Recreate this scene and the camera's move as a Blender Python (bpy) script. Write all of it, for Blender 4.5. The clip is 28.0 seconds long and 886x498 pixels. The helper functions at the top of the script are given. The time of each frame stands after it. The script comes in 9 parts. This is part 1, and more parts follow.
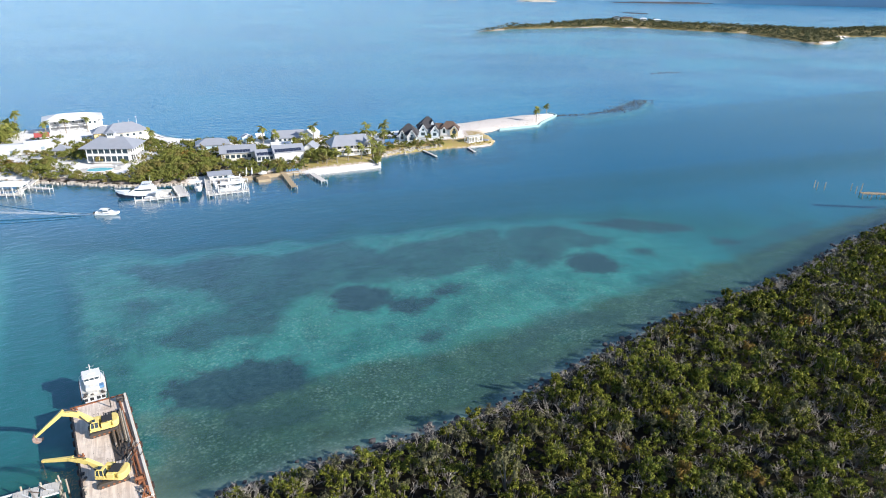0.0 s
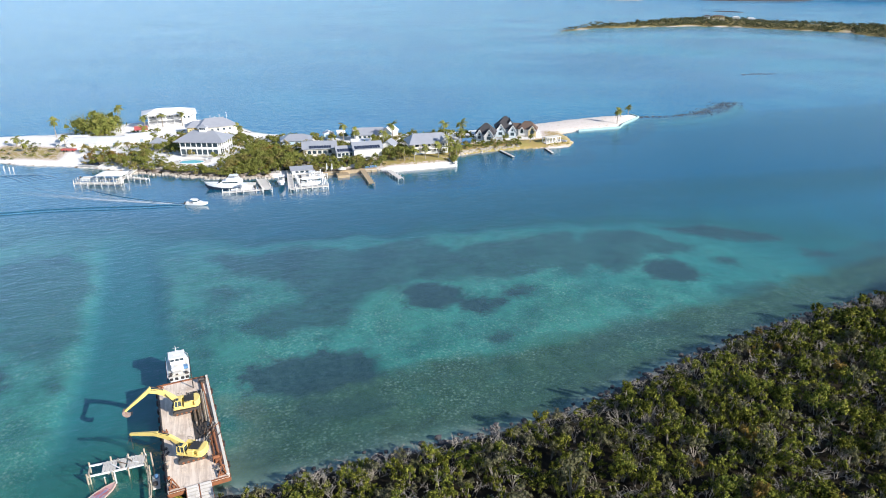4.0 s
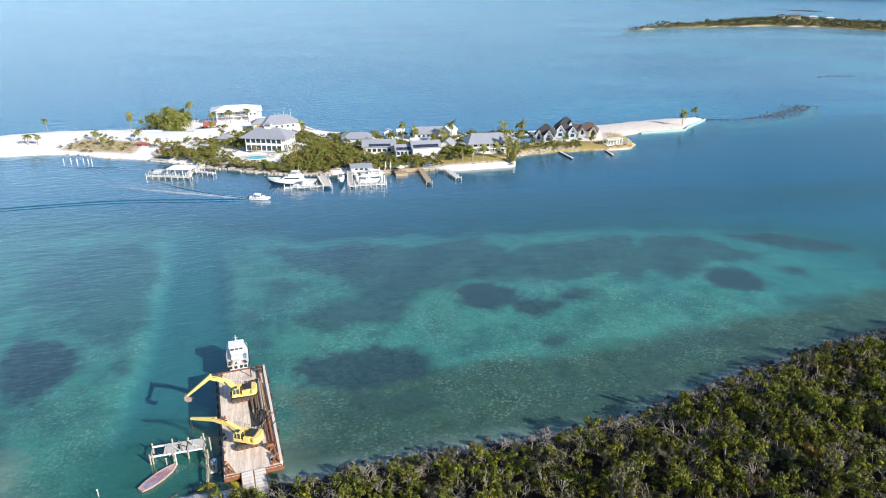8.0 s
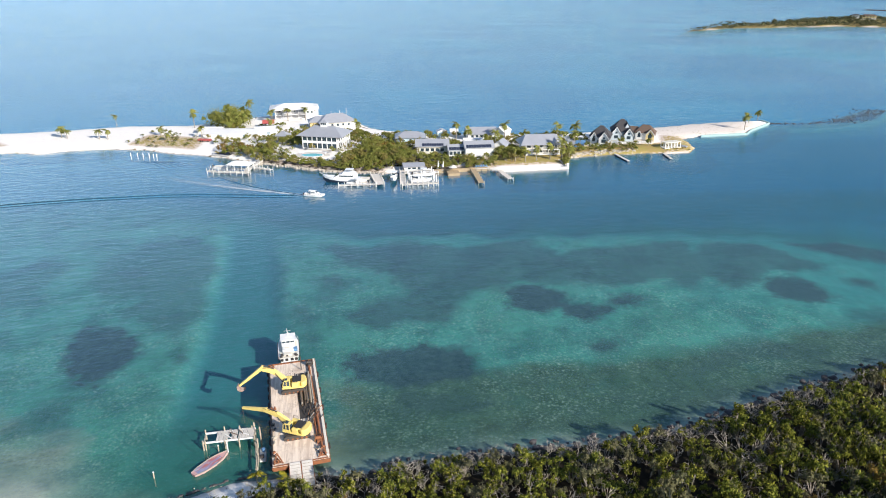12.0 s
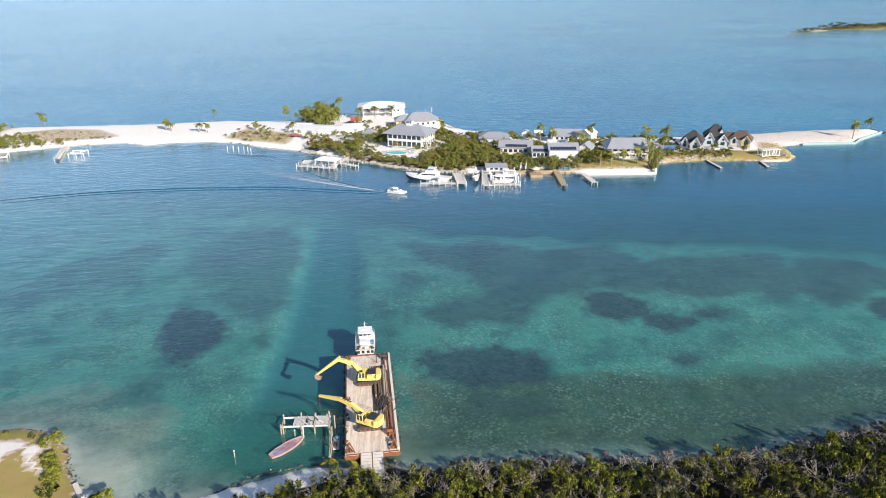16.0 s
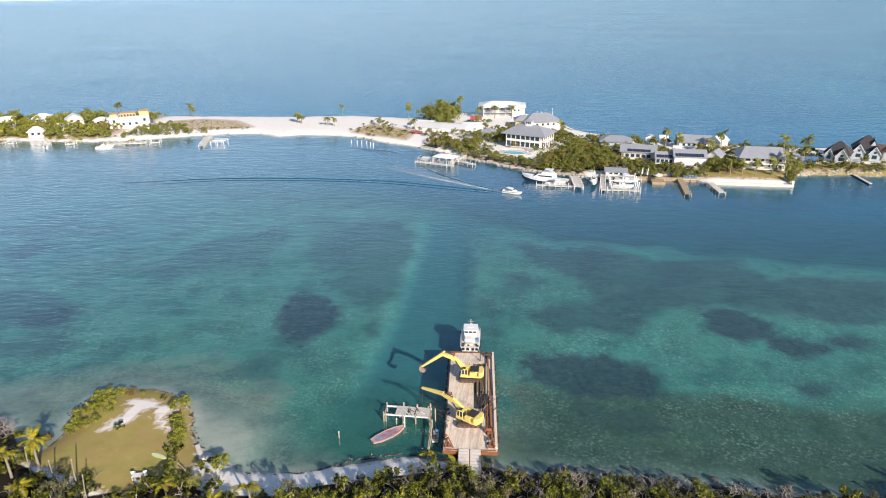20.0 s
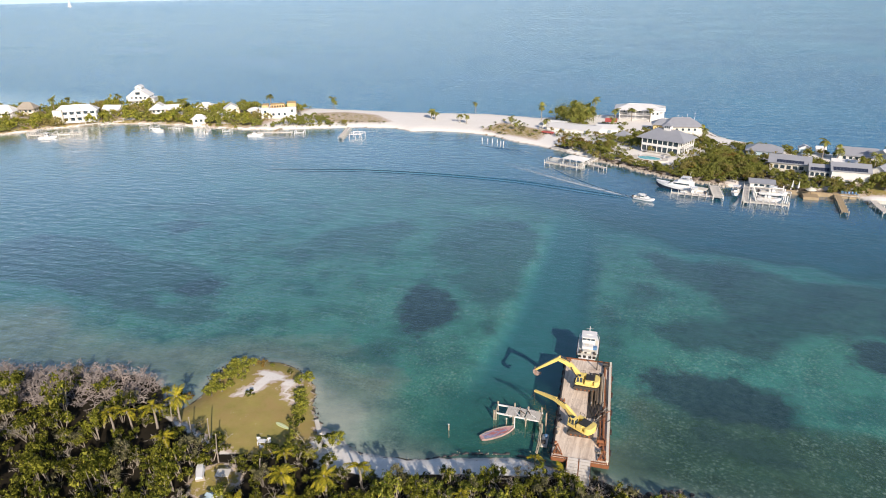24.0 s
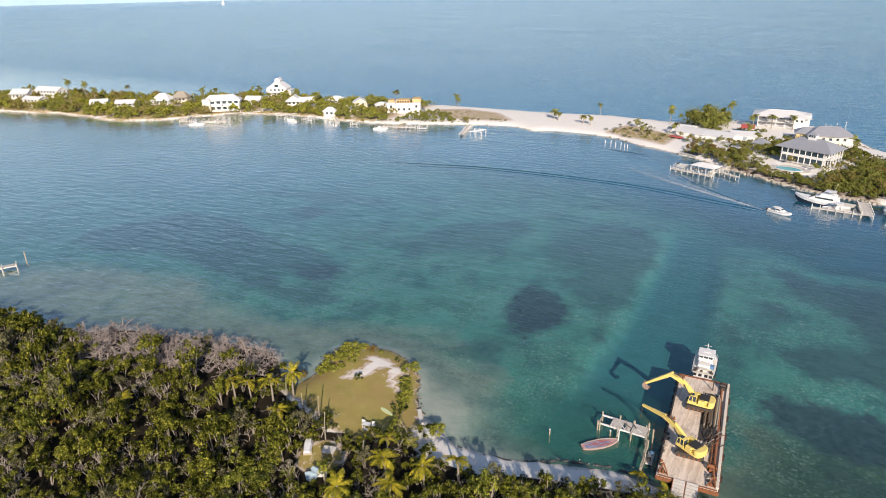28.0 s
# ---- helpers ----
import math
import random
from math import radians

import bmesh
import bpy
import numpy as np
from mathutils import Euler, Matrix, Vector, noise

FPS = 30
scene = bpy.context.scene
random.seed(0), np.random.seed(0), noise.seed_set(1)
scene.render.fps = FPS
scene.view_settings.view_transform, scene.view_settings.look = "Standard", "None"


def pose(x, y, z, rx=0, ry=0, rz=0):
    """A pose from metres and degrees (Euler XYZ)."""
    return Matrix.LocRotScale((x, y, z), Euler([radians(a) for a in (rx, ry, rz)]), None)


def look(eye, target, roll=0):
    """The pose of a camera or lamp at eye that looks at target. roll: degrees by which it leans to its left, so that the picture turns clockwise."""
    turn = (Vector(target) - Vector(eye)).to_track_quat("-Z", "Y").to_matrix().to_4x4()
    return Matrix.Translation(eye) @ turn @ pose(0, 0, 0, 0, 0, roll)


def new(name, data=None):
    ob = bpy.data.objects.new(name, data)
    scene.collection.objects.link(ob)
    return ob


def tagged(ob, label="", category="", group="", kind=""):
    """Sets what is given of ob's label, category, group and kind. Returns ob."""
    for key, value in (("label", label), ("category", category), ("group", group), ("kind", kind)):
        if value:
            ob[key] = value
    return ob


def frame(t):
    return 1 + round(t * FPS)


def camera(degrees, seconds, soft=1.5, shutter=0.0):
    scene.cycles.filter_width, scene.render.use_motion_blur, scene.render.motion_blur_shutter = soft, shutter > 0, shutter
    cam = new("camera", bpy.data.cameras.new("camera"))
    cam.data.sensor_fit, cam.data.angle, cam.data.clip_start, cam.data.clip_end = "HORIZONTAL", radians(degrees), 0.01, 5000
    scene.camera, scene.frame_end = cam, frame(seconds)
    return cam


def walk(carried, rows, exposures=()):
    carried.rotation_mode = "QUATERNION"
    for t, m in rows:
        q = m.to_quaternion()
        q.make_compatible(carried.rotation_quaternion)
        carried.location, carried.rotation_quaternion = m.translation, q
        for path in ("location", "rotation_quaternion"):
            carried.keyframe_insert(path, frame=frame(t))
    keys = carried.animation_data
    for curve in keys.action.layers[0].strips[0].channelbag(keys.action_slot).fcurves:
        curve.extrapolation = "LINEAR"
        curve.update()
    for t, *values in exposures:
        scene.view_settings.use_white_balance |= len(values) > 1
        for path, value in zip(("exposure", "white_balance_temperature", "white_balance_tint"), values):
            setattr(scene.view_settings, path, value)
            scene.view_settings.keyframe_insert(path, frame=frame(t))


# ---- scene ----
cam = camera(69.5, 28.0, soft=1.0)
PATH = [
    (0, (0.0, 0.0, 67.4), (0.8418, 1.6471, 66.6396), 1.11),
    (0.5, (0.0, 0.0, 67.4), (0.8231, 1.6562, 66.6387), 1.04),
    (1, (0.0, 0.0, 67.4), (0.7975, 1.6683, 66.6379), 0.97),
    (1.5, (0.0, 0.0, 67.4), (0.7714, 1.6802, 66.6372), 0.90),
    (2, (0.0, 0.0, 67.4), (0.7451, 1.6917, 66.6366), 0.84),
    (2.5, (0.0, 0.0, 67.4), (0.7183, 1.7030, 66.6360), 0.78),
    (3, (0.0, 0.0, 67.4), (0.6896, 1.7146, 66.6355), 0.73),
    (3.5, (0.0, 0.0, 67.4), (0.6593, 1.7263, 66.6350), 0.67),
    (5.5, (0.0, 0.0, 67.4), (0.5661, 1.7584, 66.6335), 0.50),
    (6, (0.0, 0.0, 67.4), (0.5458, 1.7647, 66.6332), 0.46),
    (6.5, (0.0, 0.0, 67.4), (0.5262, 1.7705, 66.6330), 0.42),
    (7, (0.0, 0.0, 67.4), (0.5064, 1.7762, 66.6328), 0.39),
    (7.5, (0.0, 0.0, 67.4), (0.4867, 1.7817, 66.6326), 0.35),
    (8, (0.0, 0.0, 67.4), (0.4667, 1.7869, 66.6325), 0.32),
    (8.5, (0.0, 0.0, 67.4), (0.4483, 1.7916, 66.6324), 0.28),
    (9, (0.0, 0.0, 67.4), (0.4315, 1.7957, 66.6323), 0.25),
    (9.5, (0.0, 0.0, 67.4), (0.4151, 1.7995, 66.6323), 0.22),
    (10, (0.0, 0.0, 67.4), (0.3976, 1.8035, 66.6322), 0.19),
    (10.5, (0.0, 0.0, 67.4), (0.3785, 1.8076, 66.6322), 0.15),
    (11, (0.0, 0.0, 67.4), (0.3580, 1.8117, 66.6323), 0.12),
    (11.5, (0.0, 0.0, 67.4), (0.3365, 1.8159, 66.6323), 0.09),
    (13.5, (0.0, 0.0, 67.4), (0.2323, 1.8322, 66.6326), -0.05),
    (14, (0.0, 0.0, 67.4), (0.2007, 1.8360, 66.6327), -0.08),
    (14.5, (0.0, 0.0, 67.4), (0.1685, 1.8393, 66.6328), -0.12),
    (15, (0.0, 0.0, 67.4), (0.1353, 1.8421, 66.6329), -0.15),
    (15.5, (0.0, 0.0, 67.4), (0.1026, 1.8442, 66.6330), -0.19),
    (16, (0.0, 0.0, 67.4), (0.0693, 1.8458, 66.6332), -0.23),
    (16.5, (0.0, 0.0, 67.4), (0.0345, 1.8469, 66.6333), -0.27),
    (17, (0.0, 0.0, 67.4), (-0.0033, 1.8473, 66.6334), -0.31),
    (17.5, (0.0, 0.0, 67.4), (-0.0427, 1.8468, 66.6336), -0.35),
    (18, (0.0, 0.0, 67.4), (-0.0851, 1.8454, 66.6337), -0.39),
    (18.5, (0.0, 0.0, 67.4), (-0.1301, 1.8429, 66.6339), -0.43),
    (19, (0.0, 0.0, 67.4), (-0.1788, 1.8388, 66.6340), -0.47),
    (19.5, (0.0, 0.0, 67.4), (-0.2274, 1.8335, 66.6342), -0.51),
    (20, (0.0, 0.0, 67.4), (-0.2764, 1.8268, 66.6343), -0.55),
    (20.5, (0.0, 0.0, 67.4), (-0.3240, 1.8191, 66.6345), -0.59),
    (21, (0.0, 0.0, 67.4), (-0.3720, 1.8099, 66.6346), -0.64),
    (21.5, (0.0, 0.0, 67.4), (-0.4182, 1.7999, 66.6347), -0.68),
    (23.5, (0.0, 0.0, 67.4), (-0.6026, 1.7470, 66.6353), -0.83),
    (24, (0.0, 0.0, 67.4), (-0.6461, 1.7314, 66.6354), -0.87),
    (24.5, (0.0, 0.0, 67.4), (-0.6876, 1.7155, 66.6355), -0.90),
    (25, (0.0, 0.0, 67.4), (-0.7292, 1.6982, 66.6356), -0.94),
    (25.5, (0.0, 0.0, 67.4), (-0.7697, 1.6803, 66.6357), -0.97),
    (26, (0.0, 0.0, 67.4), (-0.8102, 1.6612, 66.6358), -0.99),
    (26.5, (0.0, 0.0, 67.4), (-0.8492, 1.6417, 66.6359), -1.02),
    (27, (0.0, 0.0, 67.4), (-0.8879, 1.6211, 66.6360), -1.04),
    (27.5, (0.0, 0.0, 67.4), (-0.9255, 1.6000, 66.6361), -1.06),
    (28, (0.0, 0.0, 67.4), (-0.9623, 1.5782, 66.6362), -1.08),
]
EXPOSURES = [(0, 0.33, 6000, 12), (8, 0.30, 6210, 12), (17, 0.17, 6540, 13), (28, -0.11, 6960, 17)]
walk(cam, [(t, look(eye, target, roll)) for t, eye, target, roll in PATH], EXPOSURES)

# ---- world and sun ----
SUN_AZ, SUN_EL = 141.0, 26.0        # compass from +y towards +x, degrees
world = bpy.data.worlds.new("world")
scene.world = world
world.use_nodes = True
wn = world.node_tree.nodes
sky = wn.new("ShaderNodeTexSky")
sky.sky_type = "NISHITA"
sky.sun_disc = False
sky.sun_elevation, sky.sun_rotation = radians(SUN_EL), radians(SUN_AZ)
sky.altitude, sky.air_density, sky.dust_density, sky.ozone_density = 50, 1.0, 0.4, 2.5
wn["Background"].inputs["Strength"].default_value = 0.127
world.node_tree.links.new(sky.outputs[0], wn["Background"].inputs["Color"])
sun_lamp = bpy.data.lights.new("sun", "SUN")
sun_lamp.energy, sun_lamp.angle, sun_lamp.color = 5.9, radians(0.55), (1.0, 0.93, 0.82)
sun_dir = Vector((math.sin(radians(SUN_AZ)) * math.cos(radians(SUN_EL)), math.cos(radians(SUN_AZ)) * math.cos(radians(SUN_EL)), math.sin(radians(SUN_EL))))
sun_ob = new("sun", sun_lamp)
sun_ob.matrix_world = look(sun_dir * 300, (0, 0, 0))


# ---- materials ----
class Net:
    """A node material with a few short cuts."""

    def __init__(self, name, rough=0.7, metal=0.0):
        self.mat = bpy.data.materials.new(name)
        self.mat.use_nodes = True
        self.nodes, self.links = self.mat.node_tree.nodes, self.mat.node_tree.links
        self.bsdf = self.nodes["Principled BSDF"]
        self.bsdf.inputs["Roughness"].default_value = rough
        self.bsdf.inputs["Metallic"].default_value = metal
        self.out = self.nodes["Material Output"]

    def n(self, kind, **values):
        node = self.nodes.new(kind)
        for key, value in values.items():
            node.inputs[key].default_value = value
        return node

    def link(self, a, b):
        self.links.new(a, b)

    def place(self, space="Object"):
        if space == "World":
            return self.nodes.new("ShaderNodeNewGeometry").outputs["Position"]
        return self.nodes.new("ShaderNodeTexCoord").outputs["Object"]

    def noise(self, where, scale, detail=4.0, rough=0.6):
        node = self.n("ShaderNodeTexNoise", Scale=scale, Detail=detail, Roughness=rough)
        self.link(where, node.inputs["Vector"])
        return node.outputs["Fac"]

    def ramp(self, fac, stops):
        node = self.nodes.new("ShaderNodeValToRGB")
        while len(node.color_ramp.elements) < len(stops):
            node.color_ramp.elements.new(0.5)
        for e, (p, c) in zip(node.color_ramp.elements, stops):
            e.position = p
            e.color = (*c, 1) if isinstance(c, tuple) else (c, c, c, 1)
        self.link(fac, node.inputs[0])
        return node.outputs[0]

    def mix(self, fac, a, b, mode="MIX"):
        node = self.nodes.new("ShaderNodeMix")
        node.data_type, node.blend_type = "RGBA", mode
        for sock, v in ((node.inputs[0], fac), (node.inputs[6], a), (node.inputs[7], b)):
            if isinstance(v, tuple):
                sock.default_value = (*v, 1)
            elif isinstance(v, (int, float)):
                sock.default_value = v
            else:
                self.link(v, sock)
        return node.outputs[2]

    def math(self, op, a, b=0.0):
        node = self.nodes.new("ShaderNodeMath")
        node.operation = op
        for sock, v in zip(node.inputs, (a, b)):
            if isinstance(v, (int, float)):
                sock.default_value = v
            else:
                self.link(v, sock)
        return node.outputs[0]

    def bump(self, fac, strength, distance):
        node = self.n("ShaderNodeBump", Strength=strength, Distance=distance)
        self.link(fac, node.inputs["Height"])
        self.link(node.outputs[0], self.bsdf.inputs["Normal"])
        return node

    def color(self, out):
        self.link(out, self.bsdf.inputs["Base Color"])
        return self.mat


def worn(name, base, dark, rough=0.7, metal=0.0, scale=1.2, grain=14.0, stain=0.5, bump=0.15, random=0.0):
    """Paint, wood, stone: a base colour with stains, fine grain and a little relief."""
    k = Net(name, rough, metal)
    p = k.place()
    broad, fine = k.noise(p, scale, 5, 0.65), k.noise(p, grain, 3, 0.7)
    c = k.mix(k.ramp(broad, [(0.40, 0.0), (0.72, stain)]), base, dark)
    c = k.mix(k.math("MULTIPLY", fine, 0.22), c, tuple(v * 0.55 for v in dark))
    if random:
        info = k.nodes.new("ShaderNodeObjectInfo")
        c = k.mix(k.math("MULTIPLY", info.outputs["Random"], random), c, dark)
    k.bump(fine, bump, 0.03)
    return k.color(c)


def leafy(name, a, b, c, rough=0.55, gap_shade=0.62, thin_part=0.07):
    """Foliage whose leaves vary one by one and clump by clump; shade between tufts is painted in."""
    k = Net(name, rough)
    geo = k.nodes.new("ShaderNodeNewGeometry")
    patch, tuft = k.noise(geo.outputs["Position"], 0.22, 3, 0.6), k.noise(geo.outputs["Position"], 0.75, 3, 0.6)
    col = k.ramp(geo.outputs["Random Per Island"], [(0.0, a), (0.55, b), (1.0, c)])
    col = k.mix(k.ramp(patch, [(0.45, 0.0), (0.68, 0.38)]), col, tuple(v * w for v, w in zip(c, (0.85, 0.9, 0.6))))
    # dark noise patches paint the shade between tufts into the leaf colour
    col = k.mix(k.ramp(tuft, [(0.36, gap_shade), (0.52, 0.0)]), col, tuple(v * 0.8 for v in a))
    k.link(col, k.bsdf.inputs["Base Color"])
    k.bsdf.inputs["Specular IOR Level"].default_value = 0.03
    thin = k.nodes.new("ShaderNodeBsdfTranslucent")
    k.link(col, thin.inputs["Color"])
    both = k.n("ShaderNodeMixShader", Fac=thin_part)
    k.link(k.bsdf.outputs[0], both.inputs[1])
    k.link(thin.outputs[0], both.inputs[2])
    k.link(both.outputs[0], k.out.inputs["Surface"])
    return k.mat


def make_ground():
    """Sand, lawn, leaf litter and rock above the water; sand, weed and depth tint below it."""
    k = Net("ground", 0.95)
    k.bsdf.inputs["Specular IOR Level"].default_value = 0.1
    p = k.place("World")
    zones = k.nodes.new("ShaderNodeAttribute")
    zones.attribute_name = "zones"
    part3 = k.nodes.new("ShaderNodeSeparateColor")
    k.link(zones.outputs["Color"], part3.inputs[0])
    weed, lawn, litter = part3.outputs
    split = k.nodes.new("ShaderNodeSeparateXYZ")
    k.link(p, split.inputs[0])
    z = split.outputs["Z"]
    broad, mid, fine = k.noise(p, 0.05, 5), k.noise(p, 0.35, 5, 0.65), k.noise(p, 2.6, 4, 0.7)
    # above the water
    sand = k.mix(mid, (0.90, 0.87, 0.82), (0.83, 0.78, 0.71))
    sand = k.mix(k.ramp(fine, [(0.5, 0.0), (0.8, 0.45)]), sand, (0.58, 0.51, 0.42))
    sand = k.mix(k.ramp(lawn, [(0.05, 0.0), (0.30, 1.0)]), sand, k.mix(mid, (0.66, 0.55, 0.46), (0.56, 0.45, 0.37)))
    grass = k.mix(k.ramp(mid, [(0.3, 0.0), (0.7, 1.0)]), (0.40, 0.325, 0.105), (0.29, 0.255, 0.070))
    grass = k.mix(k.ramp(k.noise(p, 0.16, 4, 0.65), [(0.42, 0.0), (0.62, 0.8)]), grass, (0.40, 0.275, 0.115))
    grass = k.mix(k.ramp(fine, [(0.45, 0.0), (0.8, 0.7)]), grass, (0.38, 0.31, 0.12))
    # leaf litter, set near black so its colour deepens the shade between shrubs
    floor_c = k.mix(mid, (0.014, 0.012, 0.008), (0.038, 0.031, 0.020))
    land = k.mix(k.ramp(k.math("ADD", lawn, k.math("ADD", k.math("MULTIPLY", k.math("SUBTRACT", fine, 0.5), 0.5), k.math("MULTIPLY", k.math("SUBTRACT", k.noise(p, 0.7, 5, 0.75), 0.5), 2.6))), [(0.4, 0.0), (0.6, 1.0)]), sand, grass)
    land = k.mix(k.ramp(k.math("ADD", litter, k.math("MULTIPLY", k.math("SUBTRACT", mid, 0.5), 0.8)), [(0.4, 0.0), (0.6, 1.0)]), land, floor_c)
    wet = k.ramp(k.math("DIVIDE", z, 0.5), [(0.05, 1.0), (0.9, 0.0)])
    land = k.mix(k.math("MULTIPLY", wet, 0.45), land, (0.20, 0.17, 0.12))
    # below it
    depth = k.math("DIVIDE", k.math("MULTIPLY", z, -1.0), 10.0)
    bed = k.ramp(depth, [(0.0, (0.52, 0.50, 0.40)), (0.05, (0.34, 0.41, 0.32)), (0.13, (0.070, 0.268, 0.188)), (0.24, (0.048, 0.250, 0.218)),
                         (0.32, (0.034, 0.190, 0.190)), (0.40, (0.021, 0.132, 0.135)), (0.60, (0.013, 0.145, 0.220)), (0.85, (0.012, 0.20, 0.40)), (1.0, (0.014, 0.24, 0.47))])
    cloud = k.noise(p, 0.09, 5, 0.65)
    shoal = k.ramp(depth, [(0.20, 1.0), (0.33, 0.0)])
    bed = k.mix(k.math("MULTIPLY", k.math("MULTIPLY", shoal, k.ramp(cloud, [(0.46, 0.0), (0.62, 1.0)])), 0.45), bed, (0.085, 0.30, 0.26))
    bed = k.mix(k.math("MULTIPLY", k.math("MULTIPLY", shoal, k.ramp(cloud, [(0.36, 1.0), (0.50, 0.0)])), 0.50), bed, (0.012, 0.085, 0.095))
    stones = k.n("ShaderNodeTexVoronoi", Scale=1.15)
    k.link(p, stones.inputs["Vector"])
    specks = k.math("MULTIPLY", k.ramp(stones.outputs["Distance"], [(0.12, 1.0), (0.42, 0.0)]), k.ramp(k.noise(p, 0.5, 4, 0.75), [(0.42, 0.0), (0.60, 1.0)]))
    grit = k.noise(p, 1.9, 4, 0.8)
    patchy = k.ramp(k.noise(p, 0.07, 4, 0.65), [(0.36, 0.15), (0.60, 1.0)])
    bed = k.mix(k.math("MULTIPLY", k.ramp(mid, [(0.35, 1.0), (0.6, 0.0)]), 0.30), bed, (0.03, 0.10, 0.10))
    silted = k.math("MULTIPLY", k.ramp(k.math("ADD", zones.outputs["Alpha"], k.math("MULTIPLY", k.math("SUBTRACT", cloud, 0.5), 1.1)), [(0.25, 0.0), (0.75, 1.0)]), 0.88)
    clay = k.mix(k.ramp(mid, [(0.35, 0.0), (0.68, 1.0)]), (0.305, 0.365, 0.275), (0.205, 0.255, 0.180))
    rubble = k.mix(k.ramp(mid, [(0.35, 0.0), (0.66, 1.0)]), (0.062, 0.118, 0.074), (0.030, 0.058, 0.036))
    silted = k.math("MULTIPLY", silted, k.ramp(depth, [(0.03, 0.1), (0.09, 1.0)]))
    bed = k.mix(silted, bed, k.mix(litter, rubble, clay))
    bed = k.mix(k.math("MULTIPLY", k.ramp(grit, [(0.52, 0.0), (0.66, 1.0)]), k.math("MULTIPLY", k.math("MULTIPLY", shoal, patchy), 0.46)), bed, (0.34, 0.47, 0.38))
    bed = k.mix(k.math("MULTIPLY", k.ramp(grit, [(0.36, 1.0), (0.48, 0.0)]), k.math("MULTIPLY", k.math("MULTIPLY", shoal, patchy), 0.42)), bed, (0.030, 0.085, 0.075))
    bed = k.mix(k.math("MULTIPLY", k.math("MULTIPLY", specks, k.math("MULTIPLY", shoal, patchy)), 0.50), bed, (0.36, 0.48, 0.40))
    blades, tatter = k.noise(p, 0.9, 5, 0.75), k.noise(p, 0.11, 6, 0.72)
    ragged = k.math("ADD", weed, k.math("ADD", k.math("MULTIPLY", k.math("SUBTRACT", mid, 0.5), 0.7), k.math("ADD", k.math("MULTIPLY", k.math("SUBTRACT", blades, 0.5), 0.7), k.math("MULTIPLY", k.math("SUBTRACT", tatter, 0.5), 1.6))))
    weedy = k.mix(k.ramp(blades, [(0.36, 0.0), (0.66, 1.0)]), (0.018, 0.046, 0.056), (0.055, 0.108, 0.108))
    cover = k.math("MULTIPLY", k.ramp(ragged, [(0.34, 0.0), (0.80, 1.0)]), k.math("MULTIPLY", lawn, k.math("ADD", 0.55, k.math("MULTIPLY", k.noise(p, 0.21, 5, 0.75), 0.8))))
    # thin scattered weed outside the meadows
    cover = k.math("MAXIMUM", cover, k.math("MULTIPLY", k.math("MULTIPLY", k.ramp(tatter, [(0.47, 0.0), (0.70, 1.0)]), shoal), 0.44))
    cover = k.math("MULTIPLY", k.math("MINIMUM", cover, 0.95), k.ramp(depth, [(0.025, 0.0), (0.075, 1.0)]))
    bed = k.mix(cover, bed, weedy)
    wash = k.math("MULTIPLY", k.math("MULTIPLY", k.ramp(depth, [(0.010, 1.0), (0.050, 0.0)]), litter), k.math("ADD", 0.35, k.math("MULTIPLY", mid, 0.8)))
    bed = k.mix(wash, bed, (0.52, 0.52, 0.42))
    sea_band = k.ramp(k.noise(p, 0.006, 4, 0.6), [(0.42, 0.0), (0.60, 1.0)])
    bed = k.mix(k.math("MULTIPLY", k.ramp(depth, [(0.7, 0.0), (0.88, 1.0)]), k.math("MULTIPLY", k.math("MULTIPLY", sea_band, k.ramp(k.math("DIVIDE", k.math("ADD", split.outputs["X"], 300.0), 900.0), [(0.0, 0.0), (1.0, 1.0)])), 0.75)), bed, (0.05, 0.42, 0.56))
    under = k.ramp(k.math("ADD", k.math("MULTIPLY", z, 2.0), 0.5), [(0.42, 0.0), (0.58, 1.0)])
    k.bump(fine, 0.25, 0.15)
    return k.color(k.mix(under, bed, land))


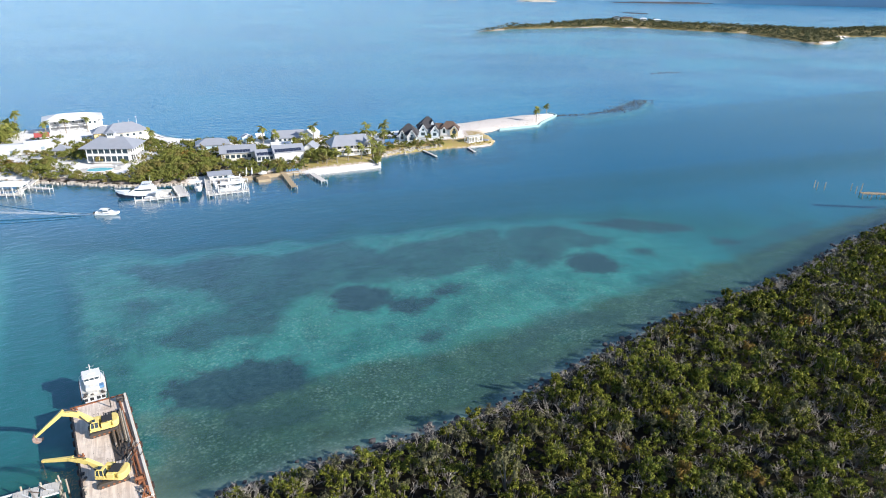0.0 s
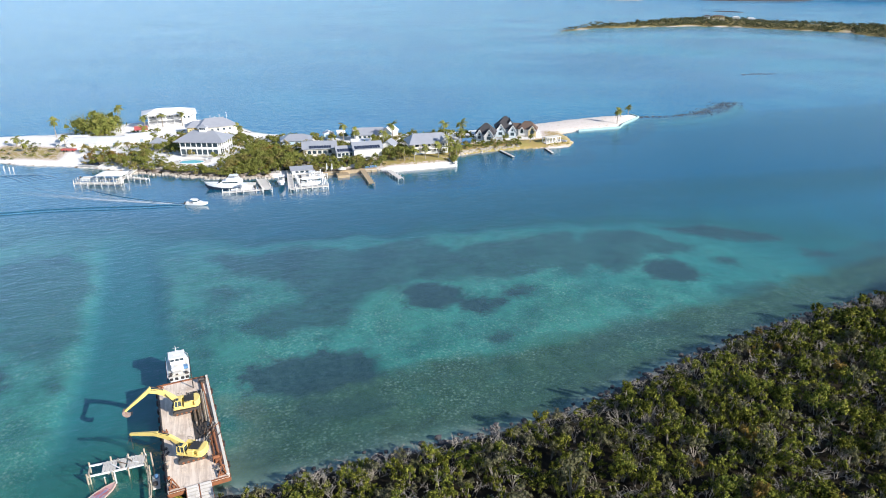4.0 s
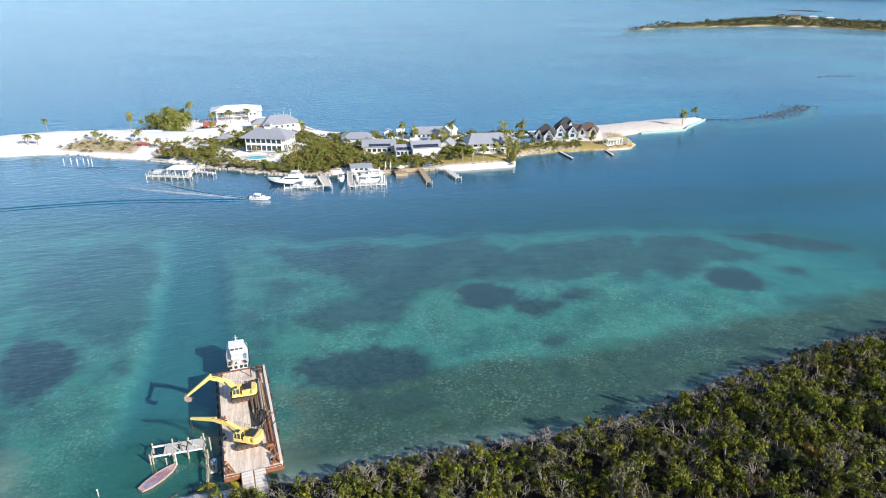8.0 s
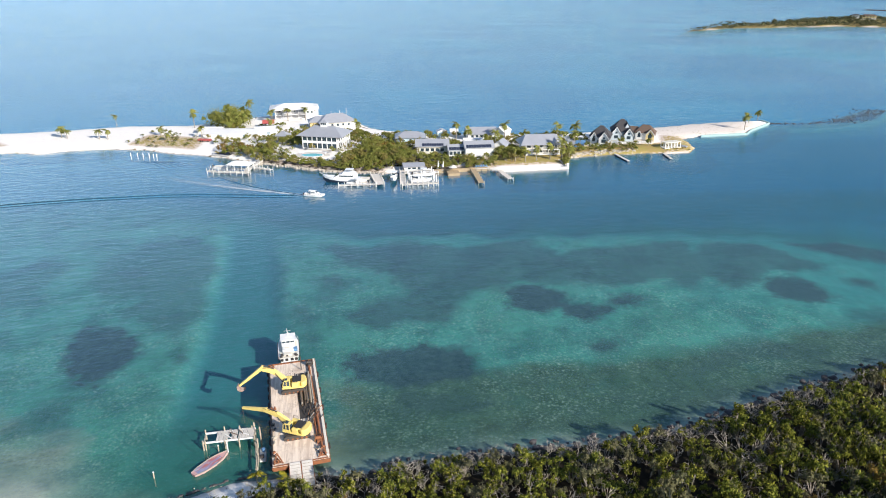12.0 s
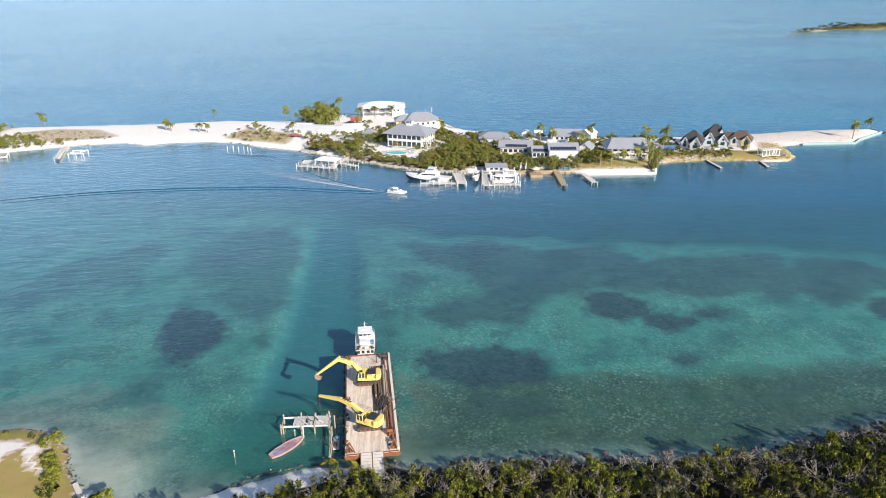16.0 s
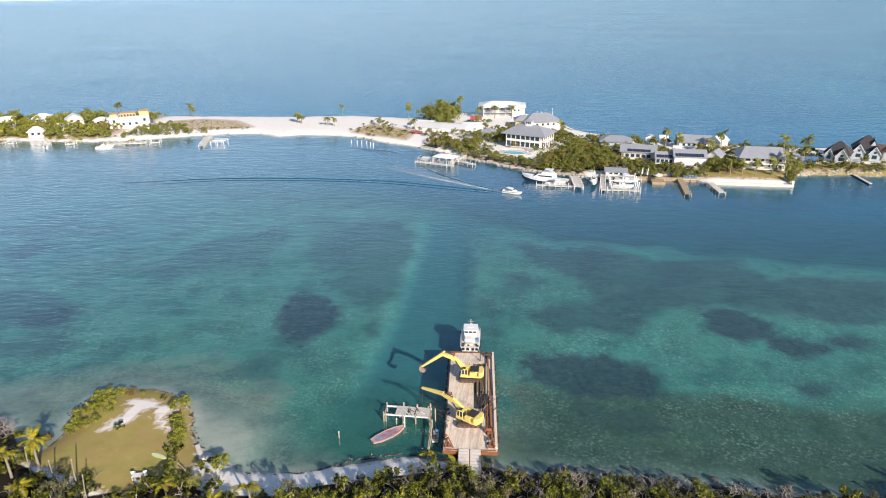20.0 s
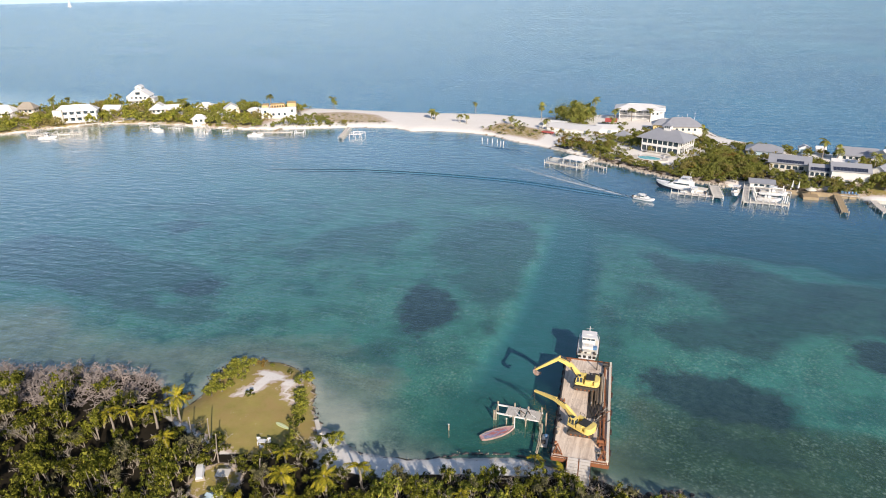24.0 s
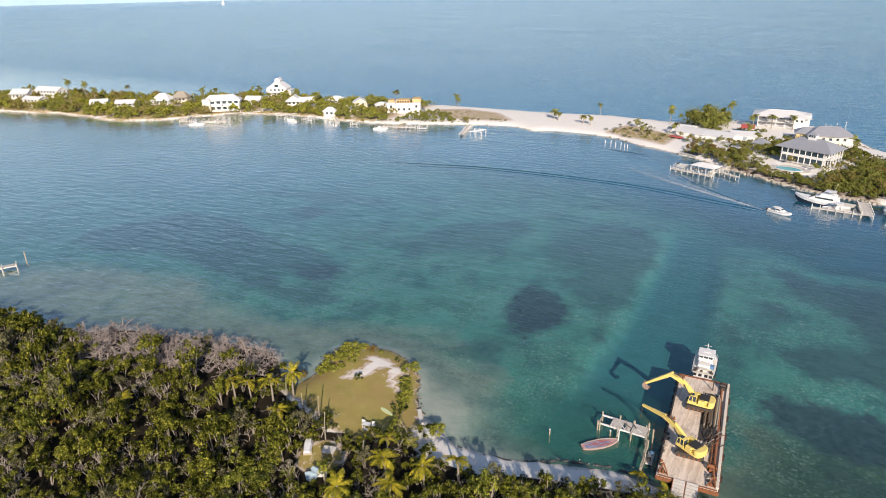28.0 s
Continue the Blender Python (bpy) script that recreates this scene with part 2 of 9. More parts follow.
def make_water(name="sea_water", tint=(0.93, 0.98, 0.985)):
    """Clear water: it lets the bed through, and mirrors the sky by Fresnel on small waves."""
    k = Net(name)
    p = k.place("World")
    swell = k.nodes.new("ShaderNodeMapping")
    swell.inputs["Rotation"].default_value = (0, 0, radians(-14))
    swell.inputs["Scale"].default_value = (0.45, 1.0, 1.0)
    k.link(p, swell.inputs["Vector"])
    small, large, wide, huge = (k.noise(swell.outputs[0], f, 3, 0.6) for f in (1.7, 0.42, 0.20, 0.012))
    axes = k.nodes.new("ShaderNodeSeparateXYZ")
    k.link(p, axes.inputs[0])
    # sheltered water is calmer than the open sea
    open_sea = k.ramp(k.math("DIVIDE", k.math("SUBTRACT", axes.outputs["Y"], 200.0), 200.0), [(0.25, 0.0), (0.75, 1.0)])
    west = k.ramp(k.math("DIVIDE", k.math("MULTIPLY", axes.outputs["X"], -1.0), k.math("ADD", k.math("MAXIMUM", axes.outputs["Y"], 0.0), 60.0)), [(0.0, 0.0), (1.0, 1.0)])
    # mirror strength is raised westwards by position, painting in the low western sky's reflection
    west_mirror = k.ramp(k.math("DIVIDE", k.math("ADD", k.math("DIVIDE", k.math("MULTIPLY", axes.outputs["X"], -1.0), k.math("ADD", k.math("MAXIMUM", axes.outputs["Y"], 0.0), 60.0)), 0.7), 1.7), [(0.0, 0.0), (0.45, 0.85), (1.0, 1.0)])
    brisk = k.math("ADD", 0.10, k.math("MULTIPLY", k.math("MAXIMUM", west, open_sea), 0.16))
    wave = k.math("ADD", k.math("MULTIPLY", small, 0.045), k.math("MULTIPLY", large, brisk))
    wave = k.math("ADD", wave, k.math("MULTIPLY", k.math("MULTIPLY", wide, 0.55), open_sea))
    bump = k.n("ShaderNodeBump", Strength=1.0, Distance=1.0)
    k.link(wave, bump.inputs["Height"])
    facing = k.n("ShaderNodeLayerWeight", Blend=0.5)
    k.link(bump.outputs[0], facing.inputs["Normal"])
    mirror = k.math("ADD", 0.02, k.math("MULTIPLY", k.math("POWER", facing.outputs["Facing"], 3.4), k.math("ADD", k.math("ADD", 0.44, k.math("MULTIPLY", open_sea, 0.10)), k.math("MULTIPLY", west_mirror, k.math("SUBTRACT", 0.94, k.math("MULTIPLY", open_sea, 0.88))))))
    # slicks and wind streaks vary the open sea
    mirror = k.math("MULTIPLY", mirror, k.math("ADD", 1.0, k.math("MULTIPLY", k.ramp(huge, [(0.34, 0.0), (0.66, 0.36)]), k.math("SUBTRACT", open_sea, 0.35))))
    clear = k.n("ShaderNodeBsdfTransparent", Color=(*tint, 1))
    # fine silt floats in the water, most of it round the pier
    silt = k.n("ShaderNodeBsdfDiffuse")
    # the channel and the open sea are too deep to see through
    deep = k.ramp(k.math("DIVIDE", k.math("SUBTRACT", k.math("ADD", axes.outputs["Y"], k.math("MULTIPLY", axes.outputs["X"], 0.12)), 176.0), 44.0), [(0.1, 0.0), (0.9, 1.0)])
    # westwards the silt colour is paler, with sky reflection and haze painted into it
    k.link(k.mix(open_sea, k.mix(deep, (0.032, 0.165, 0.128), k.mix(west, (0.012, 0.140, 0.248), (0.085, 0.27, 0.31))), (0.016, 0.25, 0.46)), silt.inputs["Color"])
    near = k.math("SQRT", k.math("ADD", k.math("POWER", k.math("ADD", axes.outputs["X"], 22.0), 2.0), k.math("POWER", k.math("SUBTRACT", axes.outputs["Y"], 83.0), 2.0)))
    murk = k.math("MAXIMUM", k.math("MULTIPLY", k.ramp(k.math("DIVIDE", near, 17.0), [(0.40, 1.0), (1.0, 0.0)]), 0.58), k.math("MULTIPLY", deep, k.math("SUBTRACT", 0.62, k.math("MULTIPLY", open_sea, 0.35))))
    body = k.nodes.new("ShaderNodeMixShader")
    k.link(murk, body.inputs[0])
    k.link(clear.outputs[0], body.inputs[1])
    k.link(silt.outputs[0], body.inputs[2])
    gloss = k.n("ShaderNodeBsdfGlossy", Color=(1, 1, 1, 1))
    k.link(k.math("ADD", k.ramp(huge, [(0.38, 0.05), (0.62, 0.14)]), k.math("MULTIPLY", open_sea, 0.06)), gloss.inputs["Roughness"])
    k.link(bump.outputs[0], gloss.inputs["Normal"])
    both = k.nodes.new("ShaderNodeMixShader")
    k.link(mirror, both.inputs[0])
    k.link(body.outputs[0], both.inputs[1])
    k.link(gloss.outputs[0], both.inputs[2])
    k.link(both.outputs[0], k.out.inputs["Surface"])
    return k.mat


GROUND, WATER = make_ground(), make_water()
# near-black to pale range puts shaded hollows and lit tips into leaf colour
LEAF = leafy("mangrove_leaf", (0.010, 0.016, 0.003), (0.088, 0.108, 0.015), (0.37, 0.345, 0.062), gap_shade=0.9)
LEAF_LIGHT = leafy("sea_grape_leaf", (0.030, 0.048, 0.009), (0.140, 0.170, 0.028), (0.41, 0.385, 0.075), gap_shade=0.82)
LEAF_GREY = leafy("dry_scrub_leaf", (0.060, 0.062, 0.034), (0.135, 0.130, 0.068), (0.25, 0.225, 0.125))
LEAF_RUST = leafy("rusty_leaf", (0.11, 0.085, 0.024), (0.21, 0.135, 0.035), (0.30, 0.18, 0.05))
PALM_LEAF = leafy("palm_leaf", (0.14, 0.145, 0.018), (0.29, 0.255, 0.026), (0.48, 0.38, 0.040))
LEAF_SHORE = leafy("shore_leaf", (0.12, 0.145, 0.022), (0.24, 0.25, 0.042), (0.42, 0.37, 0.075))
LEAF_SPIT = leafy("garden_leaf", (0.125, 0.145, 0.036), (0.21, 0.225, 0.055), (0.32, 0.295, 0.085), gap_shade=0.25, thin_part=0.14)
LEAF_OLIVE = leafy("dry_garden_leaf", (0.17, 0.15, 0.05), (0.25, 0.215, 0.07), (0.35, 0.29, 0.105), gap_shade=0.25, thin_part=0.14)
# greyer, lighter leaf colour with the distance haze painted into it
LEAF_FAR = leafy("hazed_island_leaf", (0.075, 0.085, 0.046), (0.145, 0.150, 0.078), (0.24, 0.225, 0.12))
PINK_TWIG = worn("bleached_mangrove", (0.38, 0.325, 0.295), (0.16, 0.13, 0.115), 0.9, scale=0.6, stain=0.9)
BARK = worn("grey_bark", (0.33, 0.29, 0.24), (0.16, 0.13, 0.10), 0.9)
DEAD = worn("bleached_twig", (0.44, 0.39, 0.32), (0.25, 0.21, 0.17), 0.9)
WHITE = worn("white_paint", (0.82, 0.81, 0.78), (0.62, 0.60, 0.55), 0.6, scale=0.5, stain=0.35)
CREAM = worn("cream_paint", (0.76, 0.71, 0.60), (0.58, 0.52, 0.42), 0.65, scale=0.5, stain=0.35)
YELLOW_WALL = worn("yellow_wall", (0.76, 0.60, 0.30), (0.62, 0.47, 0.22), 0.7)
BLUE_WALL = worn("pale_blue_wall", (0.52, 0.66, 0.72), (0.40, 0.54, 0.62), 0.6)
GREY_SIDING = worn("grey_siding", (0.50, 0.50, 0.52), (0.40, 0.40, 0.42), 0.75, scale=0.4, grain=3)
PALE_SIDING = worn("pale_grey_siding", (0.56, 0.62, 0.65), (0.44, 0.50, 0.54), 0.6)
GREY_BLUE = worn("grey_blue_siding", (0.27, 0.34, 0.38), (0.18, 0.23, 0.27), 0.6)
ROOF_GREY = worn("grey_metal_roof", (0.41, 0.42, 0.45), (0.32, 0.33, 0.36), 0.45, 0.2, scale=0.4, grain=5)
ROOF_WHITE = worn("white_roof", (0.83, 0.82, 0.80), (0.66, 0.64, 0.60), 0.55, scale=0.4, stain=0.3)
ROOF_DARK = worn("dark_shingle", (0.050, 0.048, 0.052), (0.095, 0.085, 0.08), 0.85, scale=1.0, grain=8)
WALL_AQUA = worn("pale_aqua_paint", (0.36, 0.52, 0.50), (0.28, 0.40, 0.39), 0.7)
ROOF_BROWN = worn("brown_shingle", (0.16, 0.105, 0.075), (0.10, 0.07, 0.055), 0.85, scale=1.0, grain=8)
SHEATHING = worn("raw_sheathing", (0.66, 0.45, 0.22), (0.52, 0.34, 0.16), 0.8)
GLASS = Net("dark_glass", 0.08)
GLASS.bsdf.inputs["Specular IOR Level"].default_value = 0.7
GLASS = GLASS.color(GLASS.mix(GLASS.noise(GLASS.place(), 0.8), (0.020, 0.035, 0.045), (0.06, 0.09, 0.11)))
SOLAR = worn("solar_cell", (0.035, 0.045, 0.075), (0.05, 0.06, 0.09), 0.2, grain=3)
PLANK = worn("weathered_plank", (0.46, 0.41, 0.34), (0.28, 0.24, 0.19), 0.85, random=0.5)
GREY_PLANK = worn("bleached_plank", (0.68, 0.64, 0.58), (0.47, 0.43, 0.37), 0.85, random=0.4)
GREY_PILE = worn("bleached_post", (0.72, 0.69, 0.63), (0.42, 0.38, 0.32), 0.9)
TAN_PLANK = worn("tan_plank", (0.47, 0.36, 0.22), (0.30, 0.22, 0.13), 0.85, random=0.4)
PILE = worn("wooden_post", (0.50, 0.43, 0.32), (0.22, 0.18, 0.13), 0.9)


def make_deck():
    """Dusty steel plate with dirt dragged along the barge."""
    k = Net("barge_deck", 0.85)
    p = k.place("World")
    drag = k.nodes.new("ShaderNodeMapping")
    drag.inputs["Rotation"].default_value = (0, 0, radians(-5.5))
    drag.inputs["Scale"].default_value = (2.2, 0.16, 1.0)
    k.link(p, drag.inputs["Vector"])
    streak, blot, fine = k.noise(drag.outputs[0], 1.0, 5, 0.7), k.noise(p, 0.45, 5, 0.7), k.noise(p, 5.0, 3, 0.7)
    c = k.mix(k.ramp(streak, [(0.40, 0.0), (0.62, 0.9)]), (0.88, 0.75, 0.61), (0.60, 0.47, 0.36))
    c = k.mix(k.ramp(blot, [(0.52, 0.0), (0.72, 0.7)]), c, (0.34, 0.25, 0.19))
    c = k.mix(k.math("MULTIPLY", fine, 0.25), c, (0.40, 0.29, 0.21))
    k.bump(fine, 0.1, 0.02)
    return k.color(c)


STEEL_DECK = make_deck()


def make_faded():
    """Old boat paint: red, blue and bare pale wood in long streaks."""
    k = Net("faded_boat_paint", 0.75)
    run = k.nodes.new("ShaderNodeMapping")
    run.inputs["Scale"].default_value = (1.6, 0.35, 1.0)
    k.link(k.place(), run.inputs["Vector"])
    a, b, fine = k.noise(run.outputs[0], 1.5, 4, 0.6), k.noise(run.outputs[0], 2.3, 4, 0.65), k.noise(k.place(), 6.0, 3, 0.7)
    c = k.mix(k.ramp(a, [(0.44, 0.0), (0.54, 1.0)]), (0.46, 0.14, 0.13), (0.20, 0.25, 0.42))
    c = k.mix(k.ramp(b, [(0.52, 0.0), (0.64, 0.8)]), c, (0.58, 0.50, 0.48))
    return k.color(k.mix(k.math("MULTIPLY", fine, 0.3), c, (0.25, 0.17, 0.16)))


FADED = make_faded()
RUST = worn("rusty_steel", (0.33, 0.125, 0.050), (0.17, 0.075, 0.04), 0.85, scale=1.4, stain=0.9)
HULL_BLACK = worn("black_hull", (0.045, 0.040, 0.038), (0.16, 0.07, 0.04), 0.7, scale=0.8, stain=0.6)
DARK_PIPE = worn("dark_pipe", (0.085, 0.075, 0.065), (0.20, 0.14, 0.09), 0.7, stain=0.7, random=0.8)
RUBBER = worn("black_rubber", (0.025, 0.025, 0.026), (0.06, 0.055, 0.05), 0.8)
YELLOW = worn("machine_yellow", (0.89, 0.69, 0.20), (0.72, 0.53, 0.19), 0.45, scale=1.0, stain=0.35)
BUCKET = worn("worn_bucket", (0.46, 0.38, 0.33), (0.30, 0.13, 0.07), 0.7, 0.2, scale=1.6, stain=0.9)
DARK_STEEL = worn("dark_steel", (0.07, 0.065, 0.06), (0.14, 0.10, 0.07), 0.6, 0.3, stain=0.6)
GELCOAT = worn("white_gelcoat", (0.83, 0.83, 0.82), (0.66, 0.66, 0.64), 0.25, scale=0.6, stain=0.25, bump=0.03)
NAVY = worn("navy_hull", (0.025, 0.035, 0.06), (0.05, 0.06, 0.08), 0.25, bump=0.03)
RED = worn("faded_red", (0.52, 0.10, 0.085), (0.36, 0.11, 0.09), 0.6)
BLUE = worn("faded_blue", (0.10, 0.24, 0.44), (0.16, 0.26, 0.36), 0.6)
PINKISH = worn("washed_pink", (0.62, 0.36, 0.33), (0.45, 0.28, 0.28), 0.6)
LIME = worn("pale_green_plastic", (0.62, 0.70, 0.36), (0.48, 0.54, 0.26), 0.4)
ROCK = worn("limestone", (0.56, 0.50, 0.41), (0.27, 0.23, 0.18), 0.95, scale=0.8, random=0.5, bump=0.5)
DARK_ROCK = worn("wet_rock", (0.085, 0.080, 0.082), (0.045, 0.042, 0.040), 0.8, scale=0.8, random=0.5, bump=0.5)
CONCRETE = worn("pale_concrete", (0.70, 0.66, 0.58), (0.50, 0.45, 0.38), 0.9, scale=0.5)
POOL = worn("pool_tile", (0.10, 0.52, 0.60), (0.07, 0.42, 0.52), 0.15, bump=0.02)


def make_foam():
    """Thin foam: it fades out by its vertex colour and is broken by long streaks."""
    k = Net("foam", 0.8)
    p = k.place("World")
    k.bsdf.inputs["Base Color"].default_value = (0.82, 0.86, 0.87, 1)
    fade = k.nodes.new("ShaderNodeAttribute")
    fade.attribute_name = "fade"
    run = k.nodes.new("ShaderNodeMapping")
    run.inputs["Rotation"].default_value = (0, 0, radians(31))
    run.inputs["Scale"].default_value = (0.12, 1.0, 1.0)
    k.link(p, run.inputs["Vector"])
    streak = k.ramp(k.noise(run.outputs[0], 1.1, 5, 0.7), [(0.34, 0.15), (0.62, 1.0)])
    clear = k.nodes.new("ShaderNodeBsdfTransparent")
    both = k.nodes.new("ShaderNodeMixShader")
    k.link(k.math("MULTIPLY", fade.outputs["Fac"], streak), both.inputs[0])
    k.link(clear.outputs[0], both.inputs[1])
    k.link(k.bsdf.outputs[0], both.inputs[2])
    k.link(both.outputs[0], k.out.inputs["Surface"])
    return k.mat


FOAM = make_foam()
# darker copy of the water; the waves' weaker reflection is put into its tint
WAVE = make_water("wave_face_darkened", (0.62, 0.70, 0.74))


# ---- builders ----
class Shape:
    """Points and faces of one mesh."""

    def __init__(self):
        self.v, self.f = [], []

    def add(self, points, faces):
        n = len(self.v)
        self.v += [tuple(p) for p in points]
        self.f += [tuple(n + i for i in f) for f in faces]
        return self

    def box(self, x, y, z, sx, sy, sz, rz=0.0, rx=0.0):
        """A block: x, y its middle, z its underside."""
        m = Matrix.Translation((x, y, z + sz / 2)) @ Euler((radians(rx), 0, radians(rz))).to_matrix().to_4x4()
        c = [m @ Vector((a * sx / 2, b * sy / 2, d * sz / 2)) for a in (-1, 1) for b in (-1, 1) for d in (-1, 1)]
        return self.add(c, [(0, 1, 3, 2), (4, 6, 7, 5), (0, 4, 5, 1), (2, 3, 7, 6), (0, 2, 6, 4), (1, 5, 7, 3)])

    def beam(self, a, b, w, h):
        """A square bar from a to b."""
        a, b = Vector(a), Vector(b)
        d = (b - a).normalized()
        s = d.cross(Vector((0, 0, 1)))
        s = s.normalized() if s.length > 1e-3 else Vector((1, 0, 0))
        u = s.cross(d)
        c = [e + s * (i * w / 2) + u * (j * h / 2) for e in (a, b) for i, j in ((-1, -1), (1, -1), (1, 1), (-1, 1))]
        return self.add(c, [(0, 1, 2, 3), (7, 6, 5, 4), (0, 4, 5, 1), (1, 5, 6, 2), (2, 6, 7, 3), (3, 7, 4, 0)])

    def rod(self, a, b, r0, r1=None, n=7):
        a, b = Vector(a), Vector(b)
        r1 = r0 if r1 is None else r1
        d = (b - a).normalized()
        s = d.orthogonal().normalized()
        u = d.cross(s)
        ring = [(math.cos(2 * math.pi * i / n), math.sin(2 * math.pi * i / n)) for i in range(n)]
        c = [e + (s * p + u * q) * r for e, r in ((a, r0), (b, r1)) for p, q in ring]
        return self.add(c, [tuple(range(n - 1, -1, -1)), tuple(range(n, 2 * n))] + [(i, (i + 1) % n, n + (i + 1) % n, n + i) for i in range(n)])

    def tube(self, points, radii, n=7):
        for a, b, r0, r1 in zip(points, points[1:], radii, radii[1:]):
            self.rod(a, b, r0, r1, n)
        return self

    def slab(self, outline, z0, z1):
        """A flat piece with the given outline (counter-clockwise)."""
        n = len(outline)
        c = [(x, y, z) for z in (z0, z1) for x, y in outline]
        return self.add(c, [tuple(range(n - 1, -1, -1)), tuple(range(n, 2 * n))] + [(i, (i + 1) % n, n + (i + 1) % n, n + i) for i in range(n)])

    def side(self, outline, x0, x1):
        """A profile in y and z, drawn out along x."""
        n = len(outline)
        c = [(x, y, z) for x in (x0, x1) for y, z in outline]
        return self.add(c, [tuple(range(n)), tuple(range(2 * n - 1, n - 1, -1))] + [(i, n + i, n + (i + 1) % n, (i + 1) % n) for i in range(n)])

    def loft(self, rings):
        """Rings of equal length joined in order, closed at both ends."""
        n = len(rings[0])
        c = [p for r in rings for p in r]
        f = [tuple(range(n - 1, -1, -1)), tuple(range(n * (len(rings) - 1), n * len(rings)))]
        for k in range(len(rings) - 1):
            f += [(k * n + i, k * n + (i + 1) % n, (k + 1) * n + (i + 1) % n, (k + 1) * n + i) for i in range(n)]
        return self.add(c, f)

    def torus(self, radius, tube, n=16, m=8):
        """A closed ring standing in the y-z plane."""
        c = [(tube * math.sin(b * 6.2832 / m), (radius + tube * math.cos(b * 6.2832 / m)) * math.cos(a * 6.2832 / n), (radius + tube * math.cos(b * 6.2832 / m)) * math.sin(a * 6.2832 / n)) for a in range(n) for b in range(m)]
        return self.add(c, [(a * m + b, a * m + (b + 1) % m, (a + 1) % n * m + (b + 1) % m, (a + 1) % n * m + b) for a in range(n) for b in range(m)])

    def mesh(self, name, bevel=0.0):
        me = bpy.data.meshes.new(name)
        me.from_pydata(self.v, [], self.f)
        bm = bmesh.new()
        bm.from_mesh(me)
        bmesh.ops.recalc_face_normals(bm, faces=bm.faces)
        if bevel:
            bmesh.ops.bevel(bm, geom=[e for e in bm.edges if e.calc_face_angle(0) > 0.5], offset=bevel, segments=1, affect="EDGES", clamp_overlap=True)
        bm.to_mesh(me)
        bm.free()
        return me


def thing(name, label, category, x, y, z=0.0, rz=0.0, group="", kind=""):
    ob = new(name)
    ob.empty_display_size = 0.3
    ob.matrix_world = pose(x, y, z, 0, 0, rz)
    return tagged(ob, label, category, group, kind)


def part(name, shape, material, parent, label="", bevel=0.0):
    me = shape.mesh(name, bevel) if isinstance(shape, Shape) else shape
    if not me.materials:
        me.materials.append(material)
    ob = new(name, me)
    ob.parent = parent
    if label:
        tagged(ob, label)
    return ob


def piece(name, me, parent, x, y, z, rz=0.0):
    """One more object on a shared mesh."""
    ob = new(name, me)
    ob.parent = parent
    ob.matrix_local = pose(x, y, z, 0, 0, rz)
    return ob


def shared(shape, material, name, bevel=0.0):
    me = shape.mesh(name, bevel)
    me.materials.append(material)
    return me


# ---- the plan ----
SPIT_NEAR = [(223, 298), (213, 292), (203, 283.5), (196.5, 277.5), (172, 276.5), (162, 273.5), (160, 264), (158, 256), (152, 248.7), (143, 247.5), (134, 250), (119, 250), (107, 250), (96.6, 247.3),
             (90, 233), (75, 233), (61.6, 232.5), (59, 236), (43, 236), (18, 238), (3, 241), (-11, 248.5), (-20, 255), (-31, 260.5), (-40, 268), (-58, 279),
             (-70, 283.5), (-82.5, 292), (-97, 296), (-115, 295.5), (-124, 291), (-137, 296), (-154, 293), (-175, 284), (-195, 274), (-210, 270), (-245, 268.5),
             (-262, 269.5), (-287, 263), (-295, 257), (-312, 240), (-317, 228), (-337, 213.5), (-353, 211), (-373, 212.5), (-398, 210), (-416, 203.5), (-439, 199)]
SPIT_FAR = [(-500, 190), (-620, 200), (-640, 235), (-530, 248), (-508, 258), (-455, 264), (-420, 270), (-395, 277), (-356, 285), (-336, 304), (-320, 317), (-300, 321), (-278, 316), (-254, 322), (-205, 334), (-140, 338), (-102, 345), (-71, 342), (-48, 356),
            (-25, 366), (0, 358), (13, 334), (19, 320), (27, 313), (45, 302), (80, 296), (113, 293), (161, 299), (182, 303.5), (209, 306.5), (222, 305.5), (225.5, 301.5)]
MAIN_EAST = [(1500, 170), (900, 150), (420, 122), (330, 118), (260, 112), (208, 105), (182, 101), (159, 95.5), (138, 91), (121, 90), (103.5, 88.5), (91, 86), (77, 83.5), (64, 80),
             (51.6, 76.5), (34, 76.5), (18, 76.5), (1, 76), (-8, 76.3), (-13, 77)]
MAIN_WEST = [(-18.5, 76.8), (-24, 74.9), (-29, 73.4), (-32.6, 71.3), (-36, 70.9), (-41, 70.3), (-44, 71.6), (-49, 73.8), (-54.3, 78.4), (-55.5, 82), (-58.8, 85.8), (-65.7, 88.2), (-72, 88.2), (-75.6, 85.5), (-76, 79),
             (-74.3, 74.5), (-75, 70.2), (-80.5, 71.5), (-86.5, 76.5), (-97, 74.5), (-107, 70.5), (-119, 68.5), (-125, 65), (-131, 60.5), (-142, 60), (-155, 59), (-185, 50), (-260, 30), (-900, -200),
             (-900, -2500), (1500, -2500)]
FAR_ISLE = [(538, 951), (572, 959), (641, 1006), (699, 1012), (766, 1017), (873, 1018), (932, 973), (951, 920), (980, 868), (1011, 832), (976, 758), (943, 681), (919, 644), (905, 608), (954, 616), (1035, 660), (1114, 702),
            (1164, 704), (1600, 600), (1800, 860), (1533, 880), (1424, 890), (1344, 866), (1257, 850), (1250, 900), (1169, 970), (1173, 1030), (1104, 1062), (1150, 1190), (1120, 1270), (1054, 1255), (907, 1195), (766, 1105), (683, 1078), (590, 1000)]
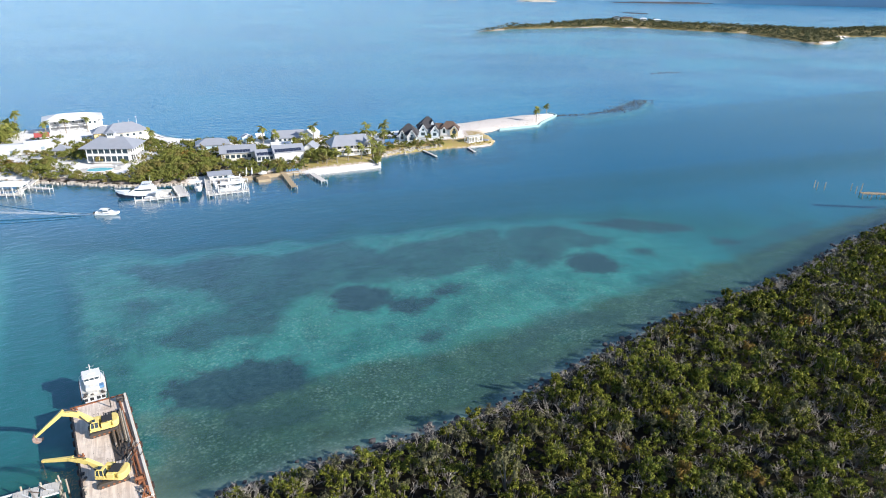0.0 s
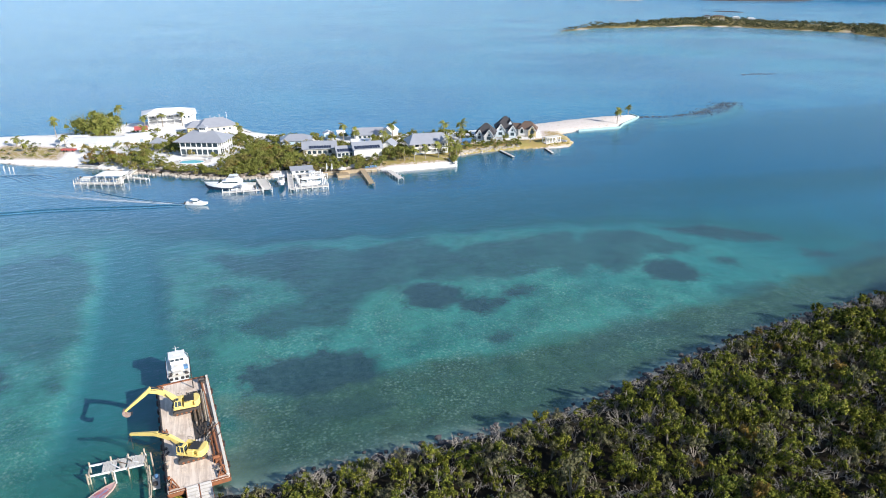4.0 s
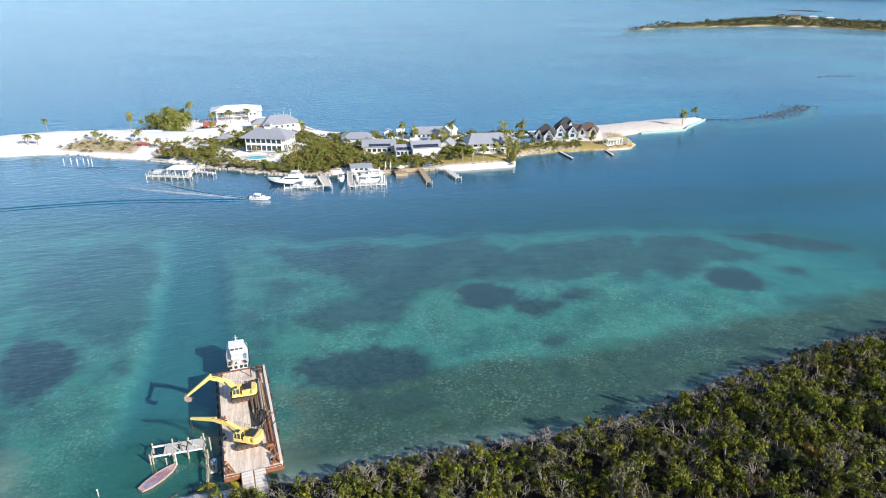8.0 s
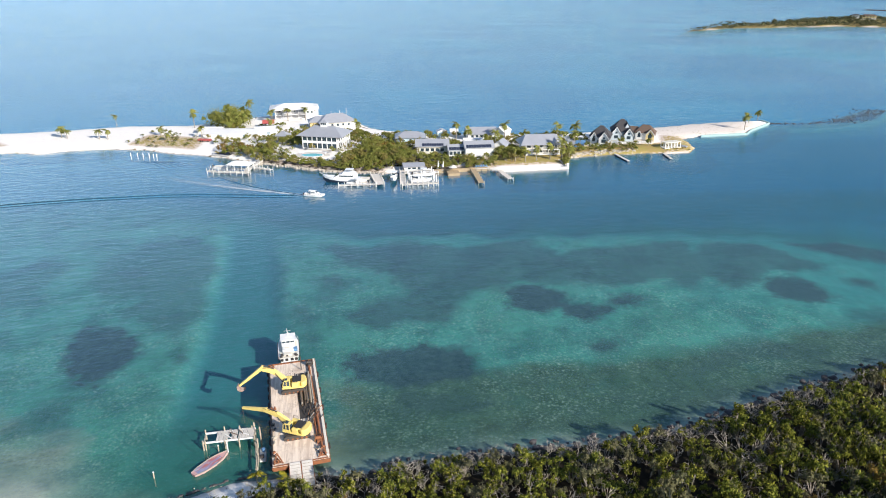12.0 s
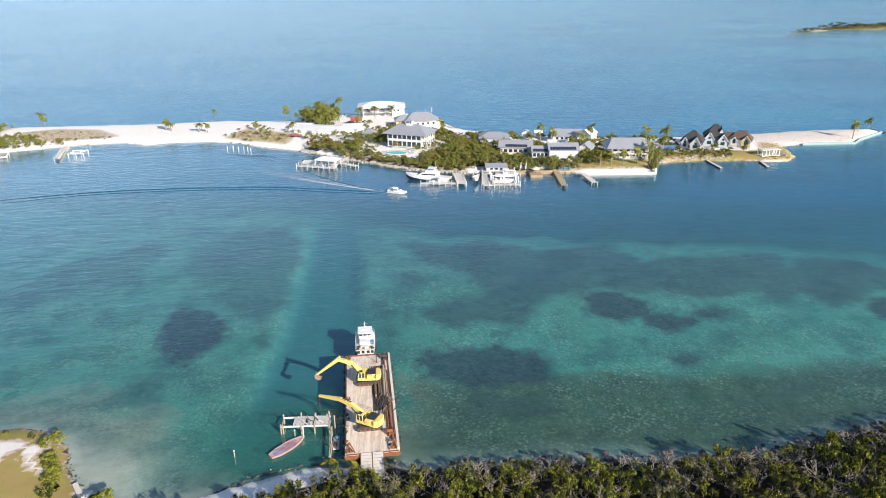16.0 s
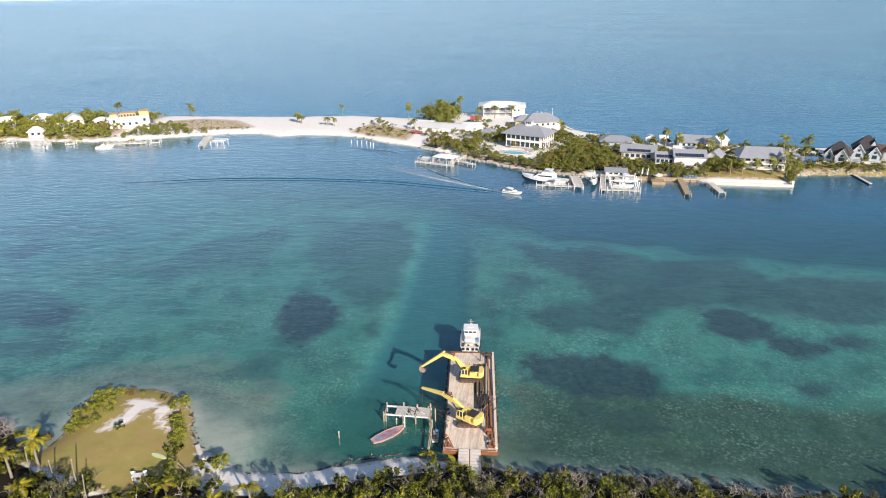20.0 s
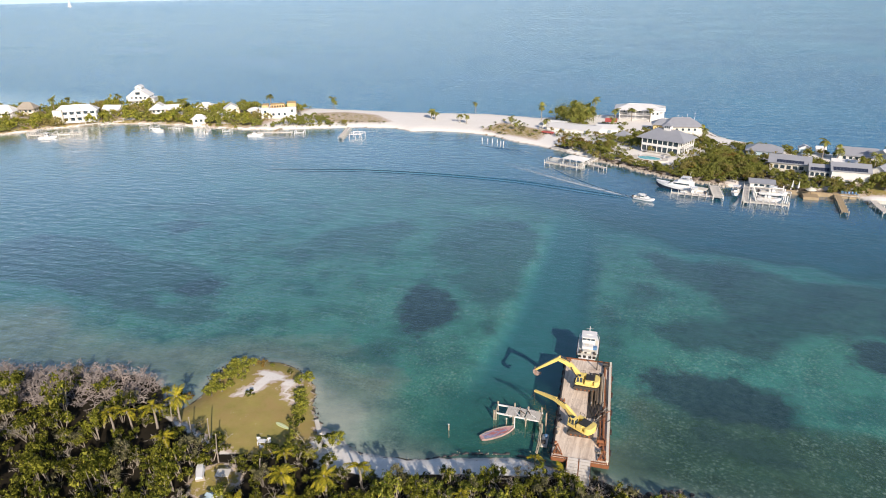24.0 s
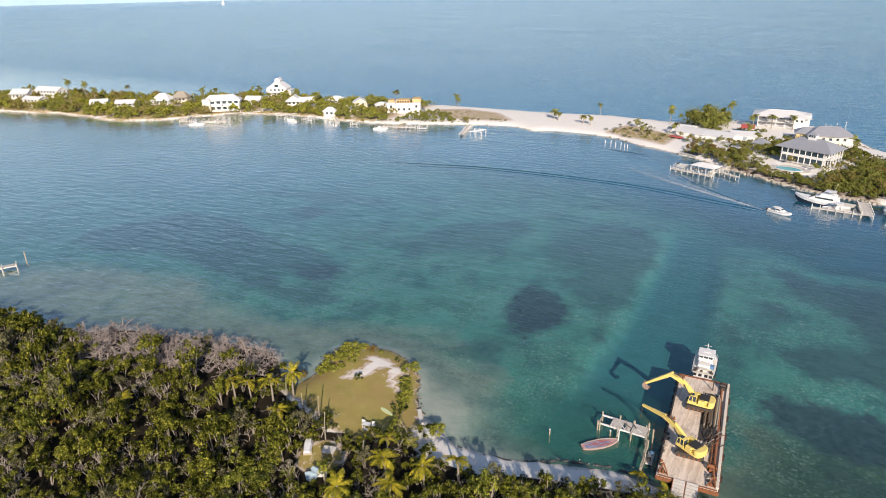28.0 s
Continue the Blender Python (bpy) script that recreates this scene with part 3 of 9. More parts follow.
LAWN = [(-73, 67.5), (-71.5, 75), (-66.5, 78.3), (-63.5, 79.2), (-60, 80.6), (-57.0, 80), (-52.6, 71.6), (-50.0, 66), (-52, 61), (-61, 63.5)]


def edge_distance(px, py, poly):
    """Distance to a closed outline, positive inside it."""
    best = np.full(px.shape, 1e18)
    inside = np.zeros(px.shape, bool)
    for (ax, ay), (bx, by) in zip(poly, poly[1:] + poly[:1]):
        ex, ey = bx - ax, by - ay
        h = np.clip(((px - ax) * ex + (py - ay) * ey) / (ex * ex + ey * ey), 0, 1)
        np.minimum(best, (px - ax - h * ex) ** 2 + (py - ay - h * ey) ** 2, out=best)
        if by != ay:
            inside ^= ((ay > py) != (by > py)) & (px < ex * (py - ay) / ey + ax)
    d = np.sqrt(best)
    return np.where(inside, d, -d)


def ease(x, a, b):
    t = np.clip((x - a) / (b - a), 0, 1)
    return t * t * (3 - 2 * t)


def ripple(px, py, seed, size, octaves=4):
    """Smooth noise from sums of tilted waves, about -1 to 1."""
    rng = np.random.default_rng(seed)
    out, amp = np.zeros(px.shape), 1.0
    for o in range(octaves):
        for _ in range(5):
            a, ph = rng.uniform(0, 6.283, 2)
            w = 6.283 / (size * rng.uniform(0.7, 1.4)) * 2 ** o
            out += amp * np.sin(w * (px * math.cos(a) + py * math.sin(a)) + ph) / 3.2
        amp *= 0.55
    return out / 1.8


MAIN = MAIN_EAST + MAIN_WEST
SPIT = SPIT_NEAR + SPIT_FAR
DEEP = [(-48, 240), (-16, 207), (13, 189), (52, 185), (126, 178), (200, 162), (300, 148), (480, 140), (480, 345), (240, 312), (150, 243), (60, 228), (5, 236)]
CUT = [(-37, 208), (-18, 206), (-20, 184), (-17.5, 165), (-15.8, 145), (-14, 128), (-12.5, 118), (-8, 107), (-6.5, 79), (-12, 80), (-26, 77), (-33, 84), (-31, 97), (-31.2, 108), (-30.3, 128), (-30.8, 141), (-31.4, 160), (-33, 184)]
# eelgrass meadows: how dense, and their outline
MEADOWS = [
    (0.76, [(-7.5, 177), (3, 171), (20.5, 173.5), (35, 166), (54, 168.5), (60, 157), (87, 159), (99, 159.7), (96, 150), (106, 158.7), (119, 156.6), (124, 147), (128, 136.6), (118, 134.6), (111, 138), (103, 129.4), (94.5, 126.8),
            (92.3, 134.5), (85, 130), (81, 137), (72, 132.3), (59.4, 135.5), (44.7, 138), (33, 136.4), (26, 129), (22, 122), (14, 122.6), (6, 121.6), (-0.3, 128.7), (5, 132.5), (15, 140), (9.4, 150.7), (1.2, 158)]),
    (1.15, [(107.6, 132), (116.4, 130), (118.7, 121.3), (111.6, 118.4), (103.5, 122), (103.3, 126.5)]),
    (1.15, [(39.4, 137), (45, 138), (52.5, 132), (50, 125), (43.3, 122.8), (37.2, 126)]),
    (1.15, [(49, 124.5), (52, 125), (59.7, 124), (63.5, 128.6), (69.7, 127.5), (66.6, 122), (61.7, 122), (59, 119.4), (53, 117.2), (49.5, 119.4)]),
    (0.85, [(49, 107), (54.6, 109.3), (57.3, 106.8), (56.3, 104.6), (50.5, 104.7)]),
    (0.9, [(128, 156), (144, 153.7), (160.5, 141.3), (159.7, 135.3), (150, 137), (141, 141), (133, 148)]),
    (0.9, [(127.5, 131.5), (133, 127.4), (132, 123.3), (126.3, 126.2)]),
    (0.95, [(159.6, 127.3), (165, 122), (163.2, 118.3), (155.5, 122.6)]),
    (0.55, [(114.7, 113), (126.7, 113), (131, 110), (123.3, 105.7), (112.7, 108.8)]),
    (0.42, [(73, 102), (85, 105), (95.6, 98), (94.3, 94.6), (75, 96.7), (63, 90.4), (62, 95)]),
    (1.08, [(-2.7, 108.7), (2.7, 113), (14, 114), (23, 111.4), (25, 106), (24, 101), (15, 99.6), (6, 101), (0, 103)]),
    (0.5, [(8.6, 96.7), (15.7, 96.7), (24, 91.6), (21, 88.3), (9.8, 91.6)]),
    (0.75, [(-5, 152.3), (1.6, 150.3), (3.3, 144.8), (-2.7, 142.8), (-6, 146.5)]),
    (0.65, [(-6.6, 140), (-2.2, 139.6), (-1.6, 136.3), (-6, 137)]),
    (0.6, [(-12, 136), (-9, 136.4), (-6.7, 129), (-9.6, 128.6)]),
    (1.15, [(-57.6, 122), (-55, 132.3), (-47.7, 130.6), (-42.5, 124.3), (-42, 117), (-44, 113), (-46.5, 108.3), (-50, 111.6), (-54.6, 117)]),
    (0.55, [(-64, 170), (-56.7, 180), (-43, 186), (-34.5, 174.5), (-32.3, 153), (-32.5, 143), (-32.7, 132), (-36.3, 126), (-42.7, 130), (-49.4, 138.7), (-47, 145.6), (-55, 145), (-61, 151.7)]),
    (0.75, [(-33.2, 116), (-29.5, 122.4), (-28.6, 118), (-32, 114)]),
    (0.55, [(-59, 96), (-54, 106), (-49, 105.3), (-48.5, 97), (-55, 94.8)]),
    (0.9, [(-118.6, 118.4), (-114, 119.8), (-105.5, 121.6), (-102.7, 118.3), (-101.4, 111.6), (-105.6, 109), (-111, 109)]),
    (0.6, [(-192.5, 92), (-191, 111), (-182, 131.6), (-159.6, 133.6), (-132, 125), (-116.7, 125.5), (-104.6, 121), (-110, 115), (-120.5, 109), (-110, 103), (-98.7, 104.7), (-92.5, 103.4), (-98, 97.5), (-108, 97), (-120, 99), (-139.4, 101.8), (-158, 102), (-172.5, 94)]),
    (0.7, [(-152.7, 150), (-146.6, 156.8), (-135.3, 154), (-141.8, 143)]),
    (0.45, [(-100, 140), (-98, 160), (-78, 176), (-70, 165), (-76, 150), (-88, 138)]),
    (0.4, [(-178, 160), (-150, 176), (-122, 170), (-140, 160)]),
    (0.45, [(150, 118), (182, 126), (210, 128), (190, 118), (165, 112)]),
]
# pale silt along the western shore and dark olive rubble along the eastern one
SILT_WEST = [(-200, 70), (-179, 80), (-163, 90), (-132, 94), (-109, 88), (-80, 97), (-62, 101), (-44, 92), (-40, 76), (-50, 68), (-80, 66), (-123, 62), (-156, 56), (-200, 40)]
SILT_EAST = [(-7, 74), (40, 74), (100, 86), (160, 93), (250, 106), (250, 128), (160, 116), (110, 108), (66, 103), (40, 103), (16, 104), (-6, 104)]
REEF = [(222, 298), (244, 294), (264, 296), (283, 302), (300, 312), (322, 328), (318, 335), (300, 327), (280, 315), (260, 304), (244, 301)]


def ground_height(px, py):
    wob = ripple(px, py, 3, 9, 3) * 0.8
    dm = edge_distance(px, py, MAIN) + wob
    ds = edge_distance(px, py, SPIT) + wob * 0.8
    df = edge_distance(px, py, FAR_ISLE) + ripple(px, py, 5, 90, 3) * 5
    land = np.maximum(np.maximum(dm, ds), df)
    rim = sorted(SPIT_FAR[2:])
    behind = py - np.interp(px, [p[0] for p in rim], [p[1] for p in rim])
    far_sea = ease(behind, 4, 45)
    east = ease(px, 62, 270)
    base = 1.75 + 0.35 * ripple(px, py, 8, 40, 3) + 4.3 * east + 1.6 * ease(-px, 55, 240) * ease(py, 88, 165)
    base = base + (6.5 - base) * ease(edge_distance(px, py, DEEP) + 5 * ripple(px, py, 15, 26, 3), -36, 24)
    base = base + (3.35 - base) * ease(edge_distance(px, py, CUT), -2.6, 2.6) * (1 - ease(py, 180, 215))
    base = base + (0.35 - base) * 0.95 * np.exp(-((px + 48) / 8.5) ** 2 - ((py - 78) / 9.5) ** 2)
    base = base - 0.45 * np.exp(-((px - 75) / 34) ** 2 - ((py - 171 + 0.06 * px) / 6.5) ** 2) - 0.6 * np.exp(-((px - 14) / 22) ** 2 - ((py - 177) / 5) ** 2)
    base = base + (9.0 - base) * far_sea
    base = base + (0.9 - base) * ease(edge_distance(px, py, REEF), -9, 2)
    shelf = np.where(dm > ds, 0.10, np.where(behind > 0, 0.16, 3.2))
    depth = base * (1 - np.exp(np.minimum(land, 0) * shelf / 0.75))
    up = 1.5 * (1 - np.exp(-np.maximum(land, 0) / 3.5)) + 0.12 * ripple(px, py, 11, 14, 3)
    up = up + 5 * ease(df, 10, 120) + 2.0 * ease(dm, 25, 160)
    return np.where(land > 0, np.maximum(up, 0.02), -np.maximum(depth, 0.02)), dm, ds, df


def axis(parts):
    out = [np.arange(a, b, s) for a, b, s in parts]
    return np.unique(np.round(np.concatenate(out), 2))


def grow(start, stop, first, rate=1.07):
    """Steps that widen with distance."""
    out, x, s = [], start, first
    while x < stop:
        out.append(x)
        s *= rate
        x += s
    return np.array(out + [stop])


def sheet(name, xs, ys, zs, material):
    me = bpy.data.meshes.new(name)
    nx, ny = len(xs), len(ys)
    gx, gy = np.meshgrid(xs, ys)
    co = np.stack([gx.ravel(), gy.ravel(), zs.ravel()], 1)
    i = (np.arange(ny - 1)[:, None] * nx + np.arange(nx - 1)[None]).ravel()
    quads = np.stack([i, i + 1, i + nx + 1, i + nx], 1)
    me.vertices.add(len(co))
    me.vertices.foreach_set("co", co.ravel())
    me.loops.add(quads.size)
    me.loops.foreach_set("vertex_index", quads.ravel().astype(np.int32))
    me.polygons.add(len(quads))
    me.polygons.foreach_set("loop_start", np.arange(0, quads.size, 4, dtype=np.int32))
    me.polygons.foreach_set("use_smooth", np.ones(len(quads), bool))
    me.update(calc_edges=True)
    me.materials.append(material)
    return me


def build_ground():
    xs = np.unique(np.round(np.concatenate([-grow(330, 4950, 3.0), axis([(-330, 240, 1.5)]), grow(240, 560, 3.0), axis([(560, 1300, 16)]), grow(1300, 4950, 40)]), 2))
    ys = np.unique(np.round(np.concatenate([-grow(-20, 4950, 4.0), axis([(20, 140, 1.2), (140, 220, 2.0), (220, 370, 1.5)]), grow(370, 600, 3.0), axis([(600, 1220, 16)]), grow(1220, 4950, 40)]), 2))
    gx, gy = np.meshgrid(xs, ys)
    z, dm, ds, df = ground_height(gx, gy)
    warp = ripple(gx, gy, 21, 16, 4) * 4.0
    small = ripple(gx, gy, 22, 5.0, 3) * 1.1
    weed, dense = np.zeros(gx.shape), np.zeros(gx.shape)
    for w, poly in MEADOWS:
        field = np.clip(0.60 + edge_distance(gx + small, gy + small * 0.7, poly) / 8.0, 0, 1.1)
        dense = np.where(field > weed, w, dense)
        weed = np.maximum(weed, field)
    rim = sorted(SPIT_FAR[2:])
    near_side = gy < np.interp(gx, [p[0] for p in rim], [p[1] for p in rim]) - 6
    # dark band along the spit's near shore paints its dark green reflection as weed
    shore_reflection = np.where(near_side, ease(ds, -16, -6) * (1 - ease(ds, -0.3, 0.3)), 0)
    dense = np.where(shore_reflection > weed, 0.85, dense)
    weed = np.maximum(weed, shore_reflection)
    weed *= 1 - ease(edge_distance(gx, gy, CUT), -2, 1)
    off = np.abs((gx + 220) * 0.80 + (gy - 135) * 0.60 + 3 * np.sin(gy * 0.08))
    weed *= 1 - 0.9 * (1 - ease(off, 3.0, 6.0)) * ease(-gx, 170, 182)
    reef = ease(edge_distance(gx, gy, REEF), -5, 1)
    dense = np.where(reef > weed, 0.5, dense)
    weed = np.maximum(weed, reef)
    silt = np.maximum(0.75 * ease(edge_distance(gx + warp, gy + warp * 0.6, SILT_WEST), -9, 9), 0.80 * ease(edge_distance(gx + warp, gy + warp * 0.5, SILT_EAST), -5, 6))
    clay = ease(-gx, -6, 14)
    point_all = [(-76.5, 68), (-76.5, 74), (-77.5, 79), (-77.5, 86.5), (-72, 90), (-65, 90), (-58.6, 86.6), (-55.4, 82), (-53.4, 77.4), (-49.4, 72.4), (-48.9, 66), (-52, 61), (-61, 63.5)]
    dirt_west = [(-67.9, 74.5), (-67.8, 77.4), (-66.2, 79.3), (-68.1, 82.9), (-66.4, 84.9), (-62.4, 84.0), (-61.1, 81.9), (-64.3, 80.9), (-63.7, 77.7), (-65.3, 75.9)]
    dirt_east = [(-63.4, 82.6), (-59.6, 84.6), (-58.4, 82.6), (-59.4, 80.9), (-59.1, 79.2), (-56.3, 78.1), (-57.1, 76.7), (-60.7, 78.8)]
    frayed = 0.7 * ripple(gx, gy, 44, 3.2, 3)
    bare = np.maximum(ease(edge_distance(gx, gy, dirt_west) + frayed, -0.7, 0.5), ease(edge_distance(gx, gy, dirt_east) + frayed, -0.7, 0.5))
    lawn = ease(edge_distance(gx, gy, point_all), -0.8, 0.8) * (1 - 0.93 * bare)
    lawn = np.maximum(lawn, 0.75 * (1 - ease(np.hypot(gx + 57, gy - 56.5), 2.5, 5)))
    lawn = np.maximum(lawn, ease(edge_distance(gx, gy, LAWN), -1.0, 1.0) * (1 - 0.93 * bare))
    tip = [(96, 249), (120, 250), (140, 250), (153, 250), (156, 258), (150, 262), (120, 262), (100, 262)]
    flat = [(-192, 300), (-169, 296), (-148, 302), (-142, 305), (-158, 320), (-178, 323), (-192, 316)]
    west = [(-90, 300), (-60, 286), (-58, 305), (-85, 318)]
    yard = [(60, 238.5), (95, 238.5), (96, 256), (62, 258)]
    sandy = [(160, 272), (198, 275), (217, 293), (213, 304), (180, 301), (155, 296), (145, 283)]
    neck = [(148, 249), (155, 250), (160, 257), (162, 266), (163, 275), (152, 277), (146, 264)]
    for poly, w in ((tip, 0.95), (neck, 0.6), (sandy, 0.19), (flat, 0.46), (west, 0.6), (yard, 0.8)):
        lawn = np.maximum(lawn, w * ease(edge_distance(gx, gy, poly), -3, 3))
    # the woods' floor; the beach and the clearing stay bare
    beach = [(-12, 79), (-12, 74), (-27, 69), (-35, 65.5), (-44, 64), (-48, 68), (-52, 74), (-56, 80), (-60, 90), (-30, 78)]
    point = [(-49, 66), (-60, 62), (-78, 68), (-80, 90), (-50, 90)]
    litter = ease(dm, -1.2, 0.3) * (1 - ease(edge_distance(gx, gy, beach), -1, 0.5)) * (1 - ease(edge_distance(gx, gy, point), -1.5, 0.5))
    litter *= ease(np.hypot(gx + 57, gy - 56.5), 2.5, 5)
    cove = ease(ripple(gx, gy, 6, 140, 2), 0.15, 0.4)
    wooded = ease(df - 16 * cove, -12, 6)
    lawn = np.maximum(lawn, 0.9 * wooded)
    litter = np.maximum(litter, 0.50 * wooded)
    grove = [(0, 243), (20, 242), (60, 243), (60, 262), (20, 286), (4, 262)]
    litter = np.maximum(litter, 0.6 * ease(edge_distance(gx, gy, grove), -2, 2))
    # dark earth and roots along the planted shore
    bank = (1 - ease(ds, 4.0, 6.0)) * ease(ds, -0.2, 0.5) * ease(gx, -34, -28) * (1 - ease(gx, 58, 61)) * near_side * (1 - 0.7 * np.exp(-((gx - 22) / 4.0) ** 2))
    litter = np.maximum(litter, 0.55 * bank)
    lawn = np.maximum(lawn, 0.30 * bank)
    hedge = ease(-gx, 198, 212) * ease(ds + 2.4 * ripple(gx, gy, 47, 11, 3), 0.6, 2.8) * ease(ripple(gx, gy, 48, 24, 3), -0.75, -0.35)
    lawn = np.maximum(lawn, 0.62 * hedge)
    litter = np.maximum(litter, 0.40 * hedge * ease(ds, 4, 8))
    me = sheet("ground", xs, ys, z, GROUND)
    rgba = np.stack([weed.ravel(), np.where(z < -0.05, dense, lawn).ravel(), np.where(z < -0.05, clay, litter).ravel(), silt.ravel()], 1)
    layer = me.color_attributes.new("zones", "FLOAT_COLOR", "POINT")
    layer.data.foreach_set("color", np.clip(rgba, 0, 1.2).ravel())
    return tagged(new("ground", me), "pale sand, grass and woodland floor sloping into the sea bed", "ground", kind="structure")


build_ground()
water_x = np.unique(np.concatenate([-grow(0, 4950, 60, 1.2), grow(0, 4950, 60, 1.2)]))
tagged(new("water", sheet("water", water_x, water_x, np.zeros((len(water_x), len(water_x))), WATER)), "clear turquoise to blue sea water with small waves", "water", kind="structure")
# upright ring added past the sea, its pale colour painting in distance haze
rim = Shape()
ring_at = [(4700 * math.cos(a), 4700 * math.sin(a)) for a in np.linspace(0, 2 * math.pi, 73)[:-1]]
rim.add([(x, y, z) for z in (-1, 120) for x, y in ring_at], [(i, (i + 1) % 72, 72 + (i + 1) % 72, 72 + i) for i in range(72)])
HAZE = worn("hazy_sea_ring", (0.40, 0.56, 0.68), (0.36, 0.52, 0.64), 0.9, scale=0.004, grain=0.01)
tagged(new("backdrop", shared(rim, HAZE, "backdrop")), "upright ring painted pale blue as hazy far sea", "sea", kind="structure")


# ---- the barge and what lies round it ----
def ground_z(x, y):
    return float(ground_height(np.array([float(x)]), np.array([float(y)]))[0][0])


def build_barge():
    b = thing("barge", "long flat steel work barge with worn deck and rusty rim", "barge", -9.25, 92.0, 0, 5.5)
    hull = Shape().side([(-12.0, -0.9), (12.8, -0.9), (14.2, 0.5), (14.2, 1.5), (-14.2, 1.5), (-14.2, 0.95)], -4.25, 4.25)
    part("hull", hull, HULL_BLACK, b, "black hull with rust", 0.08)
    part("bow_plate", Shape().box(0, -14.24, 0.92, 8.5, 0.10, 0.66), RUST, b, "rusty end plate", 0.02)
    part("stern_plate", Shape().box(0, 14.24, 0.55, 8.5, 0.10, 1.08), RUST, b, "rusty end plate", 0.02)
    for x, name in ((-4.27, "left"), (4.27, "right")):
        part("side_strake", Shape().box(x, 0, 1.05, 0.10, 28.3, 0.34), RUST if x > 0 else HULL_BLACK, b, "", 0.02)
    plate = shared(Shape().box(0, 0, 0, 2.072, 3.502, 0.06), STEEL_DECK, "deck_plate", 0.006)
    for i in range(4):
        for j in range(8):
            piece("deck_plate", plate, b, -3.12 + i * 2.08, -12.3 + j * 3.51, 1.5 + 0.004 * ((i * 3 + j) % 3))
    # coamings, rails and the rusty spud pipe on the east side
    part("coaming", Shape().box(3.98, 0.2, 1.56, 0.42, 27.6, 0.32), CREAM, b, "pale worn steel coaming", 0.03)
    part("rail_pipe", Shape().rod((3.3, -11.8, 1.85), (3.0, 11.6, 1.85), 0.20, n=10), RUST, b, "long rusty pipe")
    part("rail_pipe", Shape().rod((2.75, -10.5, 1.72), (2.72, -2.0, 1.72), 0.13, n=8), RUST, b, "rusty pipe")
    part("kerb", Shape().box(-4.05, 1.0, 1.56, 0.18, 25.5, 0.16), DARK_STEEL, b, "", 0.02)
    for y in (-13.6, 13.6):
        part("end_kerb", Shape().box(0, y + (0.35 if y > 0 else -0.35), 1.56, 8.0, 0.16, 0.10), RUST, b)
    tyre = Shape().torus(0.36, 0.15)
    tyre = shared(tyre, RUBBER, "fender_tyre")
    for j in range(11):
        piece("fender_tyre", tyre, b, -4.42, -12.2 + j * 2.45, 0.9)
    for j in range(5):
        piece("fender_tyre", tyre, b, 4.46, -10.5 + j * 5.1, 0.9)
    bollard = Shape().rod((-0.28, 0, 0), (-0.28, 0, 0.5), 0.13, n=9).rod((0.28, 0, 0), (0.28, 0, 0.5), 0.13, n=9).box(0, 0, 0, 0.95, 0.35, 0.06)
    bollard = shared(bollard, RUST, "bollard")
    for x, y in ((-3.6, -13.2), (3.4, -13.2), (-3.6, 13.3), (3.4, 13.3), (-3.7, 0.2)):
        piece("bollard", bollard, b, x, y, 1.57)
    winch = Shape().rod((-0.5, 0, 0.45), (0.5, 0, 0.45), 0.33, n=12).box(-0.58, 0, 0, 0.12, 0.9, 0.9).box(0.58, 0, 0, 0.12, 0.9, 0.9).box(0, -0.6, 0, 0.7, 0.5, 0.55)
    part("winch", winch, RUST, b, "rusty deck winch", 0.02).location = (3.0, -9.6, 1.57)
    part("winch", winch, DARK_STEEL, b, "dark deck winch", 0.02).location = (3.2, 12.6, 1.57)
    # added flat plate; its dark colour stands in for the unlit pit under the poles
    part("pit_plate", Shape().box(1.55, 3.2, 1.567, 2.1, 13.5, 0.03), DARK_STEEL, b, "flat dark plate standing in for an unlit pit")
    # scrap frames at the near corners
    for sx, mat in ((-1, RUST), (1, RUST)):
        frame_bars = Shape()
        for a, c in (((3.9, -13.6, 1.6), (3.4, -12.4, 2.7)), ((3.9, -11.6, 1.6), (3.4, -12.4, 2.7)), ((2.9, -13.4, 1.7), (3.9, -11.6, 1.75)), ((3.4, -12.4, 2.6), (2.6, -13.6, 1.65))):
            frame_bars.beam((a[0] * sx, a[1], a[2]), (c[0] * sx, c[1], c[2]), 0.14, 0.14)
        part("mooring_frame", frame_bars, mat, b, "bent rusty steel frame")
    part("spud_post", Shape().rod((1.6, 11.2, 1.56), (1.6, 11.2, 4.4), 0.09, n=8), DARK_STEEL, b, "thin steel post")
    rng = random.Random(4)
    for k in range(22):
        w, l = rng.uniform(0.15, 0.5), rng.uniform(0.2, 0.9)
        x = rng.choice((rng.uniform(-3.9, -3.3), rng.uniform(2.3, 3.4)))
        part("debris", Shape().box(x, rng.uniform(-13, 4), 1.57, w, l, rng.uniform(0.08, 0.3), rng.uniform(0, 180)), rng.choice((RUST, DARK_STEEL, PLANK)), b, "", 0.01)
    # the ramp that lies on the shore
    r = thing("loading_ramp", "pale steel loading ramp from barge to shore", "ramp", -7.75, 76.0, 0, 5.5)
    for x in (-0.92, 0.86):
        plate2 = Shape().side([(-2.4, 0.35), (2.1, 1.60), (2.1, 1.78), (-2.4, 0.55)], x - 0.80, x + 0.80)
        part("ramp_plate", plate2, GREY_PLANK, r, "", 0.02)
    cleat = shared(Shape().box(0, 0, 0, 1.4, 0.05, 0.035), PLANK, "cleat")
    for j in range(8):
        y = -2.1 + j * 0.53
        o = piece("cleat", cleat, r, -0.92, y, 0.56 + (y + 2.4) * 0.2735)
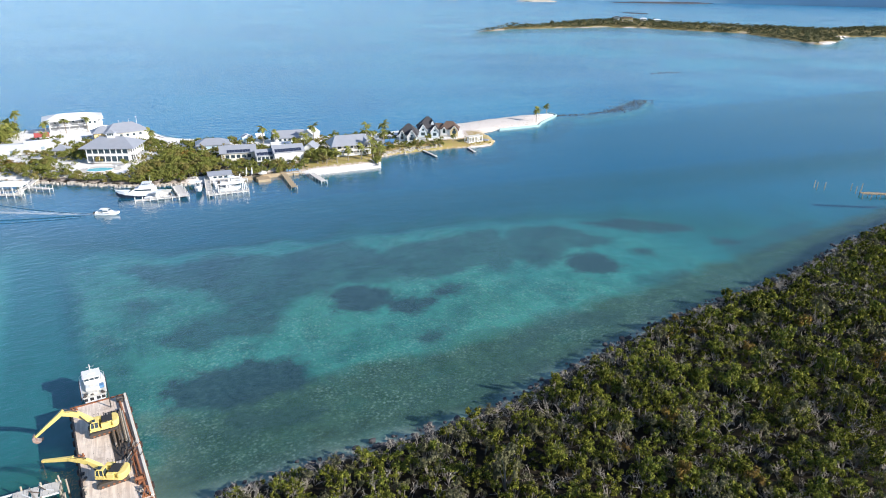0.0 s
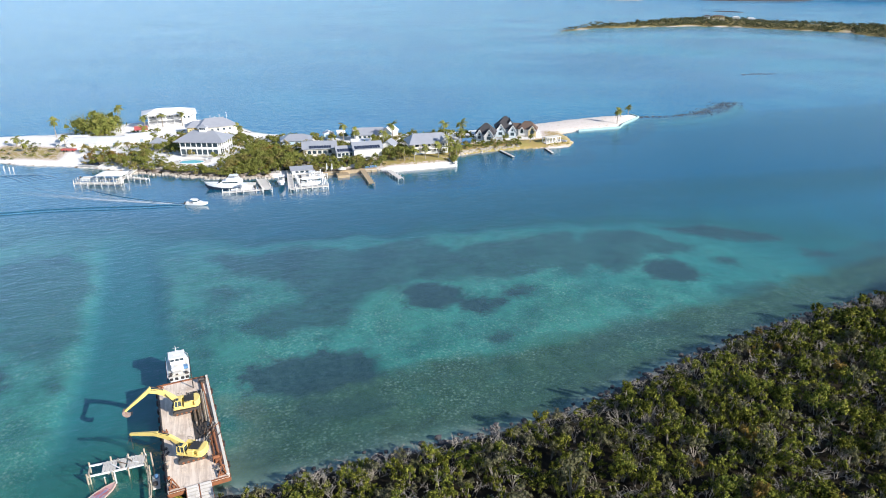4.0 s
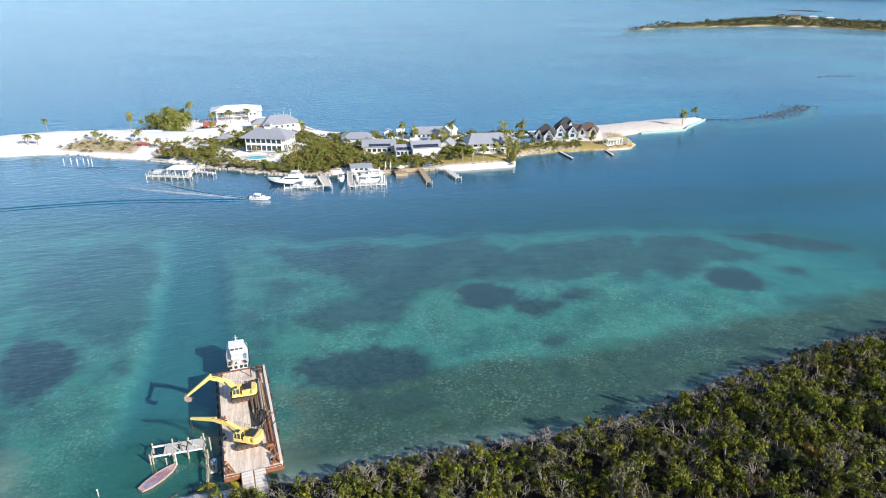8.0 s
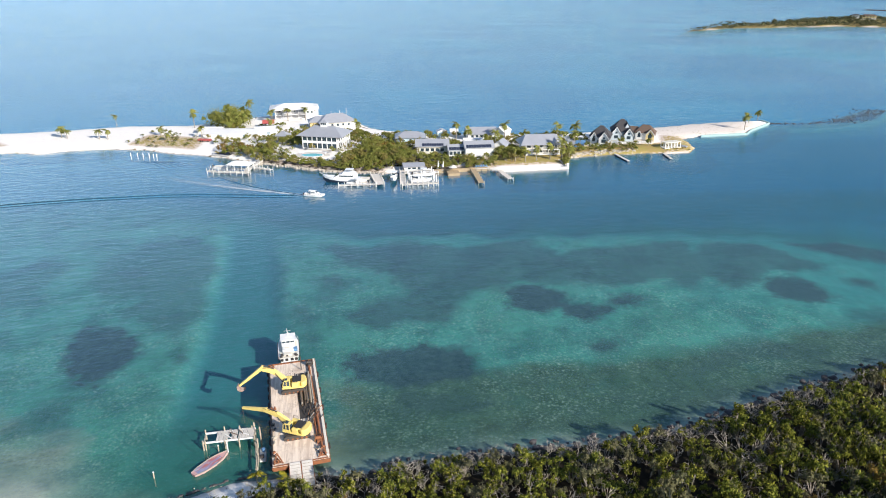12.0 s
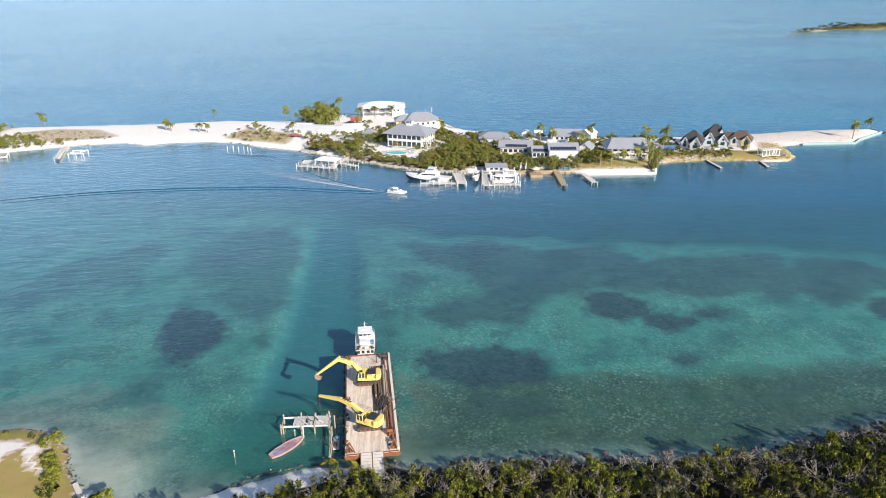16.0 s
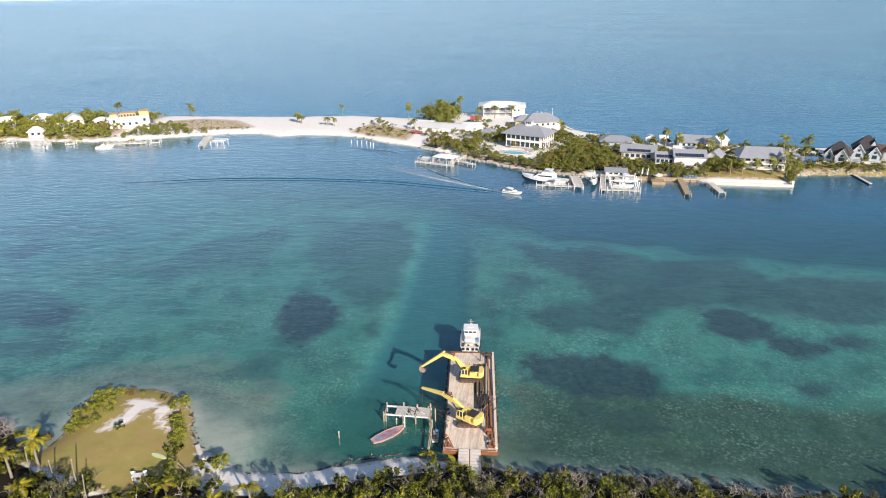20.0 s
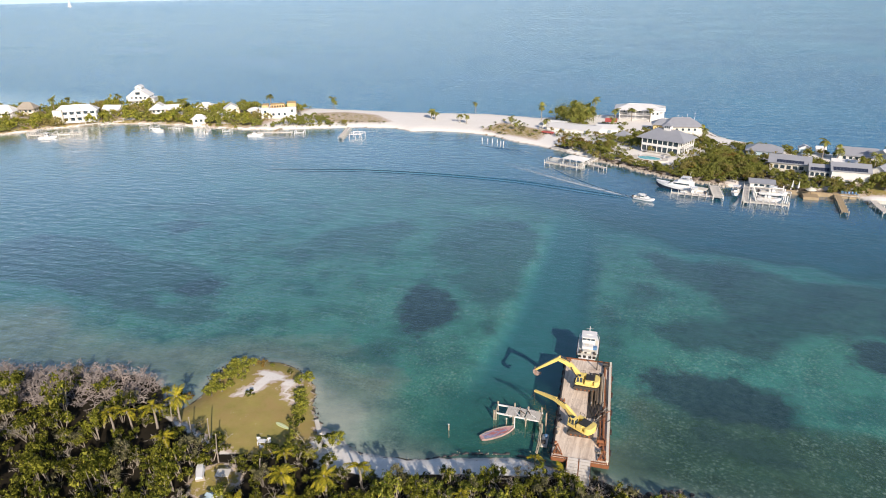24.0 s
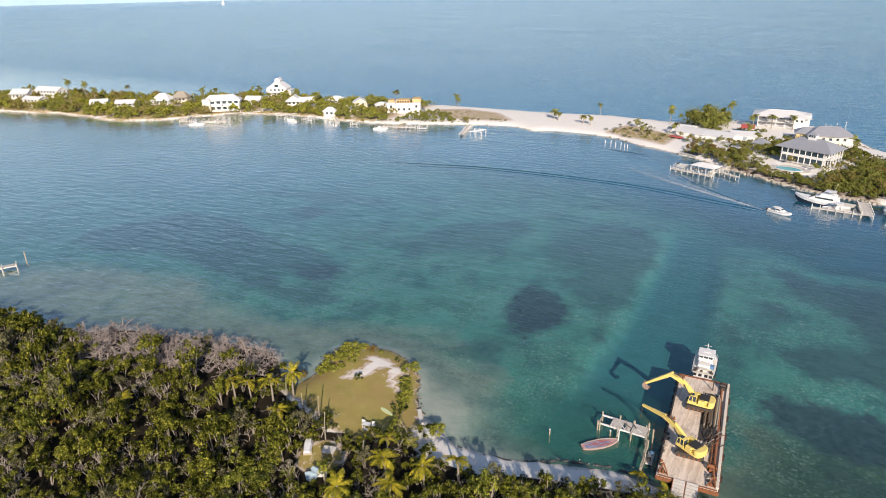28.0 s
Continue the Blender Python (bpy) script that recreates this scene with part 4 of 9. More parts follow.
        o = piece("cleat", cleat, r, 0.86, y, 0.56 + (y + 2.4) * 0.2735)
    for x in (-1.74, -0.02, 1.7):
        part("side_beam", Shape().beam((x, -2.4, 0.42), (x, 2.1, 1.68), 0.10, 0.20), RUST if x else DARK_STEEL, r)
    # poles and pipes on the deck
    pile = thing("pipe_heap", "heap of dark pipes and timber poles on the deck", "pipes", -8.9, 97.0, 1.60, 5.5)
    for k in range(17):
        x = 0.15 + (k % 9) * 0.30 + rng.uniform(-0.05, 0.05)
        z = 0.13 + 0.22 * (k // 9)
        y0, y1 = -4.6 + rng.uniform(-1.2, 0.8), 4.6 + rng.uniform(-2.2, 0.3)
        part("pipe", Shape().rod((x + rng.uniform(-0.25, 0.25), y0, z), (x + rng.uniform(-0.15, 0.15) - 0.1, y1, z), rng.uniform(0.09, 0.15), n=8), rng.choice((DARK_PIPE, DARK_PIPE, DARK_STEEL, PILE, PLANK)), pile)
    scrap = thing("scrap_heap", "tangled heap of rusty bars and broken timber", "scrap", -6.6, 88.6, 1.57, 5.5)
    for k in range(34):
        x, y, a = rng.uniform(-1.1, 1.0), rng.uniform(-3.2, 3.2), rng.gauss(0.15, 0.35)
        l, z = rng.uniform(0.7, 2.2), rng.uniform(0.06, 0.55)
        part("bar", Shape().beam((x, y, z), (x + l * math.sin(a), y + l * math.cos(a), z + rng.uniform(-0.03, 0.2)), 0.09, 0.08), rng.choice((DARK_PIPE, RUST, PLANK, DARK_STEEL)), scrap)
    return b


def build_excavator(x, y, body_turn, track_turn, boom, label, tool):
    """boom: foot, bend, elbow and tip as (reach, height) from the turning centre."""
    e = thing("excavator", label, "excavator", x, y, 1.57, body_turn, "excavators on the barge")
    for side in (-1, 1):
        t = Shape()
        prof = [(-1.75, 0.0), (1.75, 0.0), (2.05, 0.22), (2.05, 0.55), (1.75, 0.80), (-1.75, 0.80), (-2.05, 0.55), (-2.05, 0.22)]
        t.side(prof, side * 1.1 - 0.30, side * 1.1 + 0.30)
        o = part("track", t, DARK_STEEL, e, "steel crawler track", 0.03)
        o.matrix_local = pose(0, 0, 0, 0, 0, track_turn - body_turn)
        for k in range(5):
            w = part("roller", Shape().rod((side * 1.1 + side * 0.27, -1.4 + k * 0.7, 0.26), (side * 1.1 + side * 0.34, -1.4 + k * 0.7, 0.26), 0.17, n=10), RUST, o)
    c = part("car_body", Shape().box(0, 0, 0.35, 1.8, 2.2, 0.5).rod((0, 0, 0.8), (0, 0, 1.05), 0.75, n=16), DARK_STEEL, e)
    deck = Shape().slab([(1.75, -1.30), (1.75, 1.30), (-1.6, 1.33), (-2.1, 1.15), (-2.35, 0.6), (-2.4, 0), (-2.35, -0.6), (-2.1, -1.15), (-1.6, -1.33)], 1.02, 1.30)
    part("platform", deck, YELLOW, e, "", 0.03)
    weight = Shape().slab([(-1.45, -1.30), (-1.45, 1.30), (-1.75, 1.30), (-2.12, 1.12), (-2.36, 0.6), (-2.42, 0), (-2.36, -0.6), (-2.12, -1.12), (-1.75, -1.30)], 1.30, 2.05)
    part("counterweight", weight, YELLOW, e, "rounded yellow counterweight", 0.08)
    part("engine_hood", Shape().box(-0.72, -0.10, 1.30, 1.40, 2.0, 0.72), YELLOW, e, "", 0.06)
    part("engine_cover", Shape().box(-0.72, -0.05, 2.02, 1.45, 1.75, 0.14), RUBBER, e, "black engine cover", 0.04)
    part("walkway", Shape().box(-0.35, 1.08, 1.72, 1.1, 0.42, 0.06), DARK_STEEL, e, "dark grip plate")
    for gx in (-1.1, -0.7, -0.3):
        part("grille", Shape().box(gx, -1.12, 1.42, 0.26, 0.05, 0.42), DARK_STEEL, e, "dark air grille")
    part("exhaust", Shape().rod((-0.4, -0.75, 2.3), (-0.4, -0.75, 2.75), 0.06, n=8), DARK_STEEL, e)
    part("fuel_tank", Shape().box(0.55, -0.95, 1.30, 1.15, 0.66, 0.75), YELLOW, e, "", 0.05)
    part("side_box", Shape().box(-0.4, 1.02, 1.30, 1.0, 0.55, 0.72), YELLOW, e, "", 0.05)
    cab_shape = Shape().side([(0.42, 1.30), (1.55, 1.30), (1.62, 1.75), (1.42, 2.62), (0.42, 2.62)], -0.5, 0.5)
    cab_shape.v = [(py, px + 0.80, pz) for px, py, pz in cab_shape.v]
    cabin = part("cab", cab_shape, GLASS, e, "operator's cab of dark glass", 0.04)
    part("cab_base", Shape().box(0.98, 0.80, 1.28, 1.24, 1.06, 0.36), YELLOW, cabin, "", 0.03)
    part("cab_roof", Shape().box(0.80, 0.80, 2.60, 0.98, 1.08, 0.09), YELLOW, cabin, "", 0.03)
    part("roof_window", Shape().box(1.02, 0.80, 2.69, 0.44, 0.66, 0.02), GLASS, cabin, "dark roof window")
    for sy in (0.28, 1.32):
        for (ax, az), (bx, bz) in (((0.42, 1.5), (0.42, 2.64)), ((1.02, 1.5), (0.98, 2.64)), ((1.60, 1.6), (1.42, 2.64))):
            part("cab_pillar", Shape().beam((ax, sy, az), (bx, sy, bz), 0.09, 0.09), YELLOW, cabin)
    handrail = Shape()
    for a, b in (((0.3, -1.25, 2.05), (0.3, -1.25, 2.5)), ((1.1, -1.25, 2.05), (1.1, -1.25, 2.5)), ((0.3, -1.25, 2.5), (1.1, -1.25, 2.5))):
        handrail.rod(a, b, 0.025, n=5)
    part("handrail", handrail, DARK_STEEL, e)
    (fx, fz), (bx, bz), (ex, ez), (tx, tz) = boom

    def limb(points, widths, thick):
        s = Shape()
        up, low = [], []
        for i, ((px, pz), w) in enumerate(zip(points, widths)):
            a, b = points[max(i - 1, 0)], points[min(i + 1, len(points) - 1)]
            d = Vector((b[0] - a[0], b[1] - a[1])).normalized()
            up.append((px - d.y * w / 2, pz + d.x * w / 2))
            low.append((px + d.y * w / 2, pz - d.x * w / 2))
        prof = up + low[::-1]
        n = len(prof)
        c2 = [(px, py, pz) for py in (-thick / 2, thick / 2) for px, pz in prof]
        return s.add(c2, [tuple(range(n)), tuple(range(2 * n - 1, n - 1, -1))] + [(i, n + i, n + (i + 1) % n, (i + 1) % n) for i in range(n)])

    q = [((fx * 2 + bx) / 3, (fz * 2 + bz) / 3 + 0.10), ((bx * 2 + ex) / 3, (bz * 2 + ez) / 3 + 0.08)]
    arm = part("boom", limb([(fx, fz), q[0], (bx, bz), q[1], (ex, ez)], (0.46, 0.72, 0.86, 0.72, 0.46), 0.54), YELLOW, e, "bent yellow box boom", 0.03)
    d = Vector((tx - ex, tz - ez)).normalized()
    back = (ex - d.x * 0.75 - d.y * 0.25, ez - d.y * 0.75 + d.x * 0.25)
    stick = part("stick", limb([back, (ex, ez), ((ex + tx) / 2, (ez + tz) / 2), (tx, tz)], (0.28, 0.64, 0.50, 0.32), 0.40), YELLOW, e, "yellow dipper arm", 0.03)
    for side in (-0.42, 0.42):
        part("boom_cylinder", Shape().rod((fx + 0.35, side, fz - 0.55), (bx - 0.2, side, bz - 0.15), 0.09, n=8), DARK_STEEL, e)
    part("stick_cylinder", Shape().rod((bx, 0, bz + 0.55), (back[0], 0, back[1] + 0.05), 0.09, n=8), DARK_STEEL, e)
    part("hose", Shape().tube([(fx, 0.2, fz + 0.3), (bx, 0.2, bz + 0.45), (ex, 0.2, ez + 0.35)], (0.03, 0.03, 0.03), 5), RUBBER, e)
    if tool == "bucket":
        buck = Shape()
        prof = [(0.15, 0.30), (0.45, 0.0), (0.42, -0.55), (0.05, -0.95), (-0.45, -1.0), (-0.75, -0.72), (-0.35, -0.70), (0.0, -0.45)]
        n = len(prof)
        buck.add([(tx + px, py, tz + pz) for py in (-0.48, 0.48) for px, pz in prof], [tuple(range(n)), tuple(range(2 * n - 1, n - 1, -1))] + [(i, n + i, n + (i + 1) % n, (i + 1) % n) for i in range(n)])
        bk = part("bucket", buck, BUCKET, e, "rusty digging bucket", 0.02)
        for k in range(4):
            part("tooth", Shape().beam((tx - 0.70, -0.38 + k * 0.25, tz - 0.74), (tx - 0.98, -0.38 + k * 0.25, tz - 0.62), 0.10, 0.07), DARK_STEEL, bk)
    else:
        part("hook_block", Shape().box(tx, 0, tz - 0.45, 0.28, 0.2, 0.4), DARK_STEEL, e, "", 0.03)
        part("sling", Shape().rod((tx, 0, tz - 0.4), (tx, 0, tz - 2.9), 0.035, n=5), DARK_STEEL, e, "hanging chain")
        part("sling", Shape().rod((tx, 0.02, tz - 0.6), (tx + 0.6, 0.3, tz - 1.6), 0.03, n=5), DARK_STEEL, e, "hanging chain")
    return e


def build_tug():
    t = thing("push_boat", "white workboat with wheelhouse tied to the barge", "boat", -11.6, 113.2, 0, 4.5)
    rings = []
    for y, w, z0, z1 in ((-4.7, 1.55, -0.5, 1.15), (-3, 1.72, -0.7, 1.1), (1.5, 1.78, -0.7, 1.15), (3.4, 1.45, -0.5, 1.4), (4.6, 0.75, 0.0, 1.7), (5.0, 0.18, 0.5, 1.85)):
        rings.append([(-w, y, z1), (-w * 0.85, y, z0), (w * 0.85, y, z0), (w, y, z1)])
    part("hull", Shape().loft(rings), GELCOAT, t, "white hull with rust streaks", 0.04)
    part("rubbing_strake", Shape().beam((-1.82, -4.6, 0.95), (-1.86, 2.6, 1.0), 0.14, 0.2).beam((1.82, -4.6, 0.95), (1.86, 2.6, 1.0), 0.14, 0.2), RUBBER, t)
    part("deck", Shape().box(0, -0.9, 1.12, 3.2, 7.4, 0.08), CREAM, t, "", 0.01)
    cab = part("wheelhouse", Shape().side([(-0.6, 1.2), (2.1, 1.2), (2.0, 3.6), (-0.45, 3.6)], -1.15, 1.15), WHITE, t, "white wheelhouse", 0.06)
    part("roof", Shape().box(0, 0.75, 3.6, 2.6, 3.0, 0.12), ROOF_WHITE, cab, "", 0.04)
    for x in (-0.72, 0.0, 0.72):
        part("window", Shape().box(x, -0.53, 2.75, 0.62, 0.05, 0.55), GLASS, cab, "dark window")
    for x in (-1.17, 1.17):
        part("window", Shape().box(x, 0.9, 2.7, 0.05, 1.6, 0.55), GLASS, cab, "dark window")
    part("trunk_cabin", Shape().box(-0.1, -1.5, 1.2, 1.9, 1.8, 0.85), WHITE, t, "low white trunk cabin", 0.06)
    part("hatch", Shape().box(-0.25, -1.5, 2.05, 0.7, 0.7, 0.08), CREAM, t, "", 0.02)
    part("tarpaulin", Shape().box(1.15, -1.7, 1.2, 0.7, 1.1, 0.75), BLUE, t, "blue tarpaulin over a crate", 0.08)
    part("engine_box", Shape().box(-0.2, -3.2, 1.2, 1.3, 1.1, 0.45), CREAM, t, "", 0.04)
    part("mast", Shape().rod((0, 1.7, 3.7), (0, 1.7, 5.6), 0.05, n=6).rod((-0.6, 1.7, 4.9), (0.6, 1.7, 4.9), 0.03, n=5), WHITE, t)
    part("radar", Shape().box(0, 0.6, 3.74, 1.1, 0.2, 0.16), WHITE, t, "", 0.03)
    for x, y, r in ((-1.0, 2.7, 0.28), (0.9, 2.8, 0.32), (-0.3, 3.3, 0.25), (0.5, 3.7, 0.24), (-1.3, -3.9, 0.3), (1.25, -3.8, 0.3)):
        part("rope_coil", Shape().rod((x, y, 1.2), (x, y, 1.42), r, r * 0.8, n=9), DARK_STEEL, t, "dark coil of rope")
    rail = Shape()
    pts = [(-1.7, -4.5), (-1.75, -1), (-1.75, 2.6), (-1.1, 4.0), (0, 4.7), (1.1, 4.0), (1.75, 2.6), (1.75, -1), (1.7, -4.5)]
    for (ax, ay), (bx, by) in zip(pts, pts[1:]):
        rail.rod((ax, ay, 1.95), (bx, by, 1.95), 0.03, n=5).rod((ax, ay, 1.1), (ax, ay, 1.95), 0.03, n=5)
    part("guard_rail", rail, WHITE, t)
    for k, x in enumerate((-1.2, -0.4, 0.5, 1.2)):
        part("push_knee_tyre", Shape().box(x, -4.75, 0.5, 0.5, 0.25, 0.75), RUBBER, t, "black rubber bumper", 0.08)
    t.matrix_world = t.matrix_world @ Matrix.Diagonal((1.12, 0.95, 0.72, 1.0))
    for x, y in ((-0.9, 2.9), (0.8, 3.0), (0.1, 3.6), (-0.3, -3.7), (1.1, -3.6), (-1.2, -3.3)):
        part("deck_gear", Shape().box(x, y, 1.2, 0.4, 0.5, 0.4), DARK_STEEL, t, "", 0.05)


def build_boat(name, label, length, width, x, y, turn, hull_mat, console=True, z=0.0, hard_top=True, group="", engines=1):
    """An open motor boat, bow towards local +y."""
    b = thing(name, label, "boat", x, y, z, turn, group)
    l, w = length / 2, width / 2
    rings, inner = [], []
    for f, g, z0, z1 in ((-1, 0.86, -0.25, 0.62), (-0.5, 1.0, -0.3, 0.66), (0.25, 0.98, -0.25, 0.78), (0.68, 0.64, -0.05, 0.92), (0.92, 0.24, 0.3, 1.05), (1.0, 0.04, 0.6, 1.1)):
        rings.append([(-w * g, l * f, z1), (-w * g * 0.75, l * f, z0), (w * g * 0.75, l * f, z0), (w * g, l * f, z1)])
    part("hull", Shape().loft(rings), hull_mat, b, "", 0.03)
    part("cockpit_floor", Shape().slab([(-w * 0.72, -l * 0.9), (w * 0.72, -l * 0.9), (w * 0.78, l * 0.2), (w * 0.4, l * 0.62), (-w * 0.4, l * 0.62), (-w * 0.78, l * 0.2)], 0.70, 0.84), CREAM, b, "", 0.02)
    part("gunwale", Shape().beam((-w * 0.93, -l, 0.78), (-w * 0.95, l * 0.3, 0.86), 0.16, 0.14).beam((w * 0.93, -l, 0.78), (w * 0.95, l * 0.3, 0.86), 0.16, 0.14).beam((-w * 0.95, l * 0.3, 0.86), (-0.1, l * 0.97, 1.12), 0.16, 0.12).beam((w * 0.95, l * 0.3, 0.86), (0.1, l * 0.97, 1.12), 0.16, 0.12), GELCOAT, b, "", 0.03)
    if console:
        c = part("console", Shape().side([(-0.6, 0.84), (0.6, 0.84), (0.35, 1.75), (-0.4, 1.75)], -0.55, 0.55), GELCOAT, b, "", 0.05)
        part("windscreen", Shape().side([(0.50, 1.45), (0.56, 1.45), (0.34, 1.95), (0.28, 1.95)], -0.5, 0.5), GLASS, c, "dark windscreen")
        part("seat", Shape().box(0, -1.15, 0.84, 1.0, 0.6, 0.75), WHITE, b, "", 0.06)
    if hard_top:
        top = part("hard_top", Shape().box(0, -0.3, 2.55, w * 1.45, 2.5, 0.12), GELCOAT, b, "", 0.05)
        for sx in (-1, 1):
            for yy in (-1.2, 0.6):
                part("top_post", Shape().rod((sx * w * 0.62, yy, 0.84), (sx * w * 0.62, yy, 2.56), 0.035, n=5), WHITE, top)
    for k in range(engines):
        ox = (k - (engines - 1) / 2) * 0.62
        part("outboard_motor", Shape().box(ox, -l - 0.25, 0.35, 0.42, 0.6, 0.95).box(ox, -l - 0.2, -0.5, 0.16, 0.25, 0.9), DARK_STEEL, b, "", 0.08)
    return b


def build_wreck_pier():
    p = thing("broken_pier", "half-collapsed grey wooden pier on piles", "pier", -19.2, 86.5, 0, 0)
    rng = random.Random(9)
    for y in (-1.15, 1.15):
        part("stringer", Shape().beam((-3.95, y, 1.28), (3.75, y + 0.05, 1.34), 0.18, 0.26), WHITE, p, "pale bleached beam")
    for x in (-3.9, -1.2, 1.3, 3.7):
        part("cross_beam", Shape().beam((x, -1.3, 1.12), (x, 1.3, 1.12), 0.18, 0.2), PLANK, p)
    for k, (x, y, h) in enumerate(((-3.95, -1.3, 2.1), (-3.6, -1.25, 1.9), (-3.9, 1.25, 2.2), (-1.1, 1.3, 2.6), (-0.6, -1.4, 1.5), (1.3, 1.25, 2.4), (1.4, -1.3, 1.6), (3.6, 1.3, 2.9), (3.8, -1.3, 1.9), (3.2, 1.1, 2.2))):
        part("post", Shape().rod((x, y, -3.4), (x + rng.uniform(-0.08, 0.08), y, 0.55 + 0.62 * h), 0.14, 0.12, n=8), PILE, p, "round timber post")
    for k in range(27):
        x = -1.95 + k * 0.21
        if k in (9, 10, 15):
            continue
        part("plank", Shape().box(x, rng.uniform(-0.08, 0.08), 1.42 + rng.uniform(0, 0.03), 0.19, 2.5 + rng.uniform(-0.3, 0.2), 0.05, rng.uniform(-3, 3)), GREY_PLANK, p)
    for k in range(7):
        part("loose_plank", Shape().box(rng.uniform(-0.5, 3.2), rng.uniform(-0.8, 0.8), 1.50 + 0.03 * k, 0.16, rng.uniform(1.4, 2.4), 0.05, rng.uniform(15, 60)), rng.choice((PLANK, WHITE, DARK_PIPE)), p)
    g = thing("gangway", "narrow walkway of poles leading to the shore", "walkway", -14.8, 81.8, 0, 0)
    for y0, y1 in ((-3.6, -0.8), (-0.9, 3.4)):
        part("pole", Shape().rod((0.45 - 0.12 * y1 * 0.5, y0, 1.0), (0.25 - 0.12 * y1, y1, 1.15), 0.11, n=7), PILE, g)
        part("pole", Shape().rod((0.20 - 0.12 * y1 * 0.5, y0, 0.98), (0.02 - 0.12 * y1, y1, 1.12), 0.10, n=7), PILE, g)
    for x, y, h in ((0.4, -3.4, 1.3), (0.3, -0.6, 1.7), (0.0, 2.2, 1.9), (0.2, 4.4, 2.6)):
        part("post", Shape().rod((x, y, -2.6), (x, y, h), 0.13, 0.11, n=8), PILE, g)
    r = thing("rowing_boat", "old open boat with faded red and blue inside", "boat", -21.5, 81.6, 0, -45.0)
    rings = []
    for f, w, zb, zt in ((-1, 0.50, 0.1, 0.50), (-0.55, 0.86, -0.1, 0.45), (0.1, 0.95, -0.15, 0.45), (0.6, 0.66, -0.05, 0.52), (0.9, 0.25, 0.1, 0.62), (1.0, 0.05, 0.3, 0.68)):
        rings.append([(-w, f * 3.1, zt), (-w * 0.7, f * 3.1, zb), (w * 0.7, f * 3.1, zb), (w, f * 3.1, zt)])
    part("hull", Shape().loft(rings), PINKISH, r, "washed-out pinkish hull", 0.02)
    inside = [(-0.62, -2.6), (0.62, -2.6), (0.78, 0.2), (0.5, 1.8), (0.1, 2.7), (-0.1, 2.7), (-0.5, 1.8), (-0.78, 0.2)]
    part("floor", Shape().slab(inside, 0.46, 0.50), FADED, r, "faded red and blue floor")
    for s in (-1, 1):
        part("gunwale", Shape().tube([(s * 0.5, -3.1, 0.52), (s * 0.87, -1.7, 0.48), (s * 0.96, 0.3, 0.48), (s * 0.67, 1.85, 0.55), (s * 0.05, 3.1, 0.70)], (0.06,) * 5, 5), PLANK, r, "bleached gunwale")
    for y in (-1.8, 0.1, 1.6):
        part("thwart", Shape().box(0, y, 0.50, 1.35 if y < 1 else 0.95, 0.18, 0.05), FADED, r)
    f = thing("mooring_beam", "white post sloping from the pier to the boat", "post", -19.2, 85.0, 0)
    part("beam", Shape().beam((-0.45, 0.3, 1.3), (0.0, -1.6, 0.62), 0.16, 0.16), WHITE, f)
    part("post", Shape().rod((-0.45, 0.35, -3.3), (-0.45, 0.35, 1.5), 0.11, n=7), PILE, f)
    d = thing("work_float", "small grey work float beside the barge", "float", -13.95, 82.3, 0, 5)
    part("deck", Shape().box(0, 0, 0.12, 1.0, 3.0, 0.22), CONCRETE, d, "", 0.03)
    part("drum", Shape().rod((0.1, 0.8, 0.34), (0.1, 0.8, 0.85), 0.25, n=10), BLUE, d)
    part("crate", Shape().box(-0.1, -0.6, 0.34, 0.6, 0.7, 0.3), DARK_STEEL, d, "", 0.03)
    for x, y, h in ((-29.4, 80.1, 1.1), (-20.9, 84.6, 1.1)):
        m = thing("mooring_post", "single pale wooden post standing in the water", "post", x, y, 0)
        part("post", Shape().rod((0, 0, -3.6), (0.05, 0, h), 0.12, 0.10, n=8), PILE, m)
        part("cap", Shape().rod((0.05, 0, h), (0.05, 0, h + 0.08), 0.13, n=8), WHITE, m)


build_barge()
build_excavator(-9.9, 97.2, 181.0, 95.5, [(0.75, 1.75), (2.9, 4.0), (5.1, 4.8), (8.9, 1.9)], "yellow crawler excavator with raised bent boom and bucket", "bucket")
build_excavator(-8.8, 84.7, 153.0, 95.5, [(0.75, 1.75), (3.2, 3.1), (5.6, 3.5), (9.5, 3.0)], "yellow crawler excavator lifting with an outstretched arm", "hook")
build_tug()
build_wreck_pier()


# ---- houses on the spit ----
FOOT = []        # middles and radii of the houses, kept free of plants


def window_meshes(w, h, mat):
    f = Shape()
    f.box(-w / 2, 0, -h / 2, 0.10, 0.08, h).box(w / 2, 0, -h / 2, 0.10, 0.08, h).box(0, 0, h / 2 - 0.1, w + 0.1, 0.08, 0.10).box(0, 0, -h / 2, w + 0.1, 0.10, 0.10)
    return shared(f, mat, "window_frame"), shared(Shape().box(0, 0.02, -h / 2, w, 0.04, h), GLASS, "pane")


